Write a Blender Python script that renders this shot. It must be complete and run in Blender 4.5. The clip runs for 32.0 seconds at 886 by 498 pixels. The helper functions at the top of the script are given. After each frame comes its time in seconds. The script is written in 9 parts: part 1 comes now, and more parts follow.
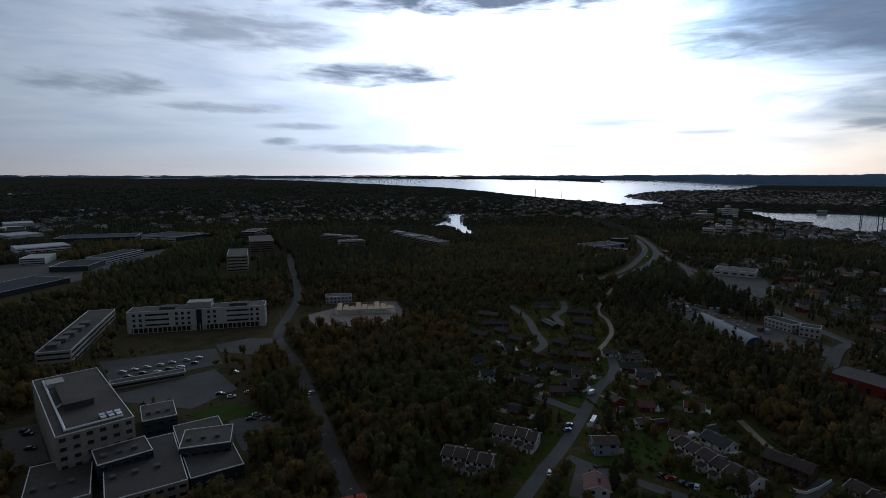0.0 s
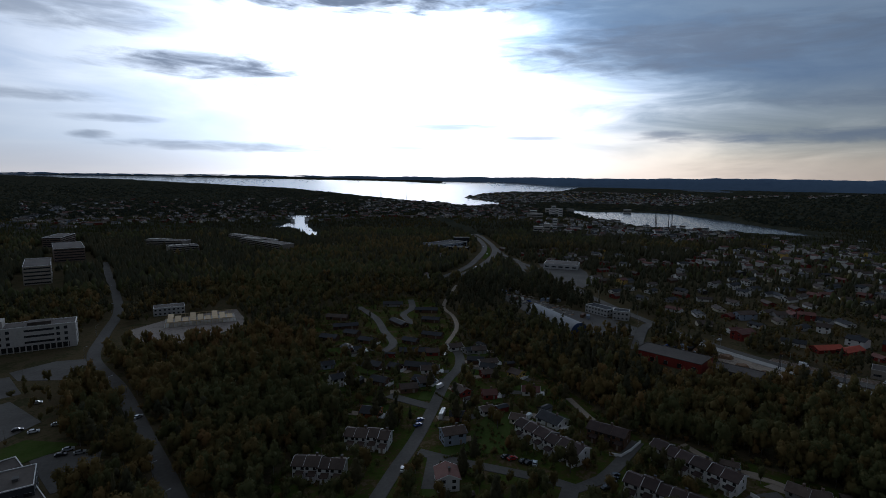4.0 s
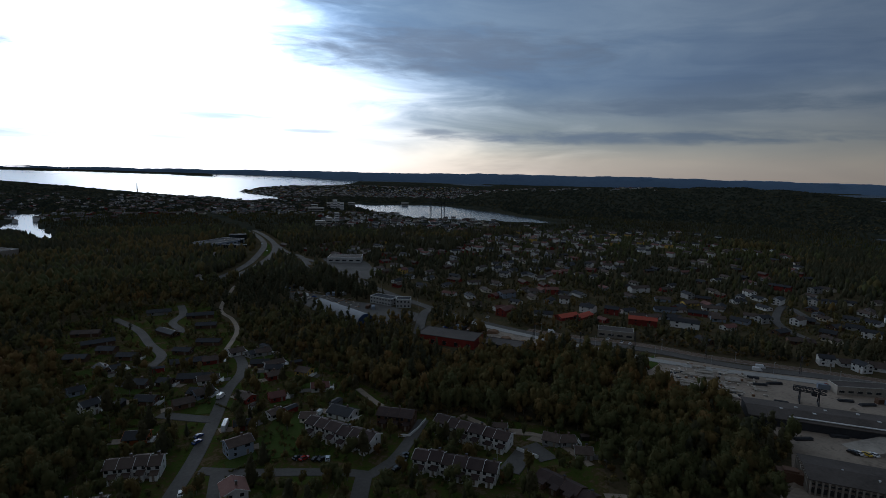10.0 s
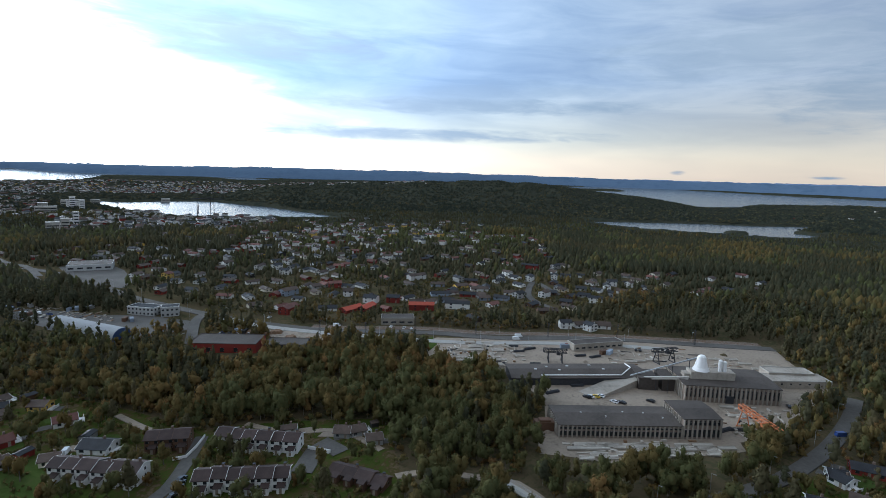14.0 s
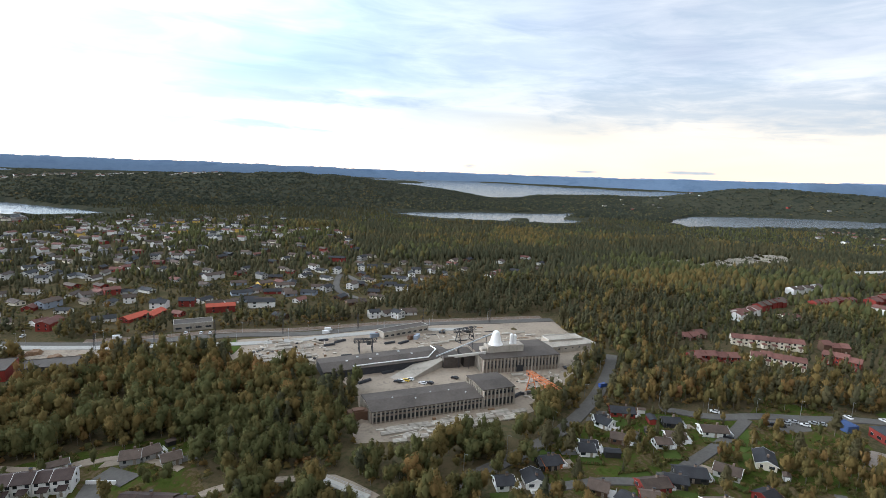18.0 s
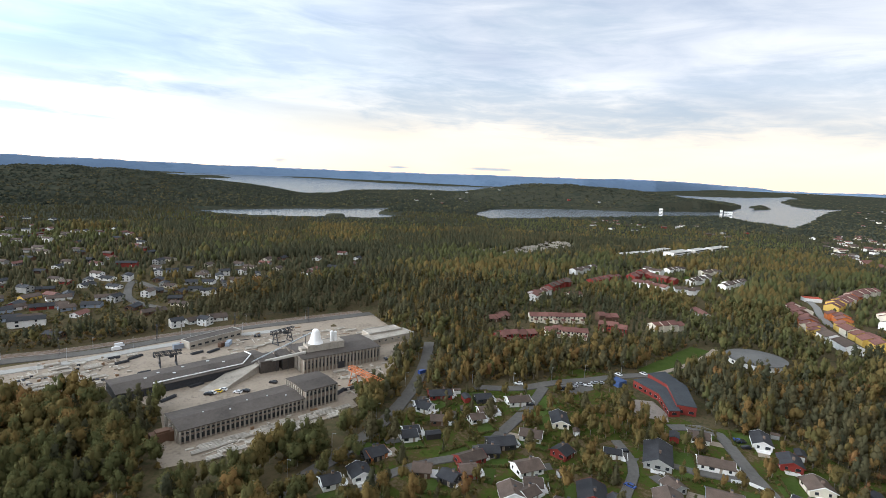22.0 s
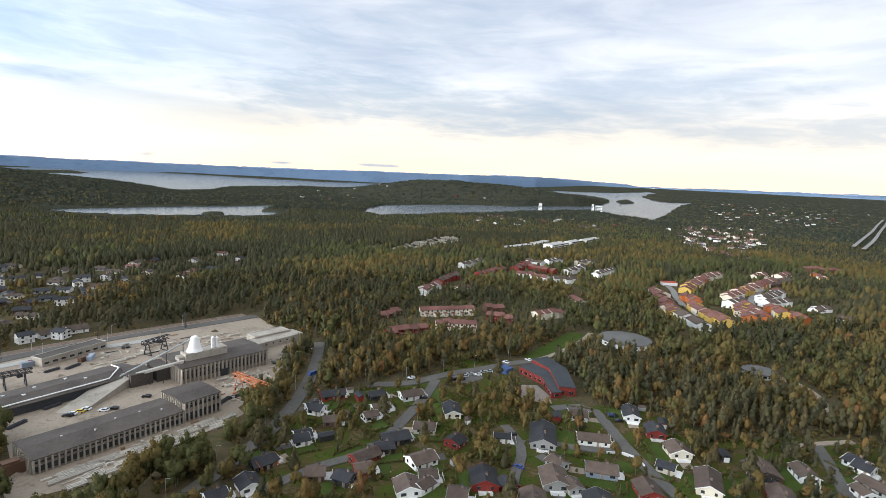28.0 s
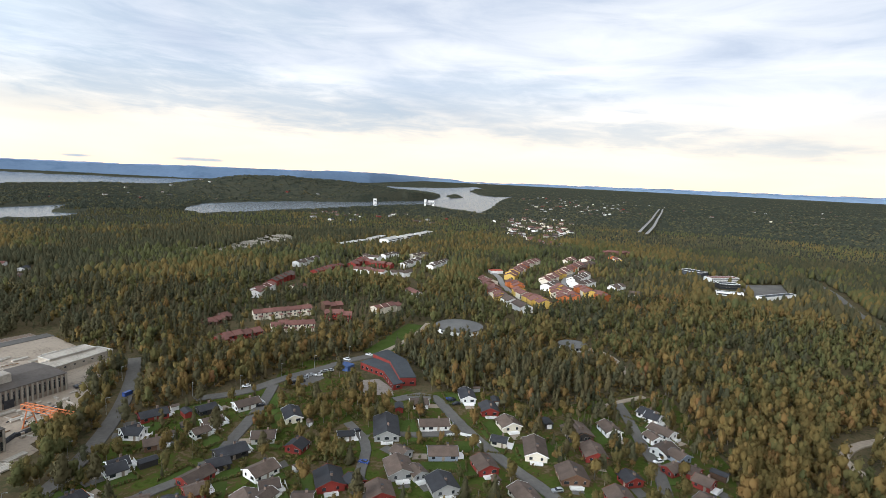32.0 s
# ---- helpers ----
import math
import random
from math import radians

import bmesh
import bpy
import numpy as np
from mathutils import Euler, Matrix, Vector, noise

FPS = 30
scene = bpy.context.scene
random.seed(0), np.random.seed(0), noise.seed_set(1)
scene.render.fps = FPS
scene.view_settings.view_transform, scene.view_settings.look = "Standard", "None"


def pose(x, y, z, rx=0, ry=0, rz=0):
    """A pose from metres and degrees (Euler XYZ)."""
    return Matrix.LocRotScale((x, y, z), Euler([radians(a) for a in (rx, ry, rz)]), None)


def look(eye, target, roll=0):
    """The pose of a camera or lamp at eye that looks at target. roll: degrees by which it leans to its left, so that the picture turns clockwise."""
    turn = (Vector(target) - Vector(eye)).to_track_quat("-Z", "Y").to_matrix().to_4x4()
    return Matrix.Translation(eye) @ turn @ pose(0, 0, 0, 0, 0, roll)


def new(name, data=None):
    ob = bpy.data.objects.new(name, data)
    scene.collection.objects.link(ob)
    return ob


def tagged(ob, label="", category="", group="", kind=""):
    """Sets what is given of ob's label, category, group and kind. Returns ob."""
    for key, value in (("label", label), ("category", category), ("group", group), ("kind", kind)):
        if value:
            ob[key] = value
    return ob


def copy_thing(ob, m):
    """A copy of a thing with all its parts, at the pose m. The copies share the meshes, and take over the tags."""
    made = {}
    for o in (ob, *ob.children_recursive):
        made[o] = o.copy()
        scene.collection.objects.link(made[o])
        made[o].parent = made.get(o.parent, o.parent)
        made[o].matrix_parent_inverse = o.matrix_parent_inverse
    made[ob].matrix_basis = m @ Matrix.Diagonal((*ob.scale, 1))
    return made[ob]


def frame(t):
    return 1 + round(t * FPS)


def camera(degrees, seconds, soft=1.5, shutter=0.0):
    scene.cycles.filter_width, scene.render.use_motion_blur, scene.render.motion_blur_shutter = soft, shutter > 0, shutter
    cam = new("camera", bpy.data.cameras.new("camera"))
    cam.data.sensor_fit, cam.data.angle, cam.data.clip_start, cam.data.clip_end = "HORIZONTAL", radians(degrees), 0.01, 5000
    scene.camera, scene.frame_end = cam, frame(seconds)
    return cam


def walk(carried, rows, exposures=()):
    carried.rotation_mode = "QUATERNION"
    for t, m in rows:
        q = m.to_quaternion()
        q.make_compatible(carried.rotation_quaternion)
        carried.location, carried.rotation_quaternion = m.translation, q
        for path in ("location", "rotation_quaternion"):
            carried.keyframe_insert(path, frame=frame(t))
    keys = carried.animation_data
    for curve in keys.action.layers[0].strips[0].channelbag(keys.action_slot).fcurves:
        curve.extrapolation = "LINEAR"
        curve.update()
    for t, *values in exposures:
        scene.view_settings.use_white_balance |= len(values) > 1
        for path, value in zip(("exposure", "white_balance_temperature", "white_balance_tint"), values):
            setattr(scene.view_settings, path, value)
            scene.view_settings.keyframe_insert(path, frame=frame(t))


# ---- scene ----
EYE = 110.0   # height of the hovering camera over the ground
cam = camera(79.0, 32.0, 0.5)
# seconds, yaw, pitch, roll in degrees: the camera hovers and turns to its right
PATH = [
    (0.0, -0.00, -7.94, -0.08),
    (0.5, -2.52, -7.93, -0.50),
    (1.0, -4.87, -7.92, -0.66),
    (1.5, -6.92, -7.89, -0.68),
    (2.0, -8.86, -7.84, -0.68),
    (2.5, -10.76, -7.82, -0.72),
    (3.0, -12.66, -7.79, -0.77),
    (3.5, -14.49, -7.76, -0.76),
    (5.5, -21.15, -7.72, -1.05),
    (6.0, -22.84, -7.75, -1.07),
    (6.5, -24.61, -7.78, -1.10),
    (7.0, -26.55, -7.79, -1.17),
    (7.5, -28.52, -7.81, -1.26),
    (8.0, -30.61, -7.83, -1.30),
    (8.5, -32.66, -7.85, -1.30),
    (9.0, -34.77, -7.88, -1.31),
    (9.5, -36.91, -7.92, -1.34),
    (10.0, -39.16, -7.95, -1.38),
    (10.5, -41.43, -7.95, -1.41),
    (11.0, -43.94, -7.94, -1.44),
    (11.5, -46.47, -7.94, -1.47),
    (12.0, -49.26, -7.98, -1.48),
    (12.5, -52.05, -7.99, -1.52),
    (13.0, -55.08, -8.01, -1.58),
    (13.5, -58.69, -8.01, -1.61),
    (14.0, -62.36, -8.00, -1.63),
    (14.5, -65.48, -8.01, -1.60),
    (16.5, -74.77, -8.16, -1.93),
    (17.0, -77.47, -8.16, -1.99),
    (17.5, -80.11, -8.18, -2.02),
    (18.0, -82.93, -8.18, -2.11),
    (18.5, -86.03, -8.16, -2.19),
    (19.0, -89.38, -8.09, -2.33),
    (19.5, -92.51, -8.04, -2.41),
    (20.0, -95.07, -8.00, -2.43),
    (20.5, -97.18, -7.98, -2.44),
    (21.0, -99.15, -7.96, -2.46),
    (21.5, -100.89, -7.94, -2.48),
    (22.0, -102.42, -7.91, -2.50),
    (22.5, -103.66, -7.90, -2.51),
    (23.0, -104.87, -7.88, -2.50),
    (23.5, -105.92, -7.85, -2.51),
    (24.0, -106.74, -7.84, -2.53),
    (24.5, -107.61, -7.82, -2.56),
    (25.0, -108.67, -7.81, -2.56),
    (25.5, -109.74, -7.80, -2.56),
    (27.5, -113.17, -7.78, -2.66),
    (28.0, -114.23, -7.78, -2.67),
    (28.5, -115.38, -7.79, -2.68),
    (29.0, -116.54, -7.79, -2.71),
    (29.5, -117.76, -7.75, -2.75),
    (30.0, -119.36, -7.69, -2.78),
    (30.5, -121.49, -7.62, -2.78),
    (31.0, -124.16, -7.57, -2.81),
    (31.5, -127.55, -7.51, -2.81),
    (32.0, -131.68, -7.42, -2.75),
]
walk(cam, [(t, pose(0.4, 0.3, EYE, 90 + p, r, y)) for t, y, p, r in PATH],
     exposures=[(0, -2.82, 5600, 11), (9, -2.82, 5600, 10), (11, -2.5, 5520, 8), (12, -2.06, 5600, 9), (13, -1.55, 5600, 8), (13.5, -1.06, 5600, 7), (14.5, -0.7, 5750, 7), (17, 0.0, 6200, 9), (20, 0.0, 6450, 10), (32, 0.0, 6500, 10)])

# ---- sky and sun ----
SUN_AZ, SUN_EL = 12.0, 13.0     # clockwise from the y axis, over the horizon


def heading(az, el=0.0):
    a, e = radians(az), radians(el)
    return Vector((math.sin(a) * math.cos(e), math.cos(a) * math.cos(e), math.sin(e)))


class Nodes:
    """Short calls for building a node tree."""

    def __init__(self, tree):
        self.t = tree
        tree.nodes.clear()

    def n(self, kind, operation="", blend="", attribute=""):
        node = self.t.nodes.new(kind)
        if operation:
            node.operation = operation
        if blend:
            node.data_type, node.blend_type = "RGBA", blend
        if attribute:
            node.attribute_name = attribute
        return node

    def put(self, socket, value):
        if isinstance(value, bpy.types.NodeSocket):
            self.t.links.new(value, socket)
        else:
            socket.default_value = value

    def math(self, op, a, b=0.0, c=0.0):
        node = self.n("ShaderNodeMath", operation=op)
        for i, v in enumerate((a, b, c)):
            self.put(node.inputs[i], v)
        return node.outputs[0]

    def vec(self, op, a, b=(0, 0, 0)):
        node = self.n("ShaderNodeVectorMath", operation=op)
        self.put(node.inputs[0], a)
        self.put(node.inputs[1], b)
        return node.outputs["Value"] if op == "DOT_PRODUCT" else node.outputs[0]

    def ramp(self, fac, stops):
        node = self.n("ShaderNodeValToRGB")
        el = node.color_ramp.elements
        while len(el) < len(stops):
            el.new(0.5)
        for e, (p, c) in zip(el, stops):
            e.position, e.color = p, (c[0], c[1], c[2], 1) if isinstance(c, tuple) else (c, c, c, 1)
        self.put(node.inputs[0], fac)
        return node.outputs[0]

    def mix(self, fac, a, b, blend="MIX"):
        node = self.n("ShaderNodeMix", blend=blend)
        self.put(node.inputs[0], fac)
        for s, v in ((node.inputs[6], a), (node.inputs[7], b)):
            self.put(s, v if isinstance(v, bpy.types.NodeSocket) else (*v, 1))
        return node.outputs[2]

    def noise(self, vector, scale, detail=4.0, rough=0.55, distortion=0.0):
        node = self.n("ShaderNodeTexNoise")
        self.put(node.inputs["Vector"], vector)
        for k, v in (("Scale", scale), ("Detail", detail), ("Roughness", rough), ("Distortion", distortion)):
            self.put(node.inputs[k], v)
        return node.outputs["Fac"]


world = bpy.data.worlds.new("sky")
scene.world = world
world.use_nodes = True
w = Nodes(world.node_tree)
way = w.n("ShaderNodeTexCoord").outputs["Generated"]
sky = w.n("ShaderNodeTexSky")
sky.sky_type, sky.sun_disc = "NISHITA", False
sky.sun_elevation, sky.sun_rotation = radians(SUN_EL), radians(SUN_AZ)
sep = w.n("ShaderNodeSeparateXYZ")
w.put(sep.inputs[0], way)
up = w.math("MAXIMUM", sep.outputs[2], 0.0)
# a flat layer of cloud overhead, drawn out into bands near the horizon
deep = w.math("ADD", up, 0.15)
layer = w.n("ShaderNodeCombineXYZ")
w.put(layer.inputs[0], w.math("DIVIDE", sep.outputs[0], deep))
w.put(layer.inputs[1], w.math("DIVIDE", sep.outputs[1], deep))
turned = w.n("ShaderNodeMapping")
w.put(turned.inputs["Vector"], layer.outputs[0])
turned.inputs["Rotation"].default_value = (0, 0, radians(-35))
turned.inputs["Scale"].default_value = (0.75, 1.0, 1.0)
broad = w.noise(turned.outputs[0], 0.6, 3.0, 0.5, 0.5)
bearing = w.math("MULTIPLY", w.math("ARCTAN2", sep.outputs[0], sep.outputs[1]), 57.2958)
angle = w.math("MULTIPLY", w.math("ARCSINE", sep.outputs[2]), 57.2958)
strand = w.n("ShaderNodeCombineXYZ")       # bearing and height: wind-drawn strands lie along the horizon
w.put(strand.inputs[0], w.math("MULTIPLY", bearing, 0.075))
w.put(strand.inputs[1], w.math("ADD", w.math("MULTIPLY", angle, 0.4), w.math("MULTIPLY", bearing, 0.008)))
fine = w.noise(strand.outputs[0], 1.0, 6.0, 0.58, 0.6)
# the sun stands behind the veil; to its right a thicker bank of blue-grey cloud
near_sun = w.math("MAXIMUM", w.vec("DOT_PRODUCT", way, heading(SUN_AZ, SUN_EL)), 0.0)
edge = w.math("ADD", bearing, w.math("MULTIPLY", w.math("SUBTRACT", fine, 0.5), 34.0))
slant = w.math("SUBTRACT", edge, w.math("MULTIPLY", w.math("SUBTRACT", 0.27, up), 100.0))
bank = w.n("ShaderNodeMapRange")
bank.interpolation_type = "SMOOTHSTEP"
w.put(bank.inputs[0], slant)
for k, v in ((1, 8.0), (2, 34.0), (3, 1.0), (4, 0.28)):
    bank.inputs[k].default_value = v
glow = w.math("ADD", w.math("MULTIPLY", w.math("POWER", near_sun, 24.0), 12.0), w.math("MULTIPLY", w.math("POWER", near_sun, 2.2), 5.6))
glow = w.math("MULTIPLY", glow, w.ramp(up, [(0.0, 0.8), (0.06, 0.9), (0.13, 1.0)]))      # thicker haze low down
# under the bank a clear strip is left along the horizon
strip = w.ramp(up, [(0.025, 0.3), (0.06, 0.0)])
cover = w.math("ADD", bank.outputs[0], w.math("MULTIPLY", strip, w.math("SUBTRACT", 1.0, bank.outputs[0])))
bright = w.math("ADD", w.math("MULTIPLY", glow, cover), 0.92)
thick = w.math("ADD", w.math("MULTIPLY", broad, 0.6), w.math("MULTIPLY", fine, 0.4))
veil = w.ramp(thick, [(0.38, (1.24, 1.25, 1.25)), (0.46, (1.07, 1.1, 1.14)), (0.54, (0.86, 0.93, 1.03)), (0.64, (0.66, 0.75, 0.9))])
warm = w.n("ShaderNodeMapRange")
warm.interpolation_type = "SMOOTHSTEP"
w.put(warm.inputs[0], bearing)
for k, v in ((1, 12.0), (2, 45.0), (3, 0.0), (4, 1.0)):
    warm.inputs[k].default_value = v
low = w.ramp(up, [(0.0, (1.5, 1.2, 0.93)), (0.04, (1.5, 1.28, 1.0)), (0.09, (1.2, 1.1, 0.98)), (0.16, (0.96, 0.99, 1.05)), (0.3, (0.87, 0.91, 0.985)), (0.45, (0.87, 0.91, 0.985)), (1.0, (1.0, 0.98, 0.95))])
low = w.mix(warm.outputs[0], w.ramp(up, [(0.0, (1.08, 1.02, 0.97)), (0.05, (0.92, 0.98, 1.04)), (0.16, (0.97, 1.0, 1.03)), (1.0, (1.0, 0.98, 0.95))]), low)
calm = w.ramp(up, [(0.03, 0.25), (0.16, 1.0)])      # near the horizon the cloud thins out into an even warm haze
cloud = w.mix(1.0, w.mix(calm, (1.12, 1.1, 1.06), veil), low, "MULTIPLY")
clear = w.mix(1.0, sky.outputs[0], (0.1, 0.1, 0.1), "MULTIPLY")
# single clouds: bearing, height, half width, half height, thickness
CLOUDS = [(-5.8, 9.9, 9.7, 1.27, 0.95),
          (9.7, 12.08, 4.3, 0.9, 0.5),
          (5.1, 10.19, 8.1, 0.33, 0.6),
          (16.8, 5.07, 5.5, 0.45, 0.6),
          (25.5, 3.99, 3.5, 0.21, 0.5),
          (-14.7, 4.76, 4.1, 0.37, 0.5),
          (-16.5, 3.23, 1.8, 0.38, 0.6),
          (-4.8, 2.59, 10.6, 0.52, 0.6),
          (9.3, 2.9, 7.6, 0.35, 0.4),
          (-22.0, 6.34, 7.4, 0.5, 0.5),
          (5.6, 16.9, 22.6, 1.5, 1.0),
          (-19.8, 13.38, 10.2, 1.78, 0.6),
          (-31.9, 7.8, 5.6, 1.07, 0.6),
          (20.3, 5.08, 3.0, 0.21, 0.5),
          (10.7, 2.8, 4.8, 0.24, 0.5),
          (56.4, 3.93, 20.7, 0.67, 0.8),
          (64.3, 6.92, 18.7, 0.84, 0.7),
          (38.9, 4.31, 2.9, 0.35, 0.7),
          (38.8, 12.15, 17.1, 2.34, 0.8),
          (68.7, 8.6, 10.0, 1.0, 0.3),
          (92.0, 11.5, 15.0, 3.0, 0.4),
          (105.0, 7.6, 13.0, 3.2, 0.6),
          (120.0, 6.2, 14.0, 2.6, 0.6),
          (113.0, 14.5, 8.0, 3.0, 0.4),
          (136.0, 8.3, 14.0, 3.0, 0.45),
          (148.0, 5.0, 14.0, 1.6, 0.5),
          (162.0, 4.0, 9.0, 1.1, 0.45),
          (107.4, 0.74, 2.3, 0.18, 0.9),
          (97.6, 0.53, 1.4, 0.15, 0.9),
          (85.7, 0.69, 0.7, 0.22, 0.8)]
ragged = w.math("MULTIPLY", w.math("SUBTRACT", w.noise(strand.outputs[0], 2.6, 5.0, 0.6, 0.4), 0.5), 3.4)
dim = 0.0
for c_az, c_el, c_w, c_h, c_k in CLOUDS:
    c_u = w.math("DIVIDE", w.math("SUBTRACT", bearing, c_az), c_w)
    c_v = w.math("DIVIDE", w.math("SUBTRACT", angle, c_el), c_h)
    c_q = w.math("ADD", w.math("ADD", w.math("MULTIPLY", c_u, c_u), w.math("MULTIPLY", c_v, c_v)), ragged)
    shape = w.n("ShaderNodeMapRange")
    shape.interpolation_type = "SMOOTHSTEP"
    w.put(shape.inputs[0], c_q)
    for k, v in ((1, 1.5), (2, -0.3), (3, 0.0), (4, c_k)):
        shape.inputs[k].default_value = v
    dim = w.math("MAXIMUM", dim, shape.outputs[0])
# the bank stands blue-grey against the light
blue = w.math("MULTIPLY", w.math("MULTIPLY", w.math("SUBTRACT", 1.0, bank.outputs[0]), 1.38), w.math("MULTIPLY", w.math("POWER", near_sun, 0.8), w.ramp(up, [(0.03, 0.0), (0.065, 1.0)])))
cloud = w.mix(blue, cloud, w.mix(1.0, cloud, (0.69, 0.87, 1.02), "MULTIPLY"))
scaled = w.n("ShaderNodeVectorMath", operation="SCALE")
w.put(scaled.inputs[0], cloud)
w.put(scaled.inputs["Scale"], bright)
grey = w.mix(w.math("POWER", near_sun, 3.0), (0.42, 0.575, 0.745), (1.5, 1.75, 2.2))
total = w.mix(dim, w.mix(0.92, clear, scaled.outputs[0]), grey)
back = w.n("ShaderNodeBackground")
w.put(back.inputs["Color"], total)
back.inputs["Strength"].default_value = 1.0
out = w.n("ShaderNodeOutputWorld")
w.put(out.inputs[0], back.outputs[0])

lamp = bpy.data.lights.new("sun", "SUN")
lamp.energy, lamp.angle, lamp.color = 1.5, radians(20), (1.0, 0.9, 0.76)
sun = new("sun", lamp)
sun.matrix_world = look(heading(SUN_AZ, SUN_EL) * 500, (0, 0, 0))

# ---- materials ----


def material(name, colours, scale=0.2, rough=0.8, bump=0.0, fine=6.0, metal=0.0, spread=0.12, spec=0.3, attribute=""):
    """A surface whose colour wanders between the given ones at two scales (scale and fine: repeats a metre)."""
    m = bpy.data.materials.new(name)
    m.use_nodes = True
    k = Nodes(m.node_tree)
    place = k.n("ShaderNodeNewGeometry").outputs["Position"]
    a = k.noise(place, scale, 4.0, 0.6)
    b = k.noise(place, scale * fine, 3.0, 0.6)
    mixed = k.math("ADD", k.math("MULTIPLY", a, 0.6), k.math("MULTIPLY", b, 0.4))
    if attribute:
        tint = k.n("ShaderNodeAttribute", attribute=attribute).outputs["Fac"]
        mixed = k.math("ADD", k.math("MULTIPLY", tint, 0.74), k.math("MULTIPLY", mixed, 0.26))
        lo, hi = 0.1, 0.9
    else:
        lo, hi = 0.32, 0.68
    n = len(colours)
    col = k.ramp(mixed, [(lo + (hi - lo) * i / max(1, n - 1), c) for i, c in enumerate(colours)])
    if spread:
        r = k.n("ShaderNodeObjectInfo").outputs["Random"]
        h = k.n("ShaderNodeHueSaturation")
        k.put(h.inputs["Color"], col)
        k.put(h.inputs["Value"], k.math("ADD", k.math("MULTIPLY", r, 2 * spread), 1 - spread))
        col = h.outputs[0]
    p = k.n("ShaderNodeBsdfPrincipled")
    k.put(p.inputs["Base Color"], col)
    p.inputs["Roughness"].default_value, p.inputs["Metallic"].default_value = rough, metal
    p.inputs["Specular IOR Level"].default_value = spec
    if bump:
        q = k.n("ShaderNodeBump")
        q.inputs["Strength"].default_value, q.inputs["Distance"].default_value = 0.6, bump
        k.put(q.inputs["Height"], b)
        k.put(p.inputs["Normal"], q.outputs[0])
    o = k.n("ShaderNodeOutputMaterial")
    k.put(o.inputs[0], p.outputs[0])
    if attribute:                      # leaves let part of the light through
        thin_leaf = k.n("ShaderNodeBsdfTranslucent")
        k.put(thin_leaf.inputs["Color"], col)
        both = k.n("ShaderNodeMixShader")
        both.inputs[0].default_value = 0.36
        k.put(both.inputs[1], p.outputs[0])
        k.put(both.inputs[2], thin_leaf.outputs[0])
        k.put(o.inputs[0], both.outputs[0])
    return m


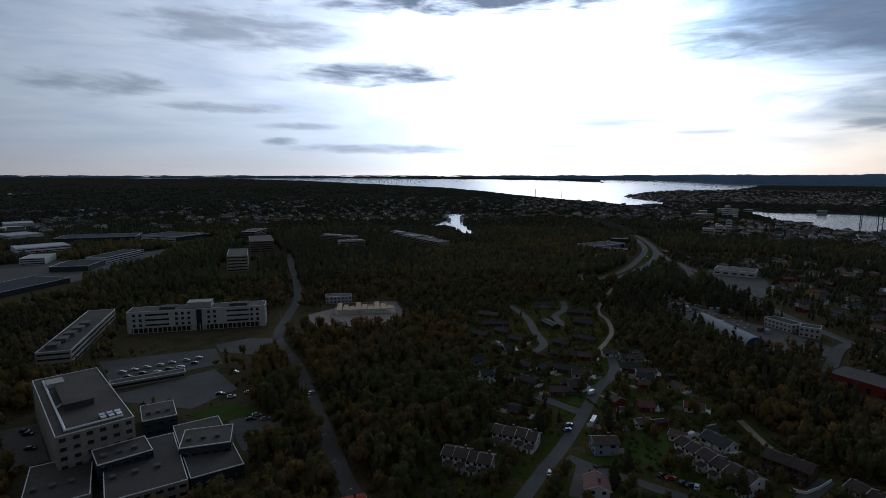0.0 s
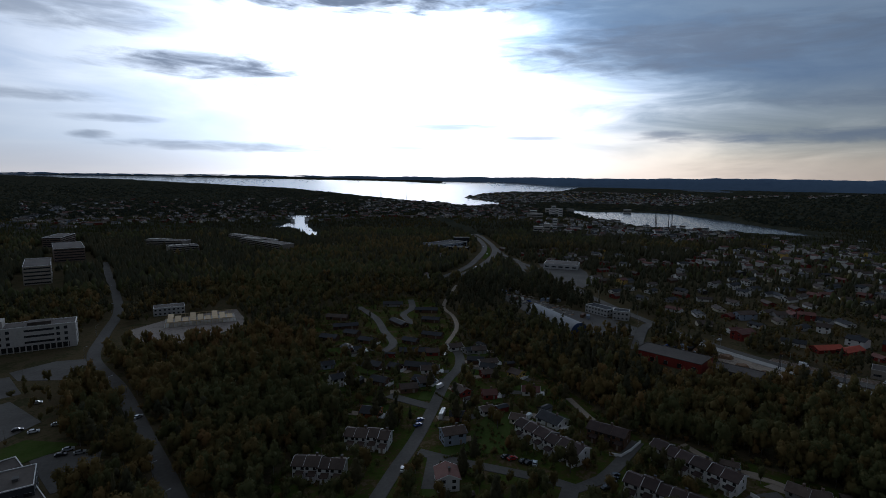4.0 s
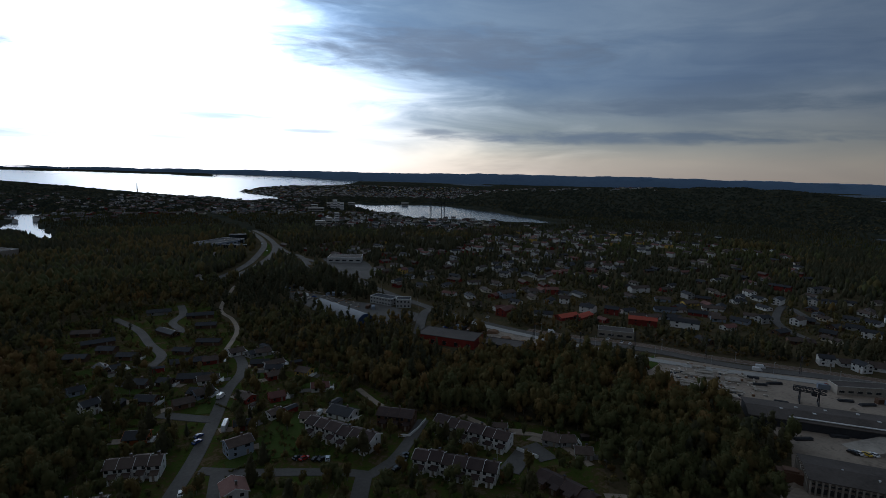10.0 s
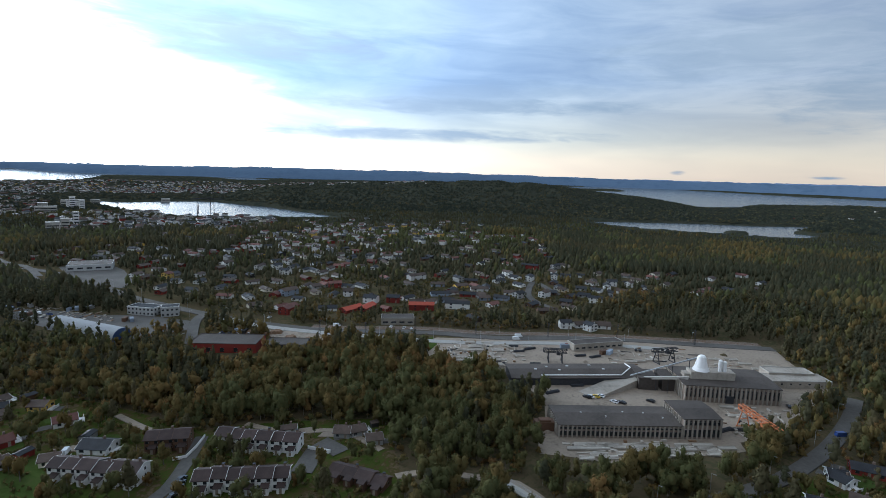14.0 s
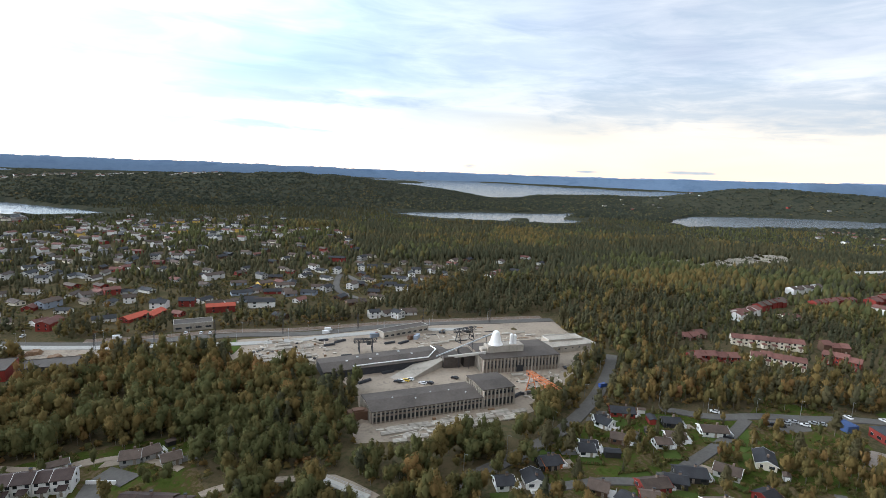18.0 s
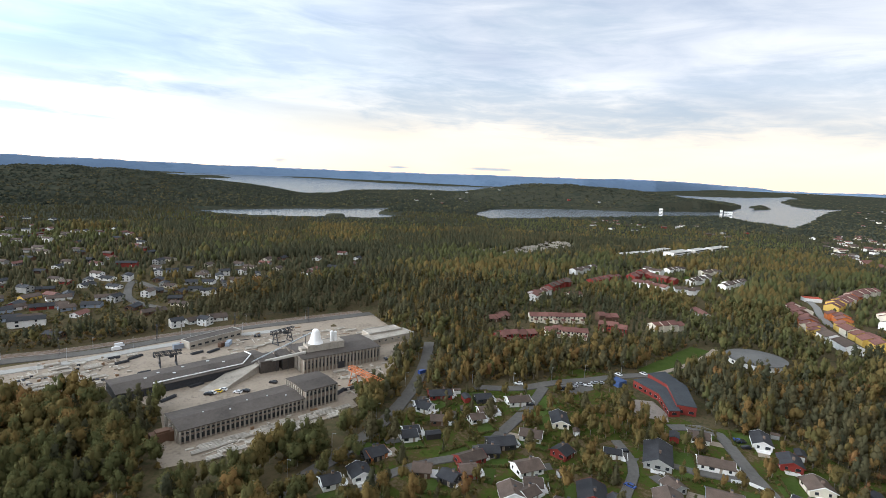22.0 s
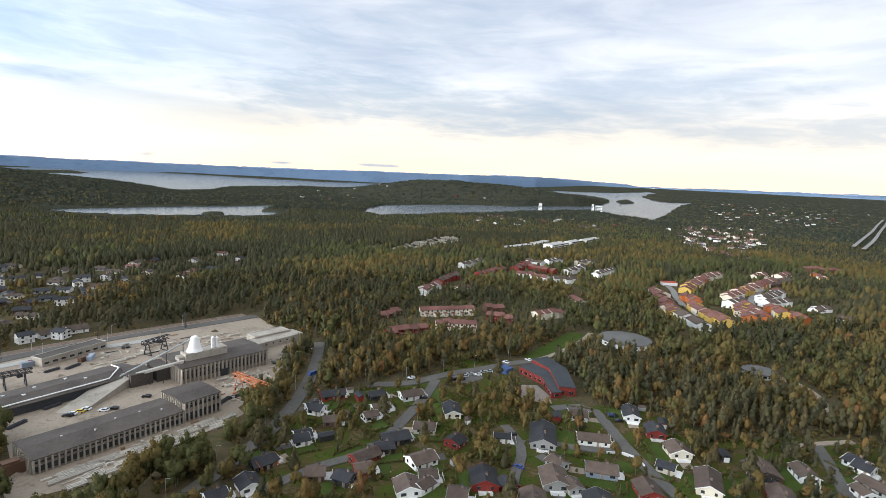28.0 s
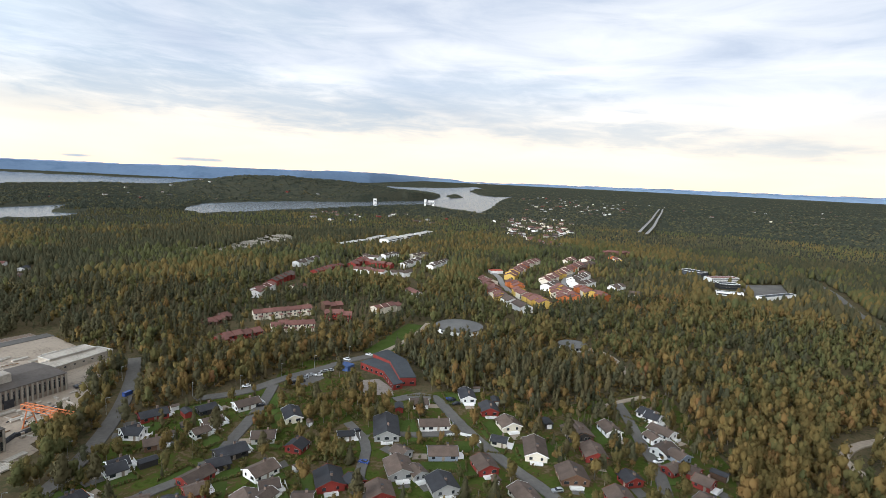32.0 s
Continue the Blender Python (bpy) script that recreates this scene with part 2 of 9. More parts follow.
M = {
    "heath": material("heath", [(0.046, 0.048, 0.024), (0.066, 0.06, 0.03), (0.1, 0.076, 0.045), (0.054, 0.055, 0.027), (0.082, 0.063, 0.037)], 0.05, 0.95, 0.3, 9, spread=0, spec=0.0),
    # far wooded ground, its green blued with the haze of distance
    "far_wood": material("far_wood", [(0.022, 0.029, 0.024), (0.036, 0.042, 0.031), (0.054, 0.052, 0.036), (0.027, 0.033, 0.026), (0.047, 0.046, 0.032)], 0.015, 0.95, 2.0, 7, spread=0, spec=0.0),
    # both hill colours hold the blue of distance haze, paler for the farther ridge
    "hazed_hill": material("hazed_hill", [(0.085, 0.13, 0.2), (0.115, 0.165, 0.24), (0.095, 0.14, 0.215)], 0.006, 1.0, fine=5, spread=0, spec=0.0),
    "faint_hazed_hill": material("faint_hazed_hill", [(0.16, 0.23, 0.34), (0.2, 0.27, 0.38)], 0.004, 1.0, spread=0, spec=0.0),
    "garden": material("garden", [(0.035, 0.035, 0.012), (0.04, 0.055, 0.012), (0.055, 0.075, 0.016), (0.07, 0.055, 0.022), (0.12, 0.088, 0.055), (0.042, 0.044, 0.014)], 0.09, 0.95, 0.1, 6, spread=0, spec=0.0),
    "grass": material("grass", [(0.04, 0.058, 0.015), (0.056, 0.082, 0.021), (0.075, 0.082, 0.03)], 0.12, 0.95, 0.05, 7, spec=0.0),
    "asphalt": material("asphalt", [(0.085, 0.079, 0.072), (0.115, 0.107, 0.098), (0.145, 0.135, 0.123)], 0.05, 0.95, 0.0, 15, spread=0.05, spec=0.08),
    "gravel": material("gravel", [(0.115, 0.091, 0.069), (0.242, 0.195, 0.149), (0.297, 0.242, 0.187), (0.147, 0.116, 0.088)], 0.06, 0.9, 0.05, 9, spread=0.03),
    "rock": material("rock", [(0.14, 0.115, 0.095), (0.24, 0.2, 0.17), (0.1, 0.09, 0.07)], 0.1, 0.9, 0.3, 5),
    "quarry_rock": material("quarry_rock", [(0.07, 0.065, 0.045), (0.2, 0.175, 0.14), (0.26, 0.23, 0.19), (0.075, 0.075, 0.045), (0.17, 0.145, 0.115)], 0.09, 0.9, 0.3, 5, spec=0.1),
    "concrete": material("concrete", [(0.3, 0.28, 0.25), (0.4, 0.38, 0.34), (0.46, 0.43, 0.39)], 0.12, 0.85, 0.01, 9),
    "old_concrete": material("old_concrete", [(0.2, 0.175, 0.145), (0.32, 0.285, 0.24), (0.38, 0.34, 0.29)], 0.15, 0.9, 0.02, 7),
    "roof_felt": material("roof_felt", [(0.045, 0.037, 0.031), (0.075, 0.062, 0.053), (0.1, 0.084, 0.072)], 0.07, 0.85, 0.02, 12, spread=0.15),
    "needles": material("needles", [(0.063, 0.066, 0.039), (0.099, 0.087, 0.045), (0.135, 0.1, 0.047)], 0.3, 0.95, 0, 4, spread=0, spec=0.07, attribute="tint"),
    "leaves": material("leaves", [(0.094, 0.1, 0.041), (0.132, 0.107, 0.041), (0.174, 0.122, 0.045), (0.205, 0.12, 0.047), (0.2, 0.1, 0.052)], 0.55, 0.95, 0, 5, spread=0, spec=0.07, attribute="tint"),
    # dark pines and spruces of the far hills, with haze blue in the colour
    "hazed_needles": material("hazed_needles", [(0.036, 0.045, 0.036), (0.056, 0.061, 0.044), (0.088, 0.082, 0.053)], 0.05, 0.95, 0, 4, spread=0, spec=0.0, attribute="tint"),
    # lighter asphalt: the sky's grazing sheen on far roads is put into the colour
    "pale_asphalt": material("pale_asphalt", [(0.2, 0.19, 0.18), (0.27, 0.26, 0.245)], 0.05, 0.95, 0, 9, spread=0, spec=0.1),
    "pale_lane": material("pale_lane", [(0.26, 0.25, 0.23), (0.36, 0.35, 0.325), (0.31, 0.3, 0.28)], 0.08, 0.95, 0, 8, spread=0, spec=0.1),
    "mulch": material("mulch", [(0.1, 0.06, 0.035), (0.2, 0.12, 0.07), (0.15, 0.09, 0.05)], 0.3, 0.95, 0.1, 5),
    "bark": material("bark", [(0.09, 0.07, 0.05), (0.2, 0.18, 0.15)], 0.5, 0.95, 0.02, 4, spread=0.2),
}


def water_material():
    m = bpy.data.materials.new("water")
    m.use_nodes = True
    k = Nodes(m.node_tree)
    place = k.n("ShaderNodeNewGeometry").outputs["Position"]
    p = k.n("ShaderNodeBsdfPrincipled")
    p.inputs["Base Color"].default_value = (0.025, 0.04, 0.055, 1)
    p.inputs["Roughness"].default_value, p.inputs["IOR"].default_value = 0.15, 1.33
    q = k.n("ShaderNodeBump")
    q.inputs["Strength"].default_value, q.inputs["Distance"].default_value = 0.3, 1.5
    k.put(q.inputs["Height"], k.noise(place, 0.06, 5.0, 0.65))
    k.put(p.inputs["Normal"], q.outputs[0])
    murk = k.n("ShaderNodeBsdfDiffuse")           # light scattered back out of the water
    murk.inputs["Color"].default_value = (0.17, 0.185, 0.2, 1)
    both = k.n("ShaderNodeMixShader")
    both.inputs[0].default_value = 0.34
    k.put(both.inputs[1], p.outputs[0])
    k.put(both.inputs[2], murk.outputs[0])
    o = k.n("ShaderNodeOutputMaterial")
    k.put(o.inputs[0], both.outputs[0])
    return m


M["water"] = water_material()


# ---- the lie of the land ----
NEAR, REACH = 1500.0, 3400.0


def drawn(dist):
    """Beyond 1.5 km distances are drawn in, so that 20 km of fjord fit into 5 km."""
    dist = np.asarray(dist, float)
    return np.where(dist < NEAR, dist, NEAR + REACH * (1 - np.exp(-np.maximum(dist - NEAR, 0) / REACH)))


def place_far(az, dist, h=0.0):
    """World place of a point h metres over the plain, at a bearing and a true distance, with the scale there."""
    s = float(drawn(dist)) / dist
    a = radians(az)
    return Vector((math.sin(a) * dist * s, math.cos(a) * dist * s, EYE * (1 - s) + h * s)), s


def inside(px, py, poly):
    """Which of the points (arrays) lie in the polygon."""
    hit = np.zeros(px.shape, bool)
    for (x1, y1), (x2, y2) in zip(poly, poly[1:] + poly[:1]):
        if y1 != y2:
            c = ((y1 > py) != (y2 > py)) & (px < (x2 - x1) * (py - y1) / (y2 - y1) + x1)
            hit ^= c
    return hit


# water: outlines as bearing and distance
SEA = [(-40.51, 21008), (-31.84, 15597), (-28.62, 12824), (-20.10, 11146), (-16.05, 9758), (-10.73, 7013), (-4.94, 5233), (0.95, 4213), (5.65, 3141), (9.73, 2645), (12.60, 2388), (15.97, 2194), (19.25, 2004), (22.16, 2052), (22.40, 2352), (18.41, 2856), (20.79, 3444), (23.37, 3892), (28.31, 4147), (30.45, 6448), (39.13, 6333), (41.67, 5213), (44.68, 5372), (44.68, 5939), (39.12, 7656), (33.37, 8569), (26.91, 9794), (21.63, 11024), (15.84, 12600), (16.45, 7638), (12.54, 9194), (6.80, 10492), (-2.00, 12504), (-10.71, 15392), (-28.61, 21008), (-31.83, 21008), (-40.49, 21008)]
HARBOUR = [(29.10, 1943), (31.70, 1845), (35.79, 1911), (39.24, 1878), (42.07, 1753), (44.84, 1626), (47.56, 1482), (50.71, 1345), (54.70, 1326), (50.22, 1277), (44.91, 1272), (41.02, 1284), (36.43, 1313), (33.50, 1443), (31.25, 1546), (29.94, 1678)]
POND = [(-2.01, 1193), (-0.23, 1220), (0.13, 1311), (0.72, 1279), (-0.11, 1517), (2.56, 1520), (2.03, 1250), (2.75, 1096), (3.70, 975), (2.27, 1001), (0.96, 1117), (-0.83, 1141)]
FJORD = [(74.96, 6261), (77.69, 4388), (81.55, 3212), (85.11, 2675), (87.75, 2461), (91.01, 2617), (92.68, 3046), (96.07, 3233), (99.53, 3582), (103.05, 3515), (106.81, 4008), (109.52, 4727), (107.74, 5346), (106.79, 5423), (101.85, 5259), (97.21, 5461), (93.79, 5657), (90.45, 6225), (87.21, 6540), (84.08, 7354), (81.56, 8025), (77.71, 7276)]
BAY = [(76.85, 1408), (80.72, 1457), (88.54, 1553), (92.40, 1579), (97.33, 1702), (95.64, 1448), (97.24, 1396), (99.17, 1434), (96.23, 1274), (90.29, 1245), (84.45, 1260), (79.91, 1325), (86.09, 1234), (80.76, 1288)]
ARM = [(105.80, 1516), (107.89, 1406), (113.79, 1527), (119.56, 1714), (125.10, 2001), (129.85, 2235), (132.43, 1986), (134.67, 1901), (135.89, 1812), (136.78, 2153), (137.72, 2900), (138.50, 3705), (139.81, 4507), (138.71, 4115), (137.11, 3946), (135.68, 4231), (134.60, 5279), (135.15, 7046), (136.08, 8061), (134.89, 9001), (132.71, 7095), (130.20, 6386), (127.60, 6119), (125.19, 6305), (126.56, 5012), (129.20, 4580), (130.76, 4209), (131.49, 3549), (131.06, 3035), (128.78, 2570), (125.59, 2417), (121.76, 2212), (117.21, 2144), (112.56, 2014), (107.84, 1846), (106.38, 1669)]
LAGOON = [(-39.07, 3889), (-36.25, 3695), (-36.68, 3428), (-38.89, 3564)]
ISLETS = [[(132.29, 3660), (133.02, 4026), (133.79, 3436), (132.57, 3110)], [(76.54, 5428), (80.09, 5724), (81.06, 5021), (77.23, 4681)], [(90.31, 1339), (91.87, 1365), (92.26, 1302), (90.48, 1285)]]
WATERS = [SEA, HARBOUR, POND, FJORD, BAY, ARM, LAGOON]
# the skyline of the far hills: bearing and angle over the eye
SKYLINE = [(-180, -0.1), (-60, -0.2), (-40, -0.22), (-24, -0.23), (0, -0.22), (16, -0.14), (24, -0.06), (34, -0.06), (39, 0.02), (44, 0.1), (59, 0.12), (69, 0.02), (79, -0.04), (89, -0.08), (99, -0.06), (104, 0.05), (109, 0.1), (114, 0.17), (119, 0.22), (124, 0.3), (129, 0.14), (133, -0.05), (135, -0.3), (140, -0.12), (155, 0.02), (171, 0.12), (180, 0.05)]


def skyline(az):
    s = sorted(SKYLINE)
    return np.interp(az, [p[0] for p in s], [p[1] for p in s])


def value_noise(x, y, seed):
    """Smooth random heights for arrays of places, 0 to 1."""
    xi, yi = np.floor(x).astype(int), np.floor(y).astype(int)
    fx, fy = x - xi, y - yi
    fx, fy = fx * fx * (3 - 2 * fx), fy * fy * (3 - 2 * fy)

    def r(a, b):
        v = np.sin(a * 127.1 + b * 311.7 + seed * 74.7) * 43758.5453
        return v - np.floor(v)
    return (r(xi, yi) * (1 - fx) + r(xi + 1, yi) * fx) * (1 - fy) + (r(xi, yi + 1) * (1 - fx) + r(xi + 1, yi + 1) * fx) * fy


def mesh_from(name, verts, faces, mats, smooth=False, tint=None, mat_index=None):
    """A mesh from arrays: verts n x 3; faces n x 3 or n x 4."""
    me = bpy.data.meshes.new(name)
    verts, faces = np.asarray(verts, np.float32), np.asarray(faces, np.int32)
    k = faces.shape[1]
    me.vertices.add(len(verts))
    me.vertices.foreach_set("co", verts.ravel())
    me.loops.add(faces.size)
    me.loops.foreach_set("vertex_index", faces.ravel())
    me.polygons.add(len(faces))
    me.polygons.foreach_set("loop_start", np.arange(0, faces.size, k, dtype=np.int32))
    me.polygons.foreach_set("loop_total", np.full(len(faces), k, np.int32))
    for m in mats:
        me.materials.append(m)
    if mat_index is not None:
        me.polygons.foreach_set("material_index", np.asarray(mat_index, np.int32))
    me.polygons.foreach_set("use_smooth", np.full(len(faces), smooth))
    if tint is not None:
        me.attributes.new("tint", "FLOAT", "POINT").data.foreach_set("value", np.asarray(tint, np.float32))
    me.update(calc_edges=True)
    return me


def polar_sheet(name, azs, dists, height, mats, smooth=True, index=None):
    a, d = np.meshgrid(np.radians(azs), dists, indexing="ij")
    h = height(np.degrees(a), d)
    s = drawn(d) / np.maximum(d, 1e-6)
    v = np.stack([np.sin(a) * d * s, np.cos(a) * d * s, EYE * (1 - s) + h * s], -1).reshape(-1, 3)
    na, nd = len(azs), len(dists)
    i = (np.arange(na - 1)[:, None] * nd + np.arange(nd - 1)[None]).ravel()
    f = np.stack([i, i + 1, i + nd + 1, i + nd], -1)
    mi = None
    if index is not None:
        mi = index(np.degrees(a), d)[:-1, :-1].ravel()
    return new(name, mesh_from(name, v, f, mats, smooth, None, mi))


AZ = np.concatenate([np.arange(-180, -48, 4.0), np.arange(-48, 178, 0.4), [180.0]])
ELS = np.concatenate([np.arange(6.4, 0.5, -0.045), np.arange(0.5, 0.325, -0.012)])
DIST = np.concatenate([[0.01], np.arange(40, 980, 30.0), EYE / np.tan(np.radians(ELS))])


def is_water(az, d):
    e = EYE / d
    wet = np.zeros(az.shape, bool)
    for poly in WATERS:
        wet |= inside(az, e, [(p, EYE / q) for p, q in poly])
    for poly in ISLETS:
        wet &= ~inside(az, e, [(p, EYE / q) for p, q in poly])
    return wet


# wooded hills beyond the near land: where they begin, crest and end, and the angle of the crest over the eye by bearing
HILLS = (
    (1420, 2400, 3600, [(40, -2.6), (45, -1.6), (51.8, -1.25), (61.5, -0.86), (68.5, -0.57), (74.5, -0.97), (78, -1.5), (82.5, -2.0), (87.5, -2.55), (91, -3.0)]),
    (2120, 2700, 3500, [(103, -2.2), (105.3, -1.6), (111.9, -0.48), (117.2, -0.45), (122.3, -0.8), (126.2, -1.25), (131.3, -1.95), (134, -2.4)]),
    (4600, 7000, 9400, [(-48, -0.6), (-31, -0.55), (-23, -0.43), (-17, -0.68), (-12.4, -0.9), (-8, -1.2), (-4, -1.6)]),
    (2700, 3600, 4300, [(24, -2.1), (27, -1.75), (31.5, -1.55), (36, -1.65), (44, -1.9)]),
)


def relief(az, d):
    rise = np.zeros(az.shape)
    for d0, d1, d2, crest in HILLS:
        top = np.interp(az, [c[0] for c in crest], [c[1] for c in crest])
        edge = np.clip((az - crest[0][0]) / 1.5, 0, 1) * np.clip((crest[-1][0] - az) / 1.5, 0, 1)
        high = np.maximum(0, EYE + d1 * np.tan(np.radians(top))) * edge
        t = np.where(d < d1, np.clip((d - d0) / (d1 - d0), 0, 1), np.clip((d2 - d) / (d2 - d1), 0, 1))
        rise = np.maximum(rise, high * t * t * (3 - 2 * t))
    return rise * (0.93 + 0.14 * (value_noise(az / 1.7, d / 260, 41) - 0.5))


def ground_height(az, d):
    x, y = np.sin(np.radians(az)) * d, np.cos(np.radians(az)) * d
    wood = np.clip((d - 1020) / 100, 0, 1)
    tall = 2 + 4 * value_noise(x / 9, y / 9, 1) * np.clip((2600 - d) / 1200, 0.25, 1) + 6 * value_noise(x / 260, y / 260, 2) * np.clip((d - 1800) / 1500, 0, 1)
    return np.where(is_water(az, d), -4.0, wood * tall * 0.9 + relief(az, d))


ground = polar_sheet("ground", AZ, DIST, ground_height, [M["heath"], M["far_wood"]], index=lambda a, d: (d > 1010).astype(int))
tagged(ground, "wooded hilly ground of heath and moss reaching the horizon", "ground", kind="structure")
water = polar_sheet("water", np.arange(-60, 180, 1.0), EYE / np.tan(np.radians(np.concatenate([np.arange(6.5, 0.5, -0.25), [0.5, 0.4, 0.33]]))), lambda a, d: a * 0 - 1.0, [M["water"]])
tagged(water, "grey rippled fjord and sea water under cloud", "water", kind="structure")


FOOT = [(-180, 0.34), (2, 0.34), (12, 0.48), (24, 0.6), (28, 0.85), (45, 1.0), (60, 1.0), (75, 0.9), (90, 0.92), (107, 1.1), (117, 1.08), (124, 0.8), (130, 0.3), (180, 0.26)]   # angle under the eye at which the hills begin


def hill_sheet(name, mat, far, lift, seed):
    azs = np.concatenate([np.arange(-180, -50, 5.0), np.arange(-50, 180.1, 0.25)])
    foot = EYE / np.tan(np.radians(np.interp(azs, [p[0] for p in FOOT], [p[1] for p in FOOT])))
    verts = []
    for az, d0 in zip(azs, foot):
        for k, rise in ((0.97, -0.2), (1.0, 0.05), (1.06, 0.5), (1.15, 1.0), (1.3, 0.9)):
            d = d0 * k * far
            top = d * math.tan(radians(float(skyline(az)) + lift)) + EYE
            bumps = float(0.0024 * d * (value_noise(np.array(az * 0.7), np.array(k * 9), seed) - 0.5) + 0.0013 * d * (value_noise(np.array(az * 2.9), np.array(k * 9), seed + 1) - 0.5))
            verts.append(place_far(az, d, rise * top + (bumps if rise > 0.3 else 0))[0])
    i = (np.arange(len(azs) - 1)[:, None] * 5 + np.arange(4)[None]).ravel()
    return new(name, mesh_from(name, [tuple(v) for v in verts], np.stack([i, i + 1, i + 6, i + 5], -1), [mat], True))


# two ridges; their haze is painted into the base colour
tagged(hill_sheet("backdrop", M["hazed_hill"], 1.0, -0.03, 5), "low wooded hills along the far shore, coloured haze-blue", "hills", kind="structure")
tagged(hill_sheet("backdrop", M["faint_hazed_hill"], 1.6, 0.02, 8), "hills behind the far shore, coloured a paler haze-blue", "hills", kind="structure")

# ---- plan: open ground, streets, woods ----
GX0, GY0, CELL = -900.0, -1300.0, 3.0
GRID = np.ones((850, 850), np.float32)
ROOM = np.ones((850, 850), np.float32)      # where bushes may grow
CX, CY = np.meshgrid(GX0 + (np.arange(850) + 0.5) * CELL, GY0 + (np.arange(850) + 0.5) * CELL, indexing="ij")


def thin(poly, share):
    """Leave only a share of the trees inside a polygon."""
    m = inside(CX, CY, poly)
    GRID[m] = np.minimum(GRID[m], share)


def open_line(points, half, core=0.0):
    for (x1, y1), (x2, y2) in zip(points, points[1:]):
        m = (CX > min(x1, x2) - half) & (CX < max(x1, x2) + half) & (CY > min(y1, y2) - half) & (CY < max(y1, y2) + half)
        dx, dy = x2 - x1, y2 - y1
        t = np.clip(((CX[m] - x1) * dx + (CY[m] - y1) * dy) / max(1e-6, dx * dx + dy * dy), 0, 1)
        off = np.hypot(CX[m] - x1 - t * dx, CY[m] - y1 - t * dy)
        near = off < half
        k = ROOM[m]
        k[off < core] = 0
        ROOM[m] = k
        g = GRID[m]
        g[near] = 0
        GRID[m] = g


def open_box(cx, cy, turn, length, width, margin=2.5, share=0.0, strip=0.0):
    """Keep a building's plot free, and a strip towards the camera so that low walls stay in view."""
    a = radians(turn)
    reach = length + width + 30 + strip
    i0, i1 = int((cx - reach - GX0) / CELL), int((cx + reach - GX0) / CELL)
    j0, j1 = int((cy - reach - GY0) / CELL), int((cy + reach - GY0) / CELL)
    i0, j0 = max(i0, 0), max(j0, 0)
    sx, sy = CX[i0:i1, j0:j1], CY[i0:i1, j0:j1]
    g = GRID[i0:i1, j0:j1]
    d = math.hypot(cx, cy)
    for k in range(0, int(strip) + 1, 4):
        ox, oy = cx - cx / d * k, cy - cy / d * k
        u = (sx - ox) * math.cos(a) + (sy - oy) * math.sin(a)
        v = -(sx - ox) * math.sin(a) + (sy - oy) * math.cos(a)
        m = (abs(u) < length / 2 + margin) & (abs(v) < width / 2 + margin)
        g[m] = np.minimum(g[m], share)
    u = (sx - cx) * math.cos(a) + (sy - cy) * math.sin(a)
    v = -(sx - cx) * math.sin(a) + (sy - cy) * math.cos(a)
    ROOM[i0:i1, j0:j1][(abs(u) < length / 2 + 1.6) & (abs(v) < width / 2 + 1.6)] = 0


def slab(name, poly, mat, label, category, z=0.12, kind="structure"):
    """A flat paved or planted area with an edge down to the ground."""
    bm = bmesh.new()
    f = bm.faces.new([bm.verts.new((x, y, z)) for x, y in poly])
    if f.normal.z < 0 or sum(x1 * y2 - x2 * y1 for (x1, y1), (x2, y2) in zip(poly, poly[1:] + poly[:1])) < 0:
        f.normal_flip()
    r = bmesh.ops.extrude_face_region(bm, geom=[f])
    bmesh.ops.translate(bm, verts=[v for v in r["geom"] if isinstance(v, bmesh.types.BMVert)], vec=(0, 0, -z - 0.1))
    bmesh.ops.triangulate(bm, faces=[f for f in bm.faces if len(f.verts) > 4])
    bmesh.ops.recalc_face_normals(bm, faces=bm.faces)
    me = bpy.data.meshes.new(name)
    bm.to_mesh(me)
    bm.free()
    me.materials.append(mat)
    return tagged(new(name, me), label, category, kind=kind)


def smooth_line(points, step=6.0):
    """A rounded line through the points (Catmull-Rom)."""
    p = [points[0]] + list(points) + [points[-1]]
    line = []
    for a, b, c, d in zip(p, p[1:], p[2:], p[3:]):
        n = max(1, int(math.dist(b, c) / step))
        for i in range(n):
            t = i / n
            line.append(tuple(0.5 * (2 * b[k] + (c[k] - a[k]) * t + (2 * a[k] - 5 * b[k] + 4 * c[k] - d[k]) * t * t + (3 * b[k] - a[k] - 3 * c[k] + d[k]) * t ** 3) for k in (0, 1)))
    return line + [tuple(points[-1])]


def ribbon(points, half, z, shift=0.0):
    p = np.array(points)
    t = np.gradient(p, axis=0)
    t /= np.maximum(1e-6, np.linalg.norm(t, axis=1, keepdims=True))
    n = np.stack([-t[:, 1], t[:, 0]], -1)
    v = []
    for off, h in ((shift - half - 0.15, -0.15), (shift - half, z), (shift + half, z), (shift + half + 0.15, -0.15)):
        v.append(np.concatenate([p + n * off, np.full((len(p), 1), h)], 1))
    v = np.stack(v, 1).reshape(-1, 3)
    i = (np.arange(len(p) - 1)[:, None] * 4 + np.arange(3)[None]).ravel()
    return v, np.stack([i, i + 4, i + 5, i + 1], -1)[:, ::-1]


def road(name, points, width, mat, label, z=0.2, verge=3.0, kind="structure"):
    line = smooth_line(points)
    open_line(line, width / 2 + verge, width / 2 + 2.0)
    v, f = ribbon(line, width / 2, z)
    me = mesh_from(name, v, f, [mat])
    me.flip_normals()
    return tagged(new(name, me), label, "road" if "road" in name else "path", kind=kind)


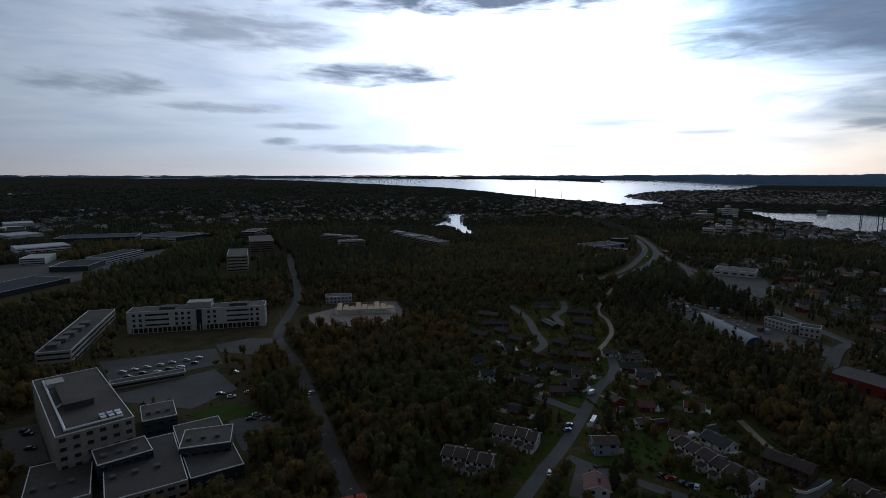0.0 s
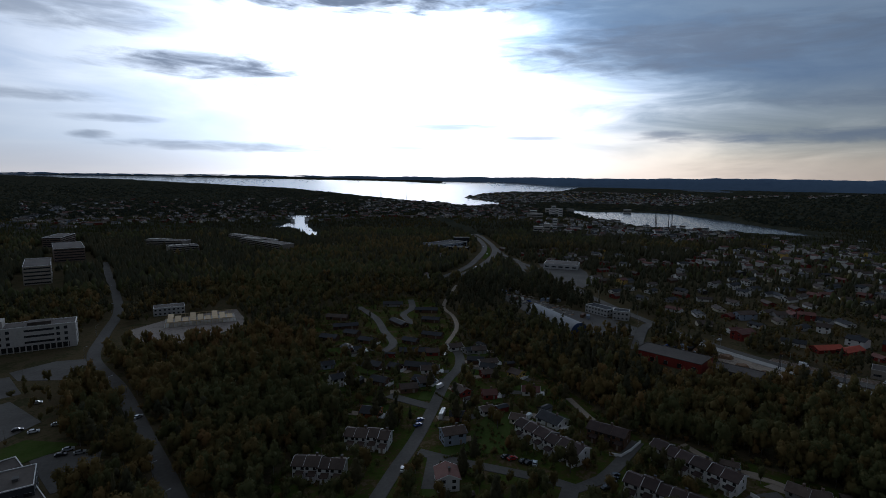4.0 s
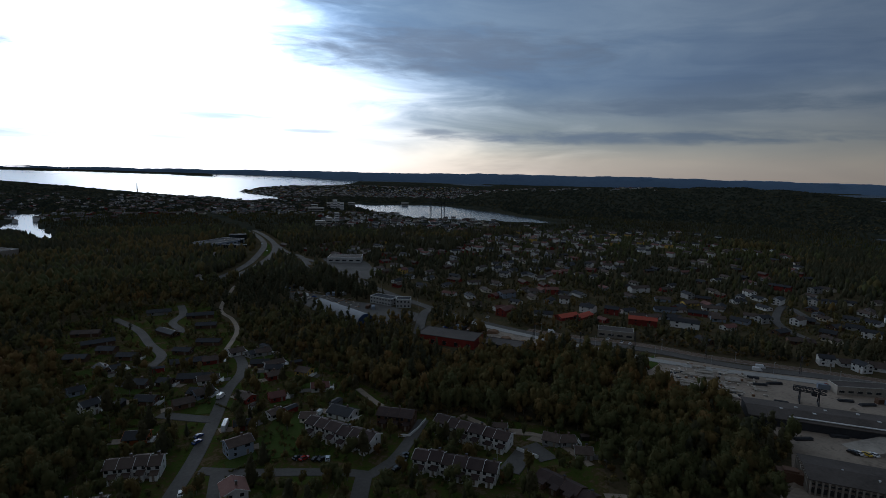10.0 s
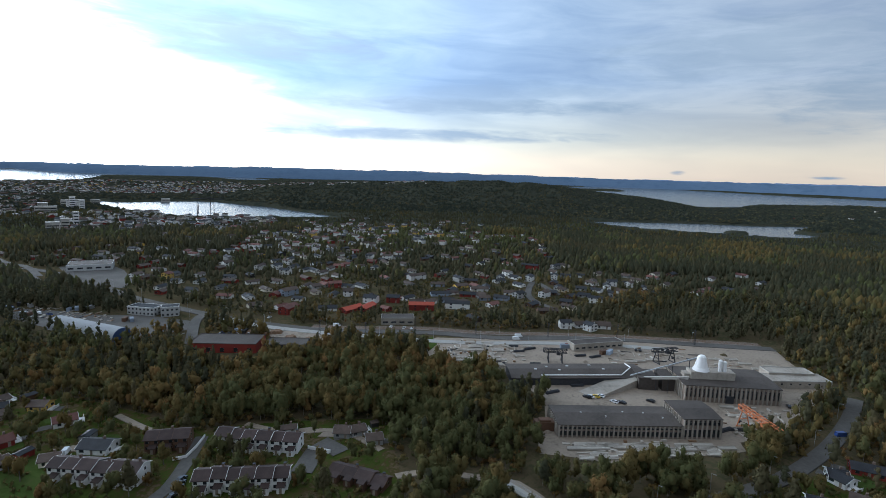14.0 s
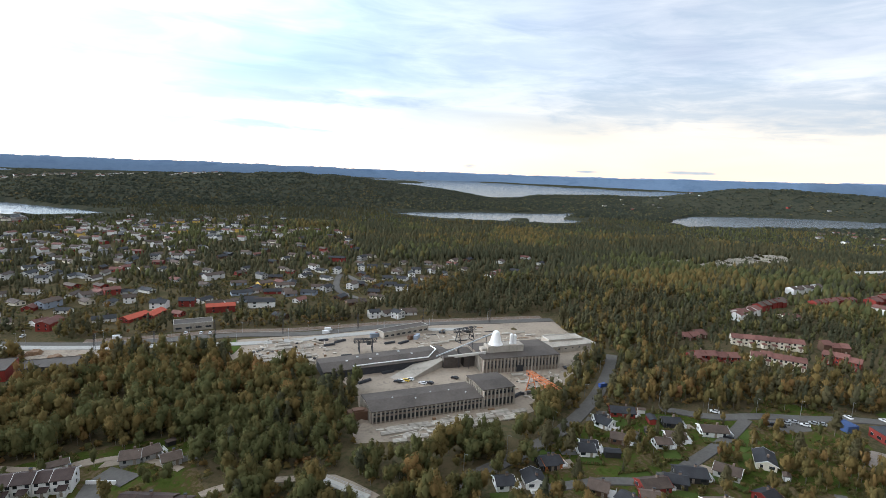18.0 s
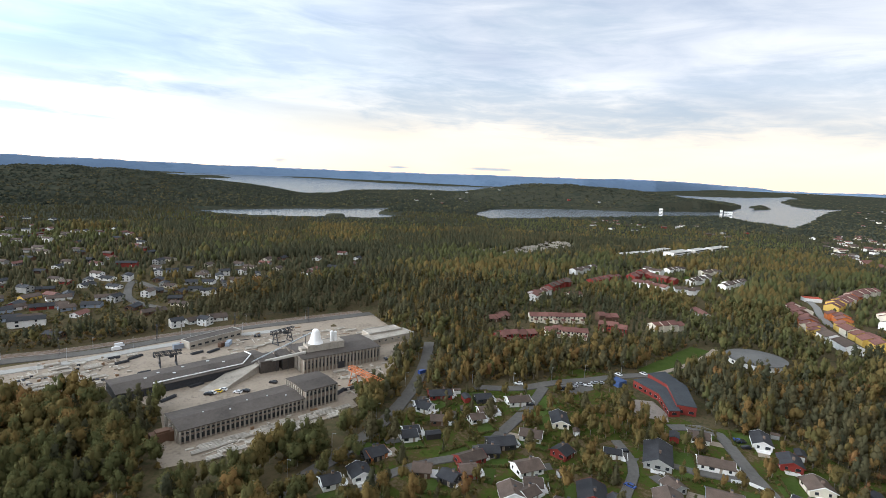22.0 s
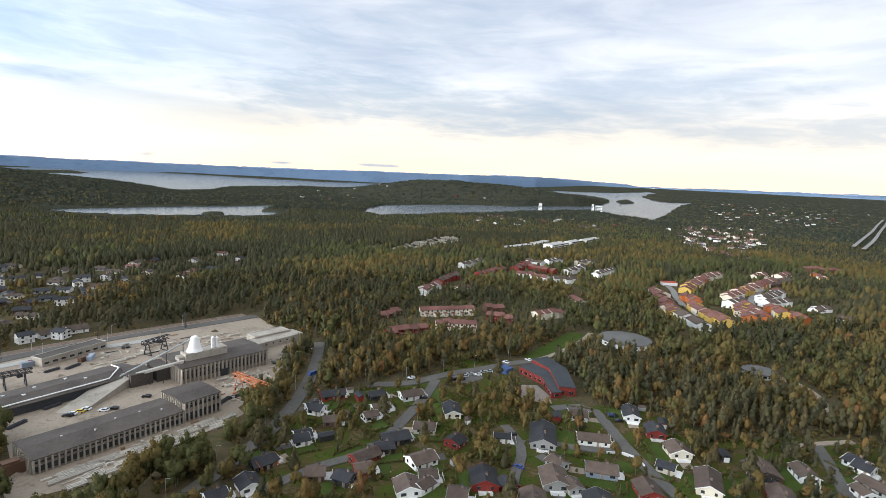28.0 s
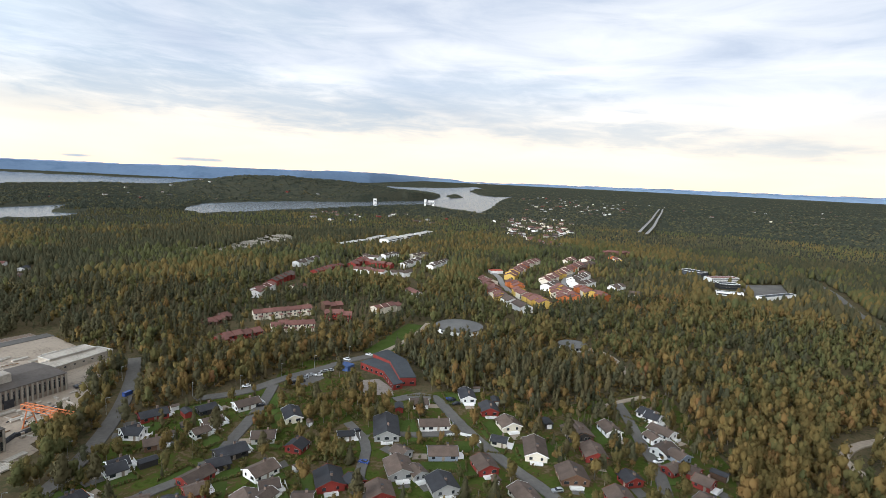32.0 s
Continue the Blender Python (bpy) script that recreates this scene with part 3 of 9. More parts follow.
# places of houses: gardens with few trees
LOWER = [(202.3, -16.2), (229.1, -32.3), (253.0, -56.2), (260.2, -83.3), (257.4, -116.8), (286.1, -136.7), (268.4, -163.9), (229.8, -157.9), (202.6, -170.5), (187.8, -204.8), (151.6, -206.6), (141.0, -250.3), (124.2, -279.5), (70.8, -224.5), (47.3, -181.4), (176.8, -13.2)]
UPPER = [(79.6, 376.0), (104.4, 348.7), (114.7, 337.2), (129.1, 294.2), (138.1, 248.2), (144.1, 189.7), (170.1, 159.6), (193.0, 126.1), (148.0, 88.7), (125.0, 80.2), (34.9, 191.1)]
MIDDLE = [(21.6, 438.6), (58.3, 473.6), (127.7, 469.1), (116.5, 366.0), (116.1, 329.2), (122.6, 308.2), (106.7, 258.3), (76.1, 202.4), (50.7, 148.1), (-14.2, 148.6), (-12.7, 179.0), (1.5, 207.7), (24.2, 228.1), (18.8, 259.3), (12.1, 309.0)]
HILLSIDE = [(368.0, 478.7), (605.7, 670.5), (831.2, 691.4), (910.9, 582.9), (891.4, 471.1), (954.6, 301.5), (692.2, 194.6), (644.5, 135.6), (658.0, 72.5), (689.6, 14.0), (724.4, -57.5), (624.4, -49.1), (555.1, 17.9), (496.3, 88.1), (428.3, 87.0), (379.2, 123.2), (353.9, 183.6), (320.9, 222.4), (291.3, 285.4), (277.3, 340.3)]
ESTATES = (LOWER, UPPER, MIDDLE, HILLSIDE)
for zone, share in zip(ESTATES, (0.5, 0.4, 0.42, 0.45)):
    thin(zone, share)
    if zone is not HILLSIDE:
        slab("garden", zone, M["garden"], "gardens with lawns, beds and bare soil", "garden", 0.03 + 0.007 * ESTATES.index(zone))
for zone, share in (([(297.9, 774.5), (477.8, 698.2), (470.8, 541.5), (318.0, 358.8), (287.6, 388.3), (286.0, 520.0), (276.8, 650.0)], 0.5), ([(258.7, -121.2), (254.3, -143.9), (222.0, -128.0), (226.0, -105.0)], 0.06), ([(-215, 300), (-120, 345), (-95, 255), (-60, 205), (-110, 190), (-165, 250)], 0.25)):
    thin(zone, share)
TERRACES = [(429.3, -442.2), (472.6, -533.3), (500.9, -652.8), (485.2, -764.8), (409.8, -789.6), (324.9, -644.9), (276.9, -528.5), (267.6, -468.2), (287.1, -412.9), (279.6, -347.5), (310.0, -353.4), (371.6, -387.9)]
thin(TERRACES, 0.42)
for zone in ([(620.9, -375.6), (606.5, -448.2), (558.1, -521.1), (470.9, -440.9), (373.2, -309.2), (446.5, -338.4), (499.8, -302.9)], [(437.2, -173.3), (572.8, -272.9), (579.4, -304.6), (529.4, -320.7), (488.7, -257.2), (423.5, -177.3)], [(394.7, -123.3), (403.7, -192.6), (403.0, -256.3), (357.8, -272.2), (321.8, -245.3), (338.9, -187.7), (324.7, -135.9), (328.2, -108.9)]):
    thin(zone, 0.5)

ROADS = (
    ("road", [(-26.9, 165.5), (-35.5, 182.4), (-43.6, 202.7), (-58.6, 239.1), (-83.6, 298.6), (-111.1, 352.0), (-119.7, 402.0), (-128.5, 467.6), (-150.2, 542.4), (-177.7, 625.1), (-213.3, 736.5)], 7.0, "asphalt", "grey asphalt main road curving through woods", 1.5),
    ("road", [(21.2, 159.6), (28.4, 171.4), (36.7, 185.6), (49.7, 206.5), (64.9, 234.6), (80.9, 266.1), (94.6, 285.7), (101.7, 308.5), (100.3, 329.4)], 5.6, "asphalt", "asphalt residential street between gardens", 4.0),
    ("footpath", [(100.3, 329.4), (118.0, 363.3), (125.3, 395.1), (128.4, 432.8), (165.1, 511.6)], 3.0, "gravel", "narrow pale footpath beside the wood", 2.0),
    ("road", [(49.1, 197.6), (61.2, 187.1), (79.2, 174.1), (91.2, 164.8), (98.0, 158.0), (109.5, 160.9), (122.9, 169.3), (140.2, 181.8)], 5.0, "asphalt", "asphalt side street along terraced houses", 3.0),
    ("road", [(97.0, 160.5), (89.1, 150.5), (81.5, 140.6)], 6.0, "asphalt", "asphalt side street", 3.0),
    ("road", [(47.9, 255.7), (58.0, 244.4), (65.9, 236.3)], 6.0, "asphalt", "short asphalt side street", 3.0),
    ("road", [(54.1, 192.1), (46.2, 171.2)], 5.0, "asphalt", "asphalt driveway", 3.0),
    ("road", [(57.0, 442.5), (65.1, 403.5), (65.3, 366.4), (66.4, 338.8), (57.2, 323.2)], 5.5, "asphalt", "asphalt street in a housing area", 3.0),
    ("road", [(105.3, 458.5), (99.8, 429.2), (87.7, 408.3), (90.1, 380.3)], 5.5, "asphalt", "asphalt street in a housing area", 3.0),
    ("footpath", [(157.4, 175.2), (159.4, 159.6), (165.1, 148.3), (173.3, 136.2), (168.7, 112.4)], 3.0, "gravel", "narrow gravel path behind the houses", 2.0),
    ("footpath", [(134.4, 229.5), (132.9, 206.8), (134.5, 198.7)], 3.0, "gravel", "narrow gravel path", 2.0),
    ("road", [(140.1, 128.6), (161.9, 136.1), (159.0, 124.8)], 8.0, "asphalt", "asphalt yard between garages", 2.0),
    ("footpath", [(155.5, 97.4), (164.1, 88.7), (170.0, 71.8), (173.6, 57.3), (170.8, 50.5), (164.6, 39.3)], 3.5, "gravel", "pale footpath along the wood edge", 3.0),
    ("road", [(408.2, 1521.4), (364.1, 1225.1), (346.3, 1051.2), (331.8, 923.8), (311.2, 826.7), (287.7, 758.1), (257.7, 697.0), (225.4, 637.5), (194.8, 592.0), (161.1, 554.7)], 8.0, "asphalt", "asphalt highway carriageway in a long curve", 8.0),
    ("road", [(417.3, 1537.3), (374.9, 1247.7), (358.9, 1077.7), (347.5, 950.7), (328.4, 845.0), (306.1, 763.0), (275.4, 692.7), (244.2, 639.6), (213.2, 595.2), (181.3, 559.5)], 8.0, "asphalt", "asphalt highway carriageway in a long curve", 8.0),
    ("road", [(311.0, 773.1), (293.2, 688.7), (293.1, 647.8), (274.2, 582.7)], 6.5, "asphalt", "asphalt slip road of the highway", 4.0),
    ("road", [(261.3, 634.0), (273.1, 618.0), (267.0, 575.4), (252.0, 533.9)], 6.0, "asphalt", "asphalt slip road of the highway", 4.0),
    ("road", [(288.5, 640.0), (290.8, 565.8), (278.5, 480.0), (270.5, 426.8), (268.0, 365.4), (268.5, 323.5), (273.0, 281.1), (284.0, 237.7), (301.0, 204.0), (306.2, 195.9)], 8.0, "asphalt", "asphalt through road beside the railway", 8.0),
    ("road", [(266.7, 318.0), (267.5, 281.1), (277.3, 237.7), (291.0, 198.4), (302.7, 162.5), (316.0, 133.5), (334.0, 106.5), (349.0, 79.0), (361.5, 50.0), (370.0, 24.0)], 6.5, "pale_lane", "pale concrete haul road along the factory yard", 6.0),
    ("road", [(180.2, -18.0), (188.4, -37.0), (191.6, -54.9), (193.5, -64.6)], 4.6, "asphalt", "asphalt residential street", 2.5),
    ("road", [(306.2, 195.9), (319.8, 168.1), (333.5, 127.1), (359.3, 85.9), (377.7, 49.7), (391.5, 9.8), (410.1, -37.6)], 8.0, "asphalt", "asphalt through road beside the railway", 6.0),
    ("road", [(171.4, 18.6), (183.0, 8.4), (200.7, -7.7), (227.0, -28.1), (262.9, -46.6), (301.9, -60.5), (335.3, -69.0)], 6.5, "asphalt", "asphalt road beside the factory trees", 1.5),
    ("road", [(259.1, -77.6), (254.6, -100.6), (260.0, -124.3), (261.5, -145.3), (264.8, -169.4), (264.3, -185.2)], 6.0, "asphalt", "asphalt road past the school car park", 4.0),
    ("road", [(254.5, -115.5), (236.9, -102.4), (219.0, -86.4), (204.4, -72.6), (186.4, -58.9), (172.6, -48.9)], 5.2, "asphalt", "asphalt residential street", 3.0),
    ("road", [(203.2, -154.9), (200.9, -169.2), (193.6, -173.4), (179.1, -168.7), (163.4, -163.1), (146.6, -158.5), (127.1, -154.3), (111.6, -152.4), (97.0, -149.6)], 5.2, "asphalt", "asphalt residential street past gardens", 3.0),
    ("road", [(157.1, -161.5), (162.5, -150.5), (168.2, -141.0), (174.0, -134.8), (169.5, -125.7)], 4.2, "asphalt", "asphalt side street with a white wall", 2.5),
    ("road", [(195.3, -123.4), (181.6, -121.5), (170.4, -116.6), (159.2, -106.6), (146.4, -96.0)], 4.0, "asphalt", "narrow asphalt side street", 2.5),
    ("road", [(135.2, -247.2), (120.5, -232.6), (103.3, -213.9), (91.5, -202.2), (82.0, -189.9), (74.0, -178.1)], 4.8, "asphalt", "asphalt street between low houses", 3.0),
    ("footpath", [(137.1, -228.4), (134.2, -247.2), (129.9, -265.4)], 3.0, "gravel", "gravel path into the wood", 2.0),
    ("footpath", [(18.5, -265.7), (28.3, -262.0), (37.9, -265.8), (44.1, -273.3), (43.4, -293.0), (35.0, -314.9)], 4.0, "gravel", "pale dirt track across the heath", 6.0),
    ("footpath", [(211.1, -307.5), (188.0, -313.3), (167.7, -303.8), (150.2, -283.5)], 4.5, "gravel", "dirt track through the wood", 4.0),
    ("road", [(264.3, -185.2), (272.0, -208.1), (289.1, -240.9), (303.2, -260.5)], 3.5, "gravel", "path across a meadow", 4.0),
    ("road", [(488.0, 129.7), (534.0, 168.1), (479.0, 156.7), (451.5, 140.9), (434.0, 118.9)], 6.0, "asphalt", "asphalt street on the hillside", 3.0),
    ("road", [(452.0, -492.0), (434.4, -475.7), (409.5, -458.0), (381.0, -432.1), (345.9, -405.0)], 6.0, "pale_asphalt", "pale asphalt street between terraces", 3.0),
    ("road", [(440.0, -680.0), (413.6, -627.2), (376.1, -545.2), (347.5, -496.3), (316.9, -466.3), (294.7, -453.8)], 6.0, "pale_asphalt", "pale asphalt street between terraces", 3.0),
    ("road", [(215.2, 287.1), (252.5, 329.5), (270.9, 339.3)], 7.0, "asphalt", "asphalt access road", 4.0),
)
for k, (name, points, width, mat, label, verge) in enumerate(ROADS):
    road(name, points, width, M[mat], label, z=0.2 + 0.012 * k, verge=verge)

AREAS = (
    ("pavement", [(276.6, 150.7), (300.2, 168.9), (311.5, 163.9), (331.3, 126.2), (356.7, 85.3), (380.2, 33.8), (410.1, -37.6), (376.6, -47.1), (348.6, -60.9), (302.3, -44.0), (268.1, -34.0), (256.0, -20.1), (243.5, -6.1), (219.4, 18.3), (207.2, 49.4), (209.7, 62.9), (228.3, 63.4), (249.3, 70.5), (275.6, 99.2), (277.2, 105.9), (258.9, 128.1)], "gravel", "pale gravel factory yard with wheel tracks"),
    ("pavement", [(198.6, 56.8), (201.8, 47.2), (207.0, 26.1), (215.1, 20.6), (223.8, 10.1), (235.7, -8.9), (244.1, -16.9), (259.2, -12.5), (261.2, 1.0), (212.0, 57.3), (212.7, 62.5)], "gravel", "pale gravel strip stacked with cast beams"),
    ("pavement", [(198.8, 474.8), (213.6, 438.3), (224.9, 398.4), (242.1, 371.4), (249.8, 332.6), (234.4, 315.5), (202.5, 324.6), (187.8, 378.7), (187.5, 439.2)], "asphalt", "worn asphalt yard with stored goods"),
    ("pavement", [(-202.0, 304.6), (-144.1, 329.8), (-127.7, 302.3), (-174.3, 270.3)], "asphalt", "asphalt car park before the offices"),
    ("pavement", [(-165.4, 255.6), (-128.8, 293.0), (-105.4, 264.9), (-118.0, 240.7), (-152.2, 247.8)], "asphalt", "asphalt forecourt of the hospital"),
    ("pavement", [(-98.4, 232.2), (-72.7, 232.8), (-67.5, 206.8), (-79.7, 201.9)], "asphalt", "asphalt car park with marked bays"),
    ("pavement", [(-114.9, 351.9), (-130.1, 351.6), (-147.0, 336.6), (-137.5, 322.3), (-101.9, 315.7)], "asphalt", "asphalt access to the offices"),
    ("pavement", [(-193.5, 216.6), (-179.4, 225.9), (-151.7, 194.4), (-163.2, 185.2)], "asphalt", "asphalt yard beside a tower block"),
    ("pavement", [(254.2, -121.5), (262.6, -138.9), (263.1, -146.1), (248.6, -141.5), (242.6, -125.2)], "asphalt", "asphalt car park beside the school road"),
    ("pavement", [(264.5, 270.1), (277.8, 229.6), (263.0, 222.0), (246.0, 251.3)], "gravel", "bare earth yard"),
    ("pavement", [(-106.7, 410.5), (-85.5, 437.7), (-40.6, 458.1), (-27.9, 411.4), (-64.1, 365.8), (-89.2, 372.3)], "rock", "cleared building plot"),
    ("pavement", [(-542.5, 638.4), (-471.2, 683.7), (-404.6, 791.2), (-398.0, 871.5), (-361.7, 676.3), (-368.4, 568.9), (-404.0, 471.5)], "asphalt", "asphalt yards between industrial halls"),
    ("pavement", [(234.9, -697.5), (206.1, -749.4), (178.9, -686.3), (193.0, -628.8), (213.4, -650.7)], "asphalt", "asphalt yard of a school"),
    ("lawn", [(311.8, 818.2), (300.7, 767.7), (276.5, 703.7), (255.7, 670.7), (252.5, 673.7), (285.0, 740.4)], "grass", "green island between the carriageways"),
    ("pavement", [(310.6, 620.7), (352.4, 605.3), (338.7, 552.2), (308.6, 488.1), (285.2, 470.9), (284.5, 511.1), (288.9, 559.6)], "asphalt", "asphalt shopping yard"),
    ("bare_ground", [(229.8, -146.7), (234.1, -157.2), (230.7, -165.1), (216.7, -163.1), (208.4, -158.4), (216.0, -148.6)], "rock", "trodden bare earth and rock beside the school"),
    ("lawn", [(220.0, -91.9), (243.7, -110.5), (243.9, -116.6), (230.6, -111.7), (220.1, -99.8)], "grass", "mown green verge"),
    ("lawn", [(274.3, -183.6), (311.0, -247.8), (296.1, -257.3), (270.7, -221.1), (262.4, -188.1)], "grass", "green meadow beside a path"),
    ("lawn", [(60.5, 247.1), (67.5, 260.9), (73.9, 261.5), (66.3, 244.0)], "grass", "green lawn beside the street"),
    ("lawn", [(74.9, 208.1), (93.5, 227.1), (99.7, 216.1), (83.1, 186.8), (69.9, 191.4)], "grass", "green lawn with shrubs"),
    ("lawn", [(157.7, -168.0), (159.9, -179.6), (150.2, -173.6), (148.0, -163.4)], "grass", "mown green garden lawn"),
    ("lawn", [(154.8, -150.0), (149.8, -156.7), (144.9, -155.2), (145.0, -147.2)], "grass", "mown green garden lawn"),
    ("lawn", [(138.7, -167.5), (135.1, -172.3), (126.0, -165.0), (128.8, -161.3)], "grass", "mown green garden lawn"),
    ("lawn", [(182.9, -60.7), (181.1, -65.1), (171.5, -60.5), (175.3, -55.2)], "grass", "mown green garden lawn"),
    ("lawn", [(89.4, -201.4), (87.5, -207.2), (77.3, -200.0), (81.2, -192.0)], "grass", "mown green garden lawn"),
    ("lawn", [(117.6, -226.5), (113.3, -237.1), (104.0, -230.1), (108.3, -220.1)], "grass", "mown green garden lawn"),
    ("lawn", [(-117.8, 234.5), (-104.4, 247.5), (-82.3, 238.6), (-98.7, 226.5)], "grass", "green lawn before the hospital"),
    ("lawn", [(75.5, 269.9), (76.8, 258.9), (72.7, 248.7), (65.8, 248.8)], "grass", "green lawn beside the street"),
    ("meadow", [(570.2, -430.8), (540.4, -440.4), (506.2, -412.9), (525.1, -401.5)], "grass", "green meadow among houses"),
    ("meadow", [(300.2, 168.9), (311.0, 167.1), (299.0, 157.4), (284.9, 155.1)], "grass", "small green traffic island"),
)
for name, poly, mat, label in AREAS:
    thin(poly, 0.0)
    if mat != "grass":
        ROOM[inside(CX, CY, poly)] = 0
    slab(name, poly, M[mat], label, name.replace("_", " "), 0.12 + 0.003 * AREAS.index((name, poly, mat, label)))

# ---- building kit ----
WALLS = {
    "w": ("white", material("white_cladding", [(0.58, 0.57, 0.545), (0.69, 0.68, 0.655), (0.77, 0.76, 0.74)], 0.15, 0.7, 0.01, 12)),
    "e": ("cream", material("cream_cladding", [(0.5, 0.45, 0.36), (0.6, 0.55, 0.45), (0.66, 0.6, 0.5)], 0.15, 0.7, 0.01, 12)),
    "r": ("red", material("red_cladding", [(0.14, 0.018, 0.013), (0.19, 0.025, 0.018), (0.22, 0.035, 0.024)], 0.15, 0.75, 0.01, 12, spread=0.2)),
    "b": ("black-stained", material("black_cladding", [(0.025, 0.023, 0.022), (0.04, 0.037, 0.034)], 0.15, 0.75, 0.01, 12)),
    "n": ("brown-stained", material("brown_cladding", [(0.07, 0.038, 0.024), (0.11, 0.06, 0.036), (0.13, 0.075, 0.05)], 0.15, 0.75, 0.01, 12, spread=0.25)),
    "g": ("grey", material("grey_cladding", [(0.27, 0.27, 0.26), (0.36, 0.355, 0.34)], 0.15, 0.75, 0.01, 12, spread=0.2)),
    "y": ("yellow", material("yellow_cladding", [(0.5, 0.33, 0.07), (0.58, 0.4, 0.11)], 0.15, 0.75, 0.01, 12)),
    "o": ("orange", material("orange_cladding", [(0.4, 0.11, 0.03), (0.48, 0.16, 0.05)], 0.15, 0.75, 0.01, 12)),
    "k": ("blue-grey", material("blue_cladding", [(0.22, 0.26, 0.32), (0.29, 0.33, 0.39)], 0.15, 0.75, 0.01, 12, spread=0.25)),
}
ROOFS = {
    "b": ("black", material("black_tiles", [(0.014, 0.014, 0.016), (0.024, 0.024, 0.027), (0.036, 0.036, 0.04)], 0.3, 0.7, 0.03, 14, spread=0.25)),
    "g": ("grey-brown", material("grey_tiles", [(0.05, 0.035, 0.027), (0.078, 0.055, 0.043), (0.105, 0.077, 0.061)], 0.3, 0.8, 0.03, 14, spread=0.25)),
    "r": ("brown-red", material("red_tiles", [(0.105, 0.045, 0.036), (0.145, 0.063, 0.05), (0.17, 0.082, 0.066)], 0.3, 0.8, 0.03, 14, spread=0.2)),
    "n": ("dark brown", material("brown_tiles", [(0.03, 0.019, 0.017), (0.047, 0.03, 0.026), (0.065, 0.043, 0.037)], 0.3, 0.8, 0.03, 14, spread=0.2)),
    "o": ("bright red", material("bright_tiles", [(0.34, 0.06, 0.035), (0.42, 0.09, 0.05)], 0.3, 0.8, 0.03, 14)),
}
M["white"] = material("white_paint", [(0.7, 0.69, 0.67), (0.8, 0.79, 0.78)], 0.3, 0.6, 0, 8)
M["glass"] = material("window_glass", [(0.015, 0.018, 0.022), (0.03, 0.035, 0.04)], 0.4, 0.12, 0, 3, spec=0.6)
M["brick"] = material("chimney_brick", [(0.12, 0.08, 0.065), (0.2, 0.15, 0.12)], 0.8, 0.9, 0.02, 5)
M["deck"] = material("weathered_deck", [(0.2, 0.16, 0.12), (0.3, 0.25, 0.2)], 0.4, 0.85, 0.02, 6)
M["metal"] = material("galvanised_steel", [(0.35, 0.36, 0.37), (0.5, 0.51, 0.52)], 0.4, 0.45, 0, 5, metal=0.7)
M["dark_metal"] = material("dark_steel", [(0.03, 0.032, 0.038), (0.06, 0.06, 0.065)], 0.4, 0.6, 0, 5, metal=0.3)
M["rubber"] = material("rubber", [(0.015, 0.015, 0.015), (0.025, 0.025, 0.025)], 0.8, 0.9)
MESHES = {}


def box(bm, x0, y0, z0, x1, y1, z1, mat=0):
    """A box between two corners."""
    v = [bm.verts.new((x, y, z)) for z in (z0, z1) for x, y in ((x0, y0), (x1, y0), (x1, y1), (x0, y1))]
    for f in ((3, 2, 1, 0), (4, 5, 6, 7), (0, 1, 5, 4), (1, 2, 6, 5), (2, 3, 7, 6), (3, 0, 4, 7)):
        bm.faces.new([v[i] for i in f]).material_index = mat


def prism(bm, profile, x0, x1, mat=0):
    """A profile in y and z, drawn out along x."""
    a = [bm.verts.new((x0, y, z)) for y, z in profile]
    b = [bm.verts.new((x1, y, z)) for y, z in profile]
    n = len(profile)
    fs = [bm.faces.new(a[::-1]), bm.faces.new(b)]
    for i in range(n):
        fs.append(bm.faces.new((a[i], a[(i + 1) % n], b[(i + 1) % n], b[i])))
    for f in fs:
        f.material_index = mat


def tube(bm, p, q, r0, r1=None, sides=10):
    """A round bar or cone from p to q."""
    p, q = Vector(p), Vector(q)
    r1 = r0 if r1 is None else r1
    d = q - p
    m = Matrix.Translation((p + q) / 2) @ d.to_track_quat("Z", "Y").to_matrix().to_4x4()
    bmesh.ops.create_cone(bm, cap_ends=True, segments=sides, radius1=r0, radius2=max(r1, 0.001), depth=d.length, matrix=m)


def done(key, bm, *mats):
    """Close a bmesh into a mesh that alike pieces share."""
    bmesh.ops.recalc_face_normals(bm, faces=bm.faces)
    me = bpy.data.meshes.new(key if isinstance(key, str) else str(key[0]))
    bm.to_mesh(me)
    bm.free()
    for m in mats:
        me.materials.append(m)
    return me


def shared(key, build, *mats):
    if key not in MESHES:
        bm = bmesh.new()
        build(bm)
        MESHES[key] = done(key, bm, *mats)
    return MESHES[key]


def part(name, bm, mat, parent, label="", m=None):
    """One mesh object under a thing or under a part; bm may be a bmesh or a shared mesh."""
    me = bm if isinstance(bm, bpy.types.Mesh) else done(name, bm, mat)
    ob = new(name, me)
    ob.parent = parent
    if m is not None:
        ob.matrix_local = m
    return tagged(ob, label) if label else ob


def thing(name, x, y, turn, label, category, group="", z=0.0):
    ob = new(name)
    ob.empty_display_size = 0.5
    ob.matrix_world = pose(x, y, z, 0, 0, turn)
    return tagged(ob, label, category, group)


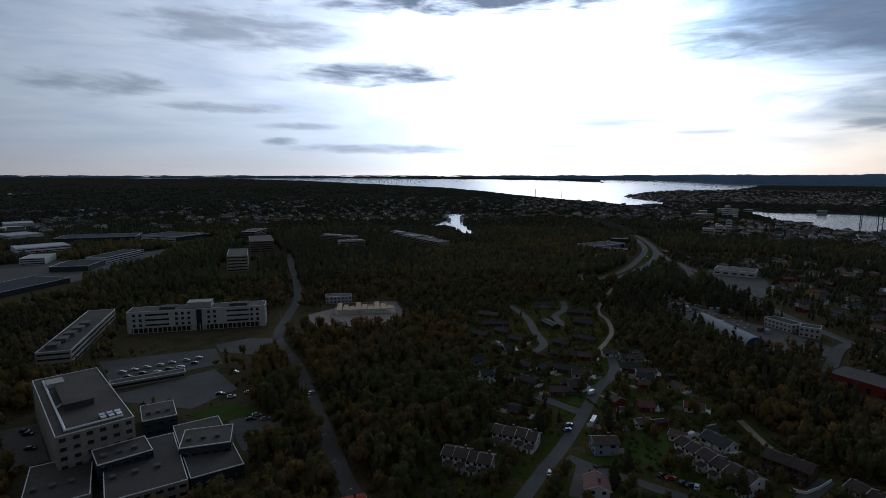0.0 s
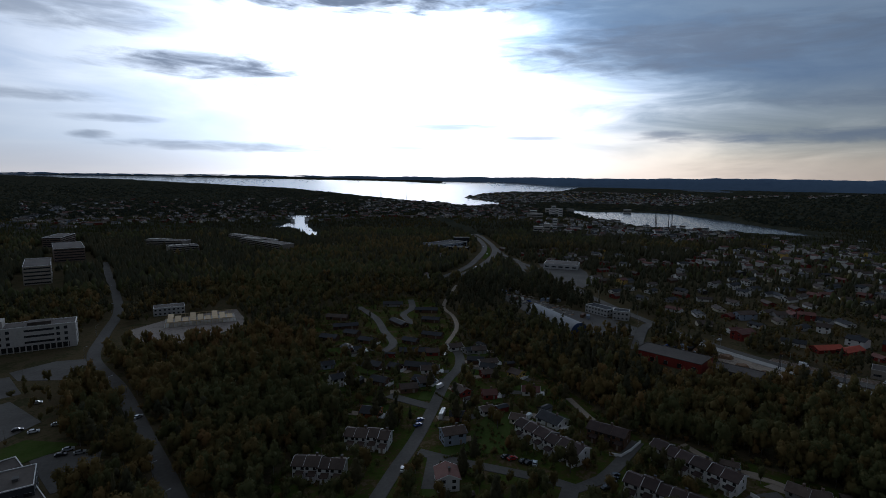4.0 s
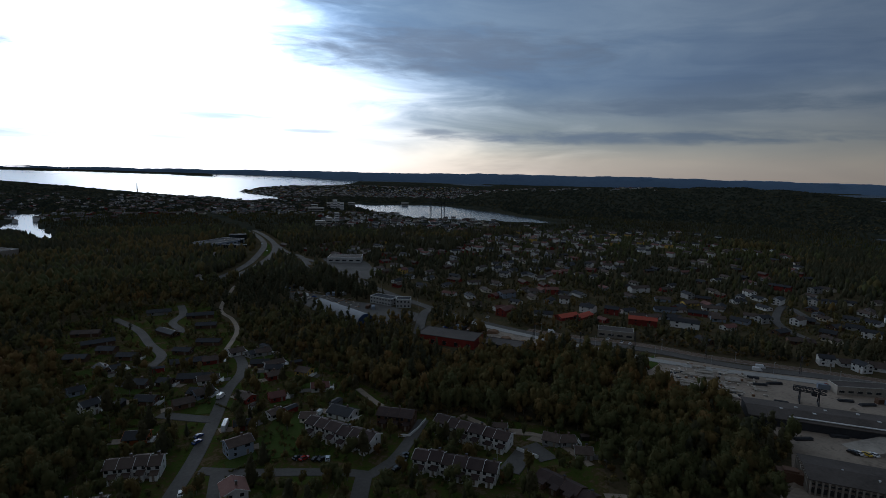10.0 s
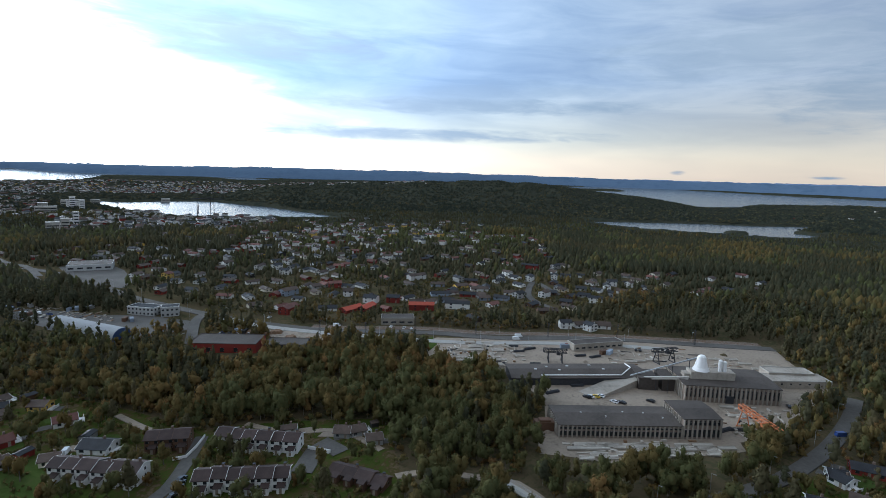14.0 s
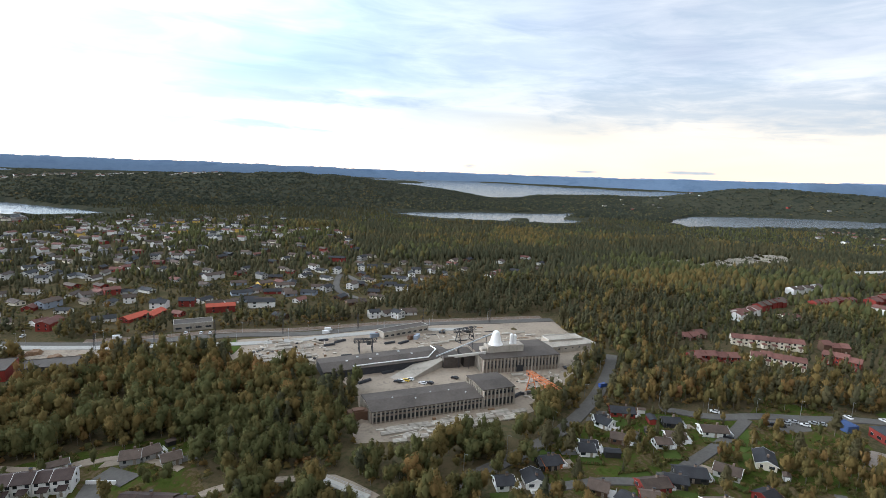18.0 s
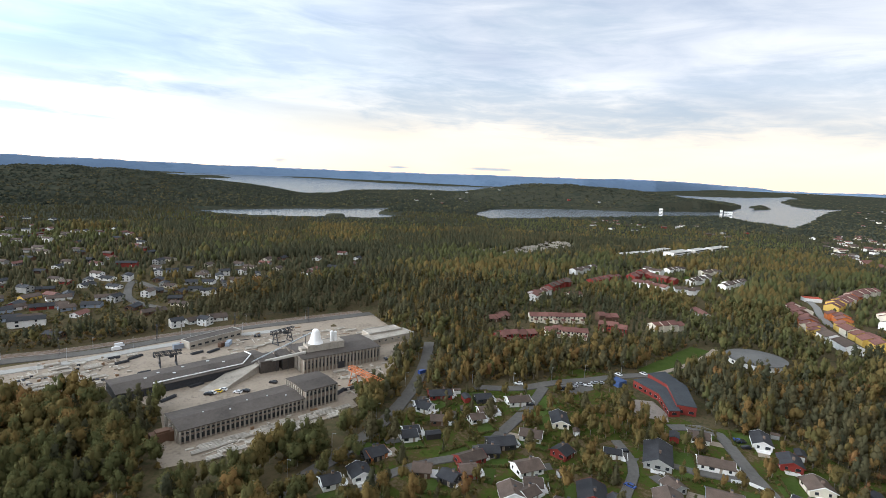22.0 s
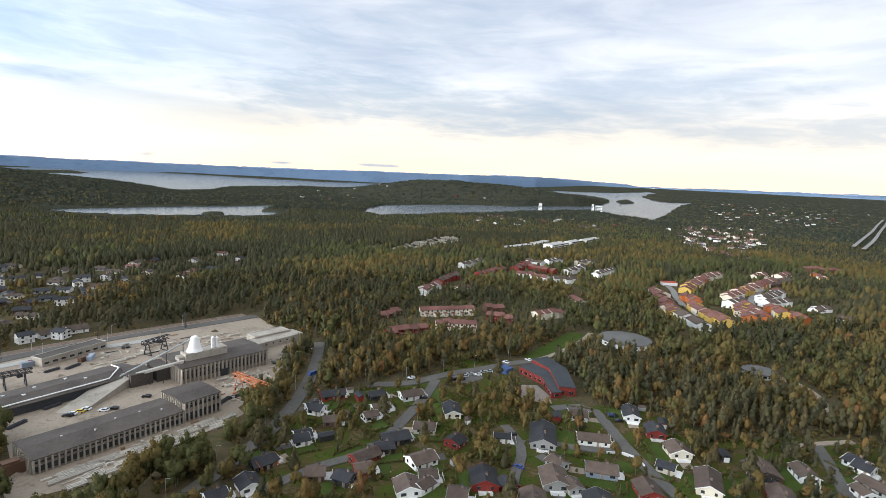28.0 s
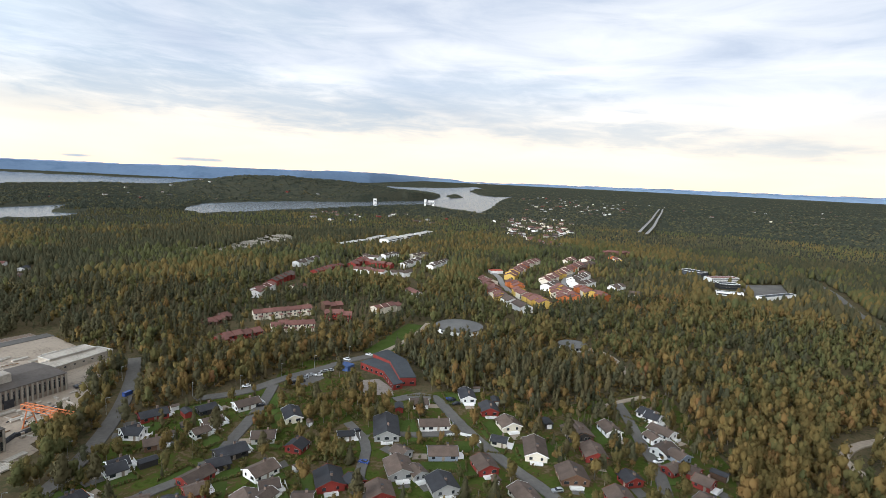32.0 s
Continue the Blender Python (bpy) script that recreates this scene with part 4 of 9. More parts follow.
def bay_window(wd, ht, panes=2):
    """A window in one piece: frame, reveals and recessed panes."""
    def build(bm):
        n = panes
        xs = [-wd / 2 + wd * i / n for i in range(n + 1)]
        lo = [bm.verts.new((x, -0.06, 0)) for x in xs]
        hi = [bm.verts.new((x, -0.06, ht)) for x in xs]
        cells = [bm.faces.new((lo[i], lo[i + 1], hi[i + 1], hi[i])) for i in range(n)]
        wall_lo = [bm.verts.new((x, 0.02, 0)) for x in (xs[0], xs[-1])]
        wall_hi = [bm.verts.new((x, 0.02, ht)) for x in (xs[0], xs[-1])]
        bm.faces.new((lo[0], hi[0], wall_hi[0], wall_lo[0]))
        bm.faces.new((lo[-1], wall_lo[1], wall_hi[1], hi[-1]))
        bm.faces.new(lo[::-1] + [wall_lo[0], wall_lo[1]])
        bm.faces.new(hi + [wall_hi[1], wall_hi[0]])
        bmesh.ops.inset_individual(bm, faces=cells, thickness=min(0.08, wd / n * 0.2), depth=-0.045)
        for f in cells:
            f.material_index = 1
    return shared(("window", round(wd, 2), round(ht, 2), panes), build, M["white"], M["glass"])


def window_mesh(wd, ht, bars=1):
    return bay_window(wd, ht, bars + 1)


def door_mesh():
    def build(bm):
        box(bm, -0.5, -0.06, 0, 0.5, 0.02, 2.1)
        bm.faces.ensure_lookup_table()
        front = min(bm.faces, key=lambda f: f.calc_center_median().y)
        bmesh.ops.inset_individual(bm, faces=[front], thickness=0.1, depth=-0.03)
        front.material_index = 1
    return shared(("door",), build, M["white"], M["deck"])


def gable_parts(root, length, width, storeys, wall, roof, pitch=0.42, eave=0.55, lift=0.0, plain=False):
    """Walls with their gables, the roof's two slopes and its white verge boards."""
    top = 0.15 + 2.35 * storeys
    ridge = top + width / 2 * pitch
    key = (round(length, 1), round(width, 1), storeys, round(pitch, 2))

    def walls(bm):
        prism(bm, [(-width / 2, -0.8), (width / 2, -0.8), (width / 2, top), (0, ridge - 0.05), (-width / 2, top)], -length / 2, length / 2)

    def slopes(bm):
        e, th = eave, 0.22
        y1, z1 = width / 2 + e, top - e * pitch
        prism(bm, [(-y1, z1), (0, ridge), (y1, z1), (y1, z1 + th), (0, ridge + th), (-y1, z1 + th)], -length / 2 - 0.45, length / 2 + 0.45)

    part("wall", shared(("wall", wall) + key, walls, WALLS[wall][1]), None, root)
    part("roof", shared(("roof", roof) + key, slopes, ROOFS[roof][1]), None, root, ROOFS[roof][0] + " tiled roof")
    if not plain:
        def verge(bm):
            e = eave
            y1, z1 = width / 2 + e, top - e * pitch
            prism(bm, [(-y1, z1 - 0.06), (0, ridge - 0.06), (y1, z1 - 0.06), (y1, z1 + 0.24), (0, ridge + 0.24), (-y1, z1 + 0.24)], 0, 0.1)
        board = M["white"] if wall in "we" else WALLS[wall][1]
        me = shared(("verge", wall) + key, verge, board)
        for x in (-length / 2 - 0.52, length / 2 + 0.42):
            part("verge_board", me, None, root, m=pose(x, 0, 0))
    return top, ridge


def chimney(root, x, y, z):
    def build(bm):
        box(bm, -0.4, -0.4, -1.2, 0.4, 0.4, 1.1)
    stack = part("chimney", shared(("chimney",), build, M["brick"]), None, root, m=pose(x, y, z))
    if root.matrix_world.translation.length < 215:
        part("cap", shared(("chimney_cap",), lambda b: prism(b, [(-0.5, 1.1), (0.5, 1.1), (0.45, 1.28), (-0.45, 1.28)], -0.5, 0.5), M["dark_metal"]), None, stack)


DISTANT = []     # far houses, joined later
WORDS = {1: "low", 2: "two-storey"}


def house(x, y, turn, length, width, code, group="houses", clear=2.5):
    """A detached gabled wooden house; code: wall colour, roof colour, storeys."""
    wall, roof, storeys = code[0], code[1], int(code[2])
    length, width = max(6.5, min(20.0, round(length * (1.8 if math.hypot(x, y) < 400 else 2.0)) / 2)), width * (0.79 if math.hypot(x, y) < 400 else 0.86)
    dist = math.hypot(x, y)
    far, mid = dist > 700, dist > 350
    if far:
        open_box(x, y, turn, length, width, clear + 0.5, 0.0, 14)
        DISTANT.append((x, y, 0.0, turn, length, width, storeys, wall, roof, 1.0))
        return None
    root = thing("house", x, y, turn, "%s %s wooden house with a %s gabled roof" % (WORDS[storeys], WALLS[wall][0], ROOFS[roof][0]), "house", group)
    top, ridge = gable_parts(root, length, width, storeys, wall, roof, plain=mid)
    open_box(x, y, turn, length, width, clear, 0.0, 16 if mid else 8)
    if not mid or int(abs(x) * 7) % 2:
        chimney(root, length * 0.18, 0.6, ridge)
    toward = math.atan2(-y, -x) - radians(turn)     # bearing of the camera seen from the house
    for k in range(storeys):
        z = 0.95 + 2.35 * k
        for side in (0, 1, 2, 3):                   # front, right gable, back, left gable
            if dist > 265 and math.cos(toward - radians((-90, 0, 90, 180)[side])) < (0.62 if mid else 0.25):
                continue
            span = length if side % 2 == 0 else width
            n = 2 if mid else max(2, int(span / (3.2 if dist < 280 else 4.4)))
            for i in range(n):
                u = span * ((i + 0.5) / n - 0.5)
                wd = (1.3, 1.0, 1.9)[(i + side + int(abs(y))) % 3]
                m = pose(0, 0, 0, 0, 0, (0, 90, 180, 270)[side]) @ pose(u, -(width if side % 2 == 0 else length) / 2, z)
                if side == 0 and k == 0 and i == n // 2:
                    leaf = part("door", door_mesh(), None, root, m=m @ pose(0, 0, -0.85))
                    if dist < 190:
                        part("handle", shared(("handle",), lambda b: box(b, 0.3, -0.12, 0.95, 0.42, -0.04, 1.05), M["metal"]), None, leaf)
                else:
                    part("window", window_mesh(wd, 1.2, 1), None, root, m=m)
    if dist < 345:
        PLOTS.append((x, y, turn, length, width))
        plot(x, y, turn, length, width)
    if not mid:
        def terrace(bm):
            box(bm, -2.5, -2.6, 0.1, 2.5, 0, 0.42)
            for px in (-2.45, 0, 2.35):
                box(bm, px, -2.6, 0.42, px + 0.1, -2.5, 1.35)
            box(bm, -2.5, -2.62, 1.3, 2.5, -2.48, 1.4)
            box(bm, -2.5, -2.58, 0.55, 2.5, -2.52, 1.2)
        if int(abs(x + y)) % 3 != 0:
            part("terrace", shared(("terrace",), terrace, M["white" if wall in "we" else "deck"]), None, root, m=pose(0, 0, 0, 0, 0, 90) @ pose(0, -length / 2, 0))
    return root


HEDGES = []      # hedge lines of the plots
PLOTS = []       # houses near enough to show their outbuildings
LAYERS = []      # one entry a plot: each lies a hair above the last


def plot(x, y, turn, length, width):
    """Lawn, drive and hedge round a house."""
    r = random.Random(int(x * 31 + y * 17))
    m = pose(x, y, 0, 0, 0, turn)

    def at(u, v):
        p = m @ Vector((u, v, 0))
        return p.x, p.y
    side = r.choice((-1, 1))
    LAYERS.append(turn)
    rise = 0.06 + 0.0012 * len(LAYERS)
    if r.random() < 0.6:
        u0, u1 = -length / 2 - r.uniform(0, 3), length / 2 + r.uniform(-1, 4)
        v0, v1 = side * (width / 2 + 0.4), side * (width / 2 + r.uniform(5, 10))
        quad = [at(u0, v0), at(u1, v0), at(u1 + r.uniform(-1, 1), v1), at(u0 + r.uniform(-1, 1), v1 + side * r.uniform(-1, 1))]
        slab("lawn", quad, M["grass"], "mown garden lawn behind a house", "lawn", rise)
        if r.random() < 0.7:
            HEDGES.append((quad[1], quad[2]))
            HEDGES.append((quad[2], quad[3]))
        xs, ys = [p[0] for p in quad], [p[1] for p in quad]
        cut = inside(CX, CY, quad)
        ROOM[cut] = np.where(value_noise(CX[cut] / 4, CY[cut] / 4, 3) > 0.75, 1, 0)
    end = r.choice((-1, 1))
    u0 = end * (length / 2 + 0.3)
    quad = [at(u0, -2.2), at(u0 + end * r.uniform(4.5, 7), -2.4), at(u0 + end * r.uniform(4.5, 7), 2.2), at(u0, 2.0)]
    slab("driveway", quad, M[r.choice(("gravel", "asphalt"))], "small paved drive beside a house", "driveway", rise + 0.0006)
    ROOM[inside(CX, CY, quad)] = 0


def houses(rows, group, clear=2.5):
    for x, y, turn, length, width, code in rows:
        house(x, y, turn, length, width, code, group, clear)


def row_of_houses(rows, group):
    """Terraced houses: each row is cut into units of its own, stepping up or down; the code's last sign is the number of units."""
    for x, y, turn, length, width, code in rows:
        wall, roof, storeys, n = code[0], code[1], int(code[2]), int(code[3:])
        a = radians(turn)
        width = width * (0.86 if math.hypot(x, y) < 300 else 1.0)
        coat = wall
        n = max(n, round(length / 7.0)) if math.hypot(x, y) > 500 else n
        unit = length / n
        d = math.hypot(x, y)
        if math.sin(math.atan2(-y, -x) - a) > 0:      # doors look at the camera
            turn, a = turn + 180, a + math.pi
        for i in range(n):
            u = (i + 0.5) * unit - length / 2
            back = ((i * 3 + int(abs(y))) % 4) * (0.25 if d < 250 else 1.1) - 0.6
            if d > 280 and coat in "yo" and n > 4:     # the long rows are painted in turn
                wall = (coat, "e", "o" if coat == "y" else "y")[i * 3 // n]
            hx, hy = x + math.cos(a) * u - math.sin(a) * back, y + math.sin(a) * u + math.cos(a) * back
            root = thing("terraced_house", hx, hy, turn, "%s terraced house with %s walls and a %s roof" % (WORDS[storeys], WALLS[wall][0], ROOFS[roof][0]), "house", group, z=((i * 7 + int(abs(x))) % 3) * (0.5 if d > 400 else 0.22))
            top, ridge = gable_parts(root, unit, width, storeys, wall, roof, 0.4, plain=d > 300)
            open_box(hx, hy, turn, unit, width, 1.5, 0.0 if d < 300 else 0.12, 7 if d < 300 else 16)
            open_box(hx, hy, turn, unit, width, 1.0)
            if d > 420:
                continue
            for k in range(storeys):
                for s in ((-1, 0, 1) if unit > 6 and d < 330 else (-1, 1)):
                    part("window", window_mesh(1.2, 1.15, 1), None, root, m=pose(s * unit * 0.3, -width / 2, 0.95 + 2.35 * k))
            if i in (0, n - 1):
                for side, ang in ((-1, 270), (1, 90)):
                    if (side < 0) == (i == 0):
                        for k in range(storeys):
                            part("window", window_mesh(0.9, 1.1, 0), None, root, m=pose(0, 0, 0, 0, 0, ang) @ pose(0.8, -unit / 2, 1.0 + 2.35 * k))
            if d < 500:
                def porch(bm):
                    box(bm, -1.3, -2.4, -0.5, 1.3, 0, 2.3)
                    prism(bm, [(-2.7, 2.2), (0, 2.75), (0, 2.95), (-2.7, 2.4)], -1.5, 1.5, 1)
                    box(bm, -0.45, -2.45, 0, 0.45, -2.38, 2.0, 2)
                part("porch", shared(("porch", wall, roof), porch, WALLS[wall][1], ROOFS[roof][1], M["deck"]), None, root, m=pose(unit * 0.12, -width / 2, 0.1))
                if i % 2:
                    chimney(root, unit * 0.2, 0.8, ridge)


# ---- houses ----
houses([
    (183.7, -186.0, 145, 13.2, 9.0, "wb1"), (190.9, -160.6, -125, 9.5, 9.0, "wg1"), (178.9, -132.5, 146, 20.3, 13.0, "gb1"),
    (169.4, -151.6, -123, 14.5, 9.0, "wg1"), (166.0, -183.4, 144, 10.5, 10.0, "rb1"), (149.6, -179.2, 155, 10.1, 11.0, "eg1"),
    (127.6, -170.7, 133, 16.6, 11.0, "eg1"), (141.3, -164.2, -149, 5.3, 7.0, "eb1"), (131.5, -144.8, 156, 10.5, 10.0, "rg1"),
    (148.5, -138.2, -126, 12.8, 10.0, "kg1"), (158.2, -124.9, -173, 5.0, 8.0, "gg1"), (149.5, -117.2, 155, 12.6, 12.0, "gg1"),
    (143.1, -120.8, 169, 5.3, 7.0, "gg1"), (131.4, -122.9, 157, 11.1, 12.0, "gb1"), (141.0, -102.4, 154, 10.0, 11.0, "rg1"),
    (151.9, -99.1, -176, 4.0, 7.0, "rb1"),
], "houses of the lower estate")
houses([
    (108.7, -141.6, 160, 11.9, 10.0, "eg1"), (183.5, -115.1, -118, 4.2, 6.0, "wb1"), (241.9, -77.8, -87, 8.4, 8.0, "bb1"),
    (227.4, -75.4, -89, 8.9, 8.0, "wg1"), (220.9, -68.4, -81, 5.3, 7.0, "wg1"), (236.8, -94.2, -88, 12.5, 9.0, "wg1"),
    (214.2, -105.9, 163, 12.6, 9.0, "eb1"), (202.4, -87.6, -119, 10.0, 9.0, "wg1"), (197.9, -72.3, -89, 12.5, 10.0, "bb1"),
    (192.1, -65.6, -97, 8.2, 8.0, "bb1"), (187.8, -56.5, -71, 11.9, 9.0, "rg1"), (179.1, -53.4, -92, 4.6, 9.0, "rg1"),
    (178.4, -76.3, -79, 11.1, 10.0, "wg1"), (167.2, -74.2, -106, 6.6, 8.0, "wg1"), (163.0, -64.8, 171, 9.6, 11.0, "wg1"),
    (162.1, -70.5, -65, 5.5, 7.0, "wg1"),
], "houses of the lower estate")
houses([
    (187.0, -94.7, -58, 6.7, 9.0, "rb1"), (158.2, -92.6, 157, 12.4, 12.0, "rb1"), (152.6, -79.5, -126, 4.6, 10.0, "gg1"),
    (126.1, -197.2, 148, 12.2, 12.0, "bg1"), (118.9, -212.9, 148, 10.9, 9.0, "wg1"), (116.7, -243.4, 174, 6.9, 10.0, "wb1"),
    (102.8, -230.2, 175, 11.5, 9.0, "wg1"), (102.4, -221.1, 158, 6.8, 7.0, "wg1"), (94.2, -214.7, -95, 10.9, 9.0, "wg1"),
    (87.7, -214.2, 166, 7.3, 9.0, "kg1"), (79.3, -206.5, -176, 7.0, 9.0, "rg1"), (72.7, -202.8, -180, 7.3, 9.0, "rg1"),
    (84.6, -201.8, -103, 6.0, 7.0, "rg1"), (111.2, -188.0, 139, 11.5, 11.0, "rg1"), (106.5, -166.4, 141, 11.0, 13.0, "ng1"),
    (91.3, -181.9, 152, 4.9, 9.0, "rb1"),
], "houses of the lower estate")
houses([
    (87.6, -167.8, 144, 8.6, 11.0, "rg1"), (65.7, -190.0, 163, 8.1, 9.0, "kg1"), (209.2, -35.6, -84, 5.6, 9.0, "wb1"),
    (195.9, -19.0, -74, 5.2, 9.0, "bb1"), (237.8, -46.4, -83, 6.6, 9.0, "wb1"), (221.7, -51.1, -100, 6.1, 8.0, "ng1"),
    (182.6, -36.8, -106, 6.1, 9.0, "ng1"), (176.0, -45.7, -138, 6.0, 8.0, "bb1"), (196.4, -20.7, -63, 8.1, 8.0, "ob1"),
    (183.5, -13.9, -166, 8.8, 9.0, "wb1"), (179.5, -3.3, -73, 5.6, 8.0, "wb1"), (235.1, -47.7, -131, 7.2, 9.0, "wb1"),
    (248.8, -57.6, -89, 12.5, 9.0, "rb1"), (212.6, -37.2, -86, 6.8, 8.0, "wb1"), (112.6, -241.0, -174, 6.4, 9.0, "wb1"),
    (125.6, -199.0, 147, 13.3, 11.0, "ng1"),
], "houses of the lower estate")
houses([
    (113.4, 206.9, -64, 12.6, 11.0, "wb1"), (99.1, 211.9, -39, 5.5, 8.0, "eg1"), (118.7, 240.3, -24, 9.2, 9.0, "wr1"),
    (96.3, 241.7, -8, 7.8, 9.0, "rr1"), (65.0, 202.5, 2, 10.8, 9.0, "kg2"), (73.2, 222.0, -19, 5.3, 8.0, "rb1"),
    (84.1, 248.9, -73, 9.4, 8.0, "rg1"), (121.4, 264.6, -59, 8.6, 9.0, "yg1"), (112.5, 285.2, 3, 11.8, 8.0, "wg1"),
    (105.2, 268.6, 0, 6.4, 8.0, "rg1"), (86.8, 311.2, -10, 11.2, 9.0, "rg1"), (76.3, 282.5, -10, 11.2, 9.0, "wg1"),
    (69.2, 266.3, 12, 10.1, 10.0, "kg1"), (171.1, 133.7, -62, 5.8, 9.0, "gg1"), (174.9, 129.3, -35, 5.5, 8.0, "gg1"),
    (172.5, 119.0, -47, 6.3, 8.0, "gg1"),
], "houses of the upper estate")
houses([
    (160.9, 154.6, -44, 4.3, 5.0, "wg1"), (101.9, 317.3, 5, 9.6, 9.0, "wg1"), (114.7, 308.0, -8, 9.3, 8.0, "gg1"),
    (88.0, 224.2, 14, 5.5, 7.0, "wg1"), (21.1, 303.7, 9, 6.7, 8.0, "kb1"), (23.6, 275.7, 18, 8.0, 9.0, "wb2"),
    (41.7, 327.0, 12, 5.5, 8.0, "wb1"), (26.4, 356.7, -31, 12.8, 9.0, "nb1"), (42.2, 363.5, -38, 11.3, 9.0, "nb1"),
    (39.6, 381.8, 0, 19.5, 8.0, "nb1"), (75.1, 315.3, -13, 20.0, 9.0, "nb1"), (72.2, 288.8, -29, 19.0, 9.0, "nb1"),
    (68.4, 267.4, -43, 10.4, 9.0, "nb1"), (58.7, 259.5, -1, 9.3, 9.0, "ng1"), (35.9, 235.7, -28, 9.3, 10.0, "ob1"),
    (53.4, 172.2, -99, 9.2, 10.0, "wr2"),
], "houses of the upper estate")
houses([
    (-30.1, 163.9, 21, 11.2, 10.0, "wo1"), (36.3, 407.9, -25, 16.1, 8.0, "ng1"), (85.7, 439.6, -15, 16.1, 8.0, "gb1"),
    (108.1, 413.9, -18, 18.1, 8.0, "nb1"), (104.2, 384.7, -26, 14.3, 8.0, "nb1"), (95.1, 346.0, -36, 15.5, 8.0, "nb1"),
    (78.9, 381.9, -70, 19.6, 8.0, "nb1"), (50.2, 344.4, -37, 12.6, 8.0, "nb1"), (77.6, 336.8, -42, 11.0, 8.0, "nb1"),
    (46.9, 297.3, -42, 11.4, 9.0, "nb1"), (46.2, 272.8, -40, 10.2, 9.0, "nb1"), (58.3, 291.2, -44, 6.7, 8.0, "nb1"),
    (110.8, 309.1, 15, 11.5, 8.0, "gb1"), (106.8, 290.6, -27, 10.6, 8.0, "nb1"), (110.0, 277.8, -31, 10.2, 8.0, "wb1"),
    (35.8, 330.0, -79, 11.8, 7.0, "nb1"),
], "houses of the upper estate", 2.0)
row_of_houses([
    (102.5, 187.6, -67, 33.1, 9.0, "wn26"), (129.2, 186.6, -52, 15.9, 10.0, "nn23"), (146.7, 155.9, -67, 33.2, 9.0, "wn26"),
    (124.2, 140.4, -56, 31.3, 9.0, "wn26"), (147.4, 107.4, -84, 22.4, 8.0, "nn14"), (30.8, 209.0, -26, 18.1, 9.0, "wg24"),
    (10.3, 191.1, -20, 18.8, 9.0, "wg24"),
], "terraced rows of the upper estate")
row_of_houses([
    (336.0, -128.0, -78, 31.0, 9.0, "rr25"), (340.4, -168.3, -108, 29.0, 9.0, "er25"), (378.0, -178.6, -101, 43.0, 9.0, "er26"),
    (349.0, -210.0, -128, 20.0, 9.0, "rr23"), (374.4, -219.8, -96, 14.6, 9.0, "nr23"), (348.7, -255.3, -80, 25.0, 9.0, "er24"),
    (463.0, -200.8, -46, 44.5, 9.0, "wr24"), (502.6, -237.9, -49, 49.4, 9.0, "rg24"), (461.9, -234.4, -65, 16.8, 8.0, "er12"),
    (387.6, -133.5, -73, 19.7, 9.0, "nr13"), (587.0, -309.1, -58, 52.2, 9.0, "wg24"), (528.2, -303.6, -59, 53.4, 9.0, "rr24"),
], "red and white terraces among pines")
row_of_houses([
    (554.5, -361.6, -50, 57.8, 10.0, "rr23"), (495.2, -337.4, -159, 41.7, 10.0, "wr25"), (533.2, -375.3, -158, 36.4, 9.0, "rr24"),
    (578.4, -395.8, -160, 26.7, 9.0, "wg23"), (469.1, -362.2, -108, 24.9, 9.0, "wg24"), (587.7, -432.1, -67, 36.5, 9.0, "wg23"),
    (523.6, -418.9, -60, 54.0, 10.0, "wg24"), (569.0, -469.8, -76, 35.0, 9.0, "eg23"), (501.9, -445.6, -63, 56.0, 9.0, "wg23"),
    (388.7, -314.5, 165, 26.0, 9.0, "wr12"), (453.4, -800.9, -131, 60.5, 9.0, "nr26"), (425.7, -736.5, 141, 34.9, 9.0, "or12"),
], "red and white terraces among pines")
row_of_houses([
    (389.5, -414.1, 156, 25.0, 12.0, "er23"), (342.7, -379.1, 145, 50.8, 12.0, "or23"), (304.1, -361.6, 156, 43.3, 12.0, "wg24"),
    (411.9, -489.9, -61, 69.3, 12.0, "yr24"), (361.4, -428.3, 149, 23.7, 12.0, "or23"), (326.3, -399.3, 157, 32.9, 12.0, "yr23"),
    (306.1, -392.6, 161, 23.8, 12.0, "yr23"), (363.8, -492.4, -69, 45.0, 12.0, "er23"), (387.1, -555.2, -69, 96.7, 12.0, "yr24"),
    (337.8, -462.9, -75, 30.6, 12.0, "wg23"), (307.6, -431.0, 140, 46.8, 12.0, "yr23"), (307.9, -445.0, 141, 61.4, 12.0, "yr24"),
    (424.5, -512.9, -61, 69.5, 12.0, "yr24"), (449.5, -560.2, -68, 63.1, 12.0, "er23"), (362.6, -394.0, 149, 41.6, 12.0, "nr23"),
    (295.2, -384.3, 150, 22.1, 12.0, "yr22"), (398.7, -586.3, -70, 83.7, 12.0, "er24"),
], "yellow and orange terraces")
row_of_houses([
    (349.2, -528.7, -72, 58.0, 12.0, "wg23"), (326.5, -503.1, -87, 30.2, 12.0, "wg23"), (301.1, -468.4, 145, 32.8, 12.0, "or23"),
    (280.9, -463.4, 170, 18.8, 12.0, "or23"), (448.1, -651.4, -70, 38.2, 12.0, "er12"), (408.3, -627.2, -75, 72.9, 12.0, "ng13"),
    (372.4, -571.2, 149, 15.8, 12.0, "wr12"), (443.5, -688.7, -73, 42.2, 12.0, "er13"), (300.5, -528.3, -99, 18.4, 12.0, "wg13"),
    (270.8, -507.5, -156, 13.8, 12.0, "wg13"),
], "yellow and orange terraces")


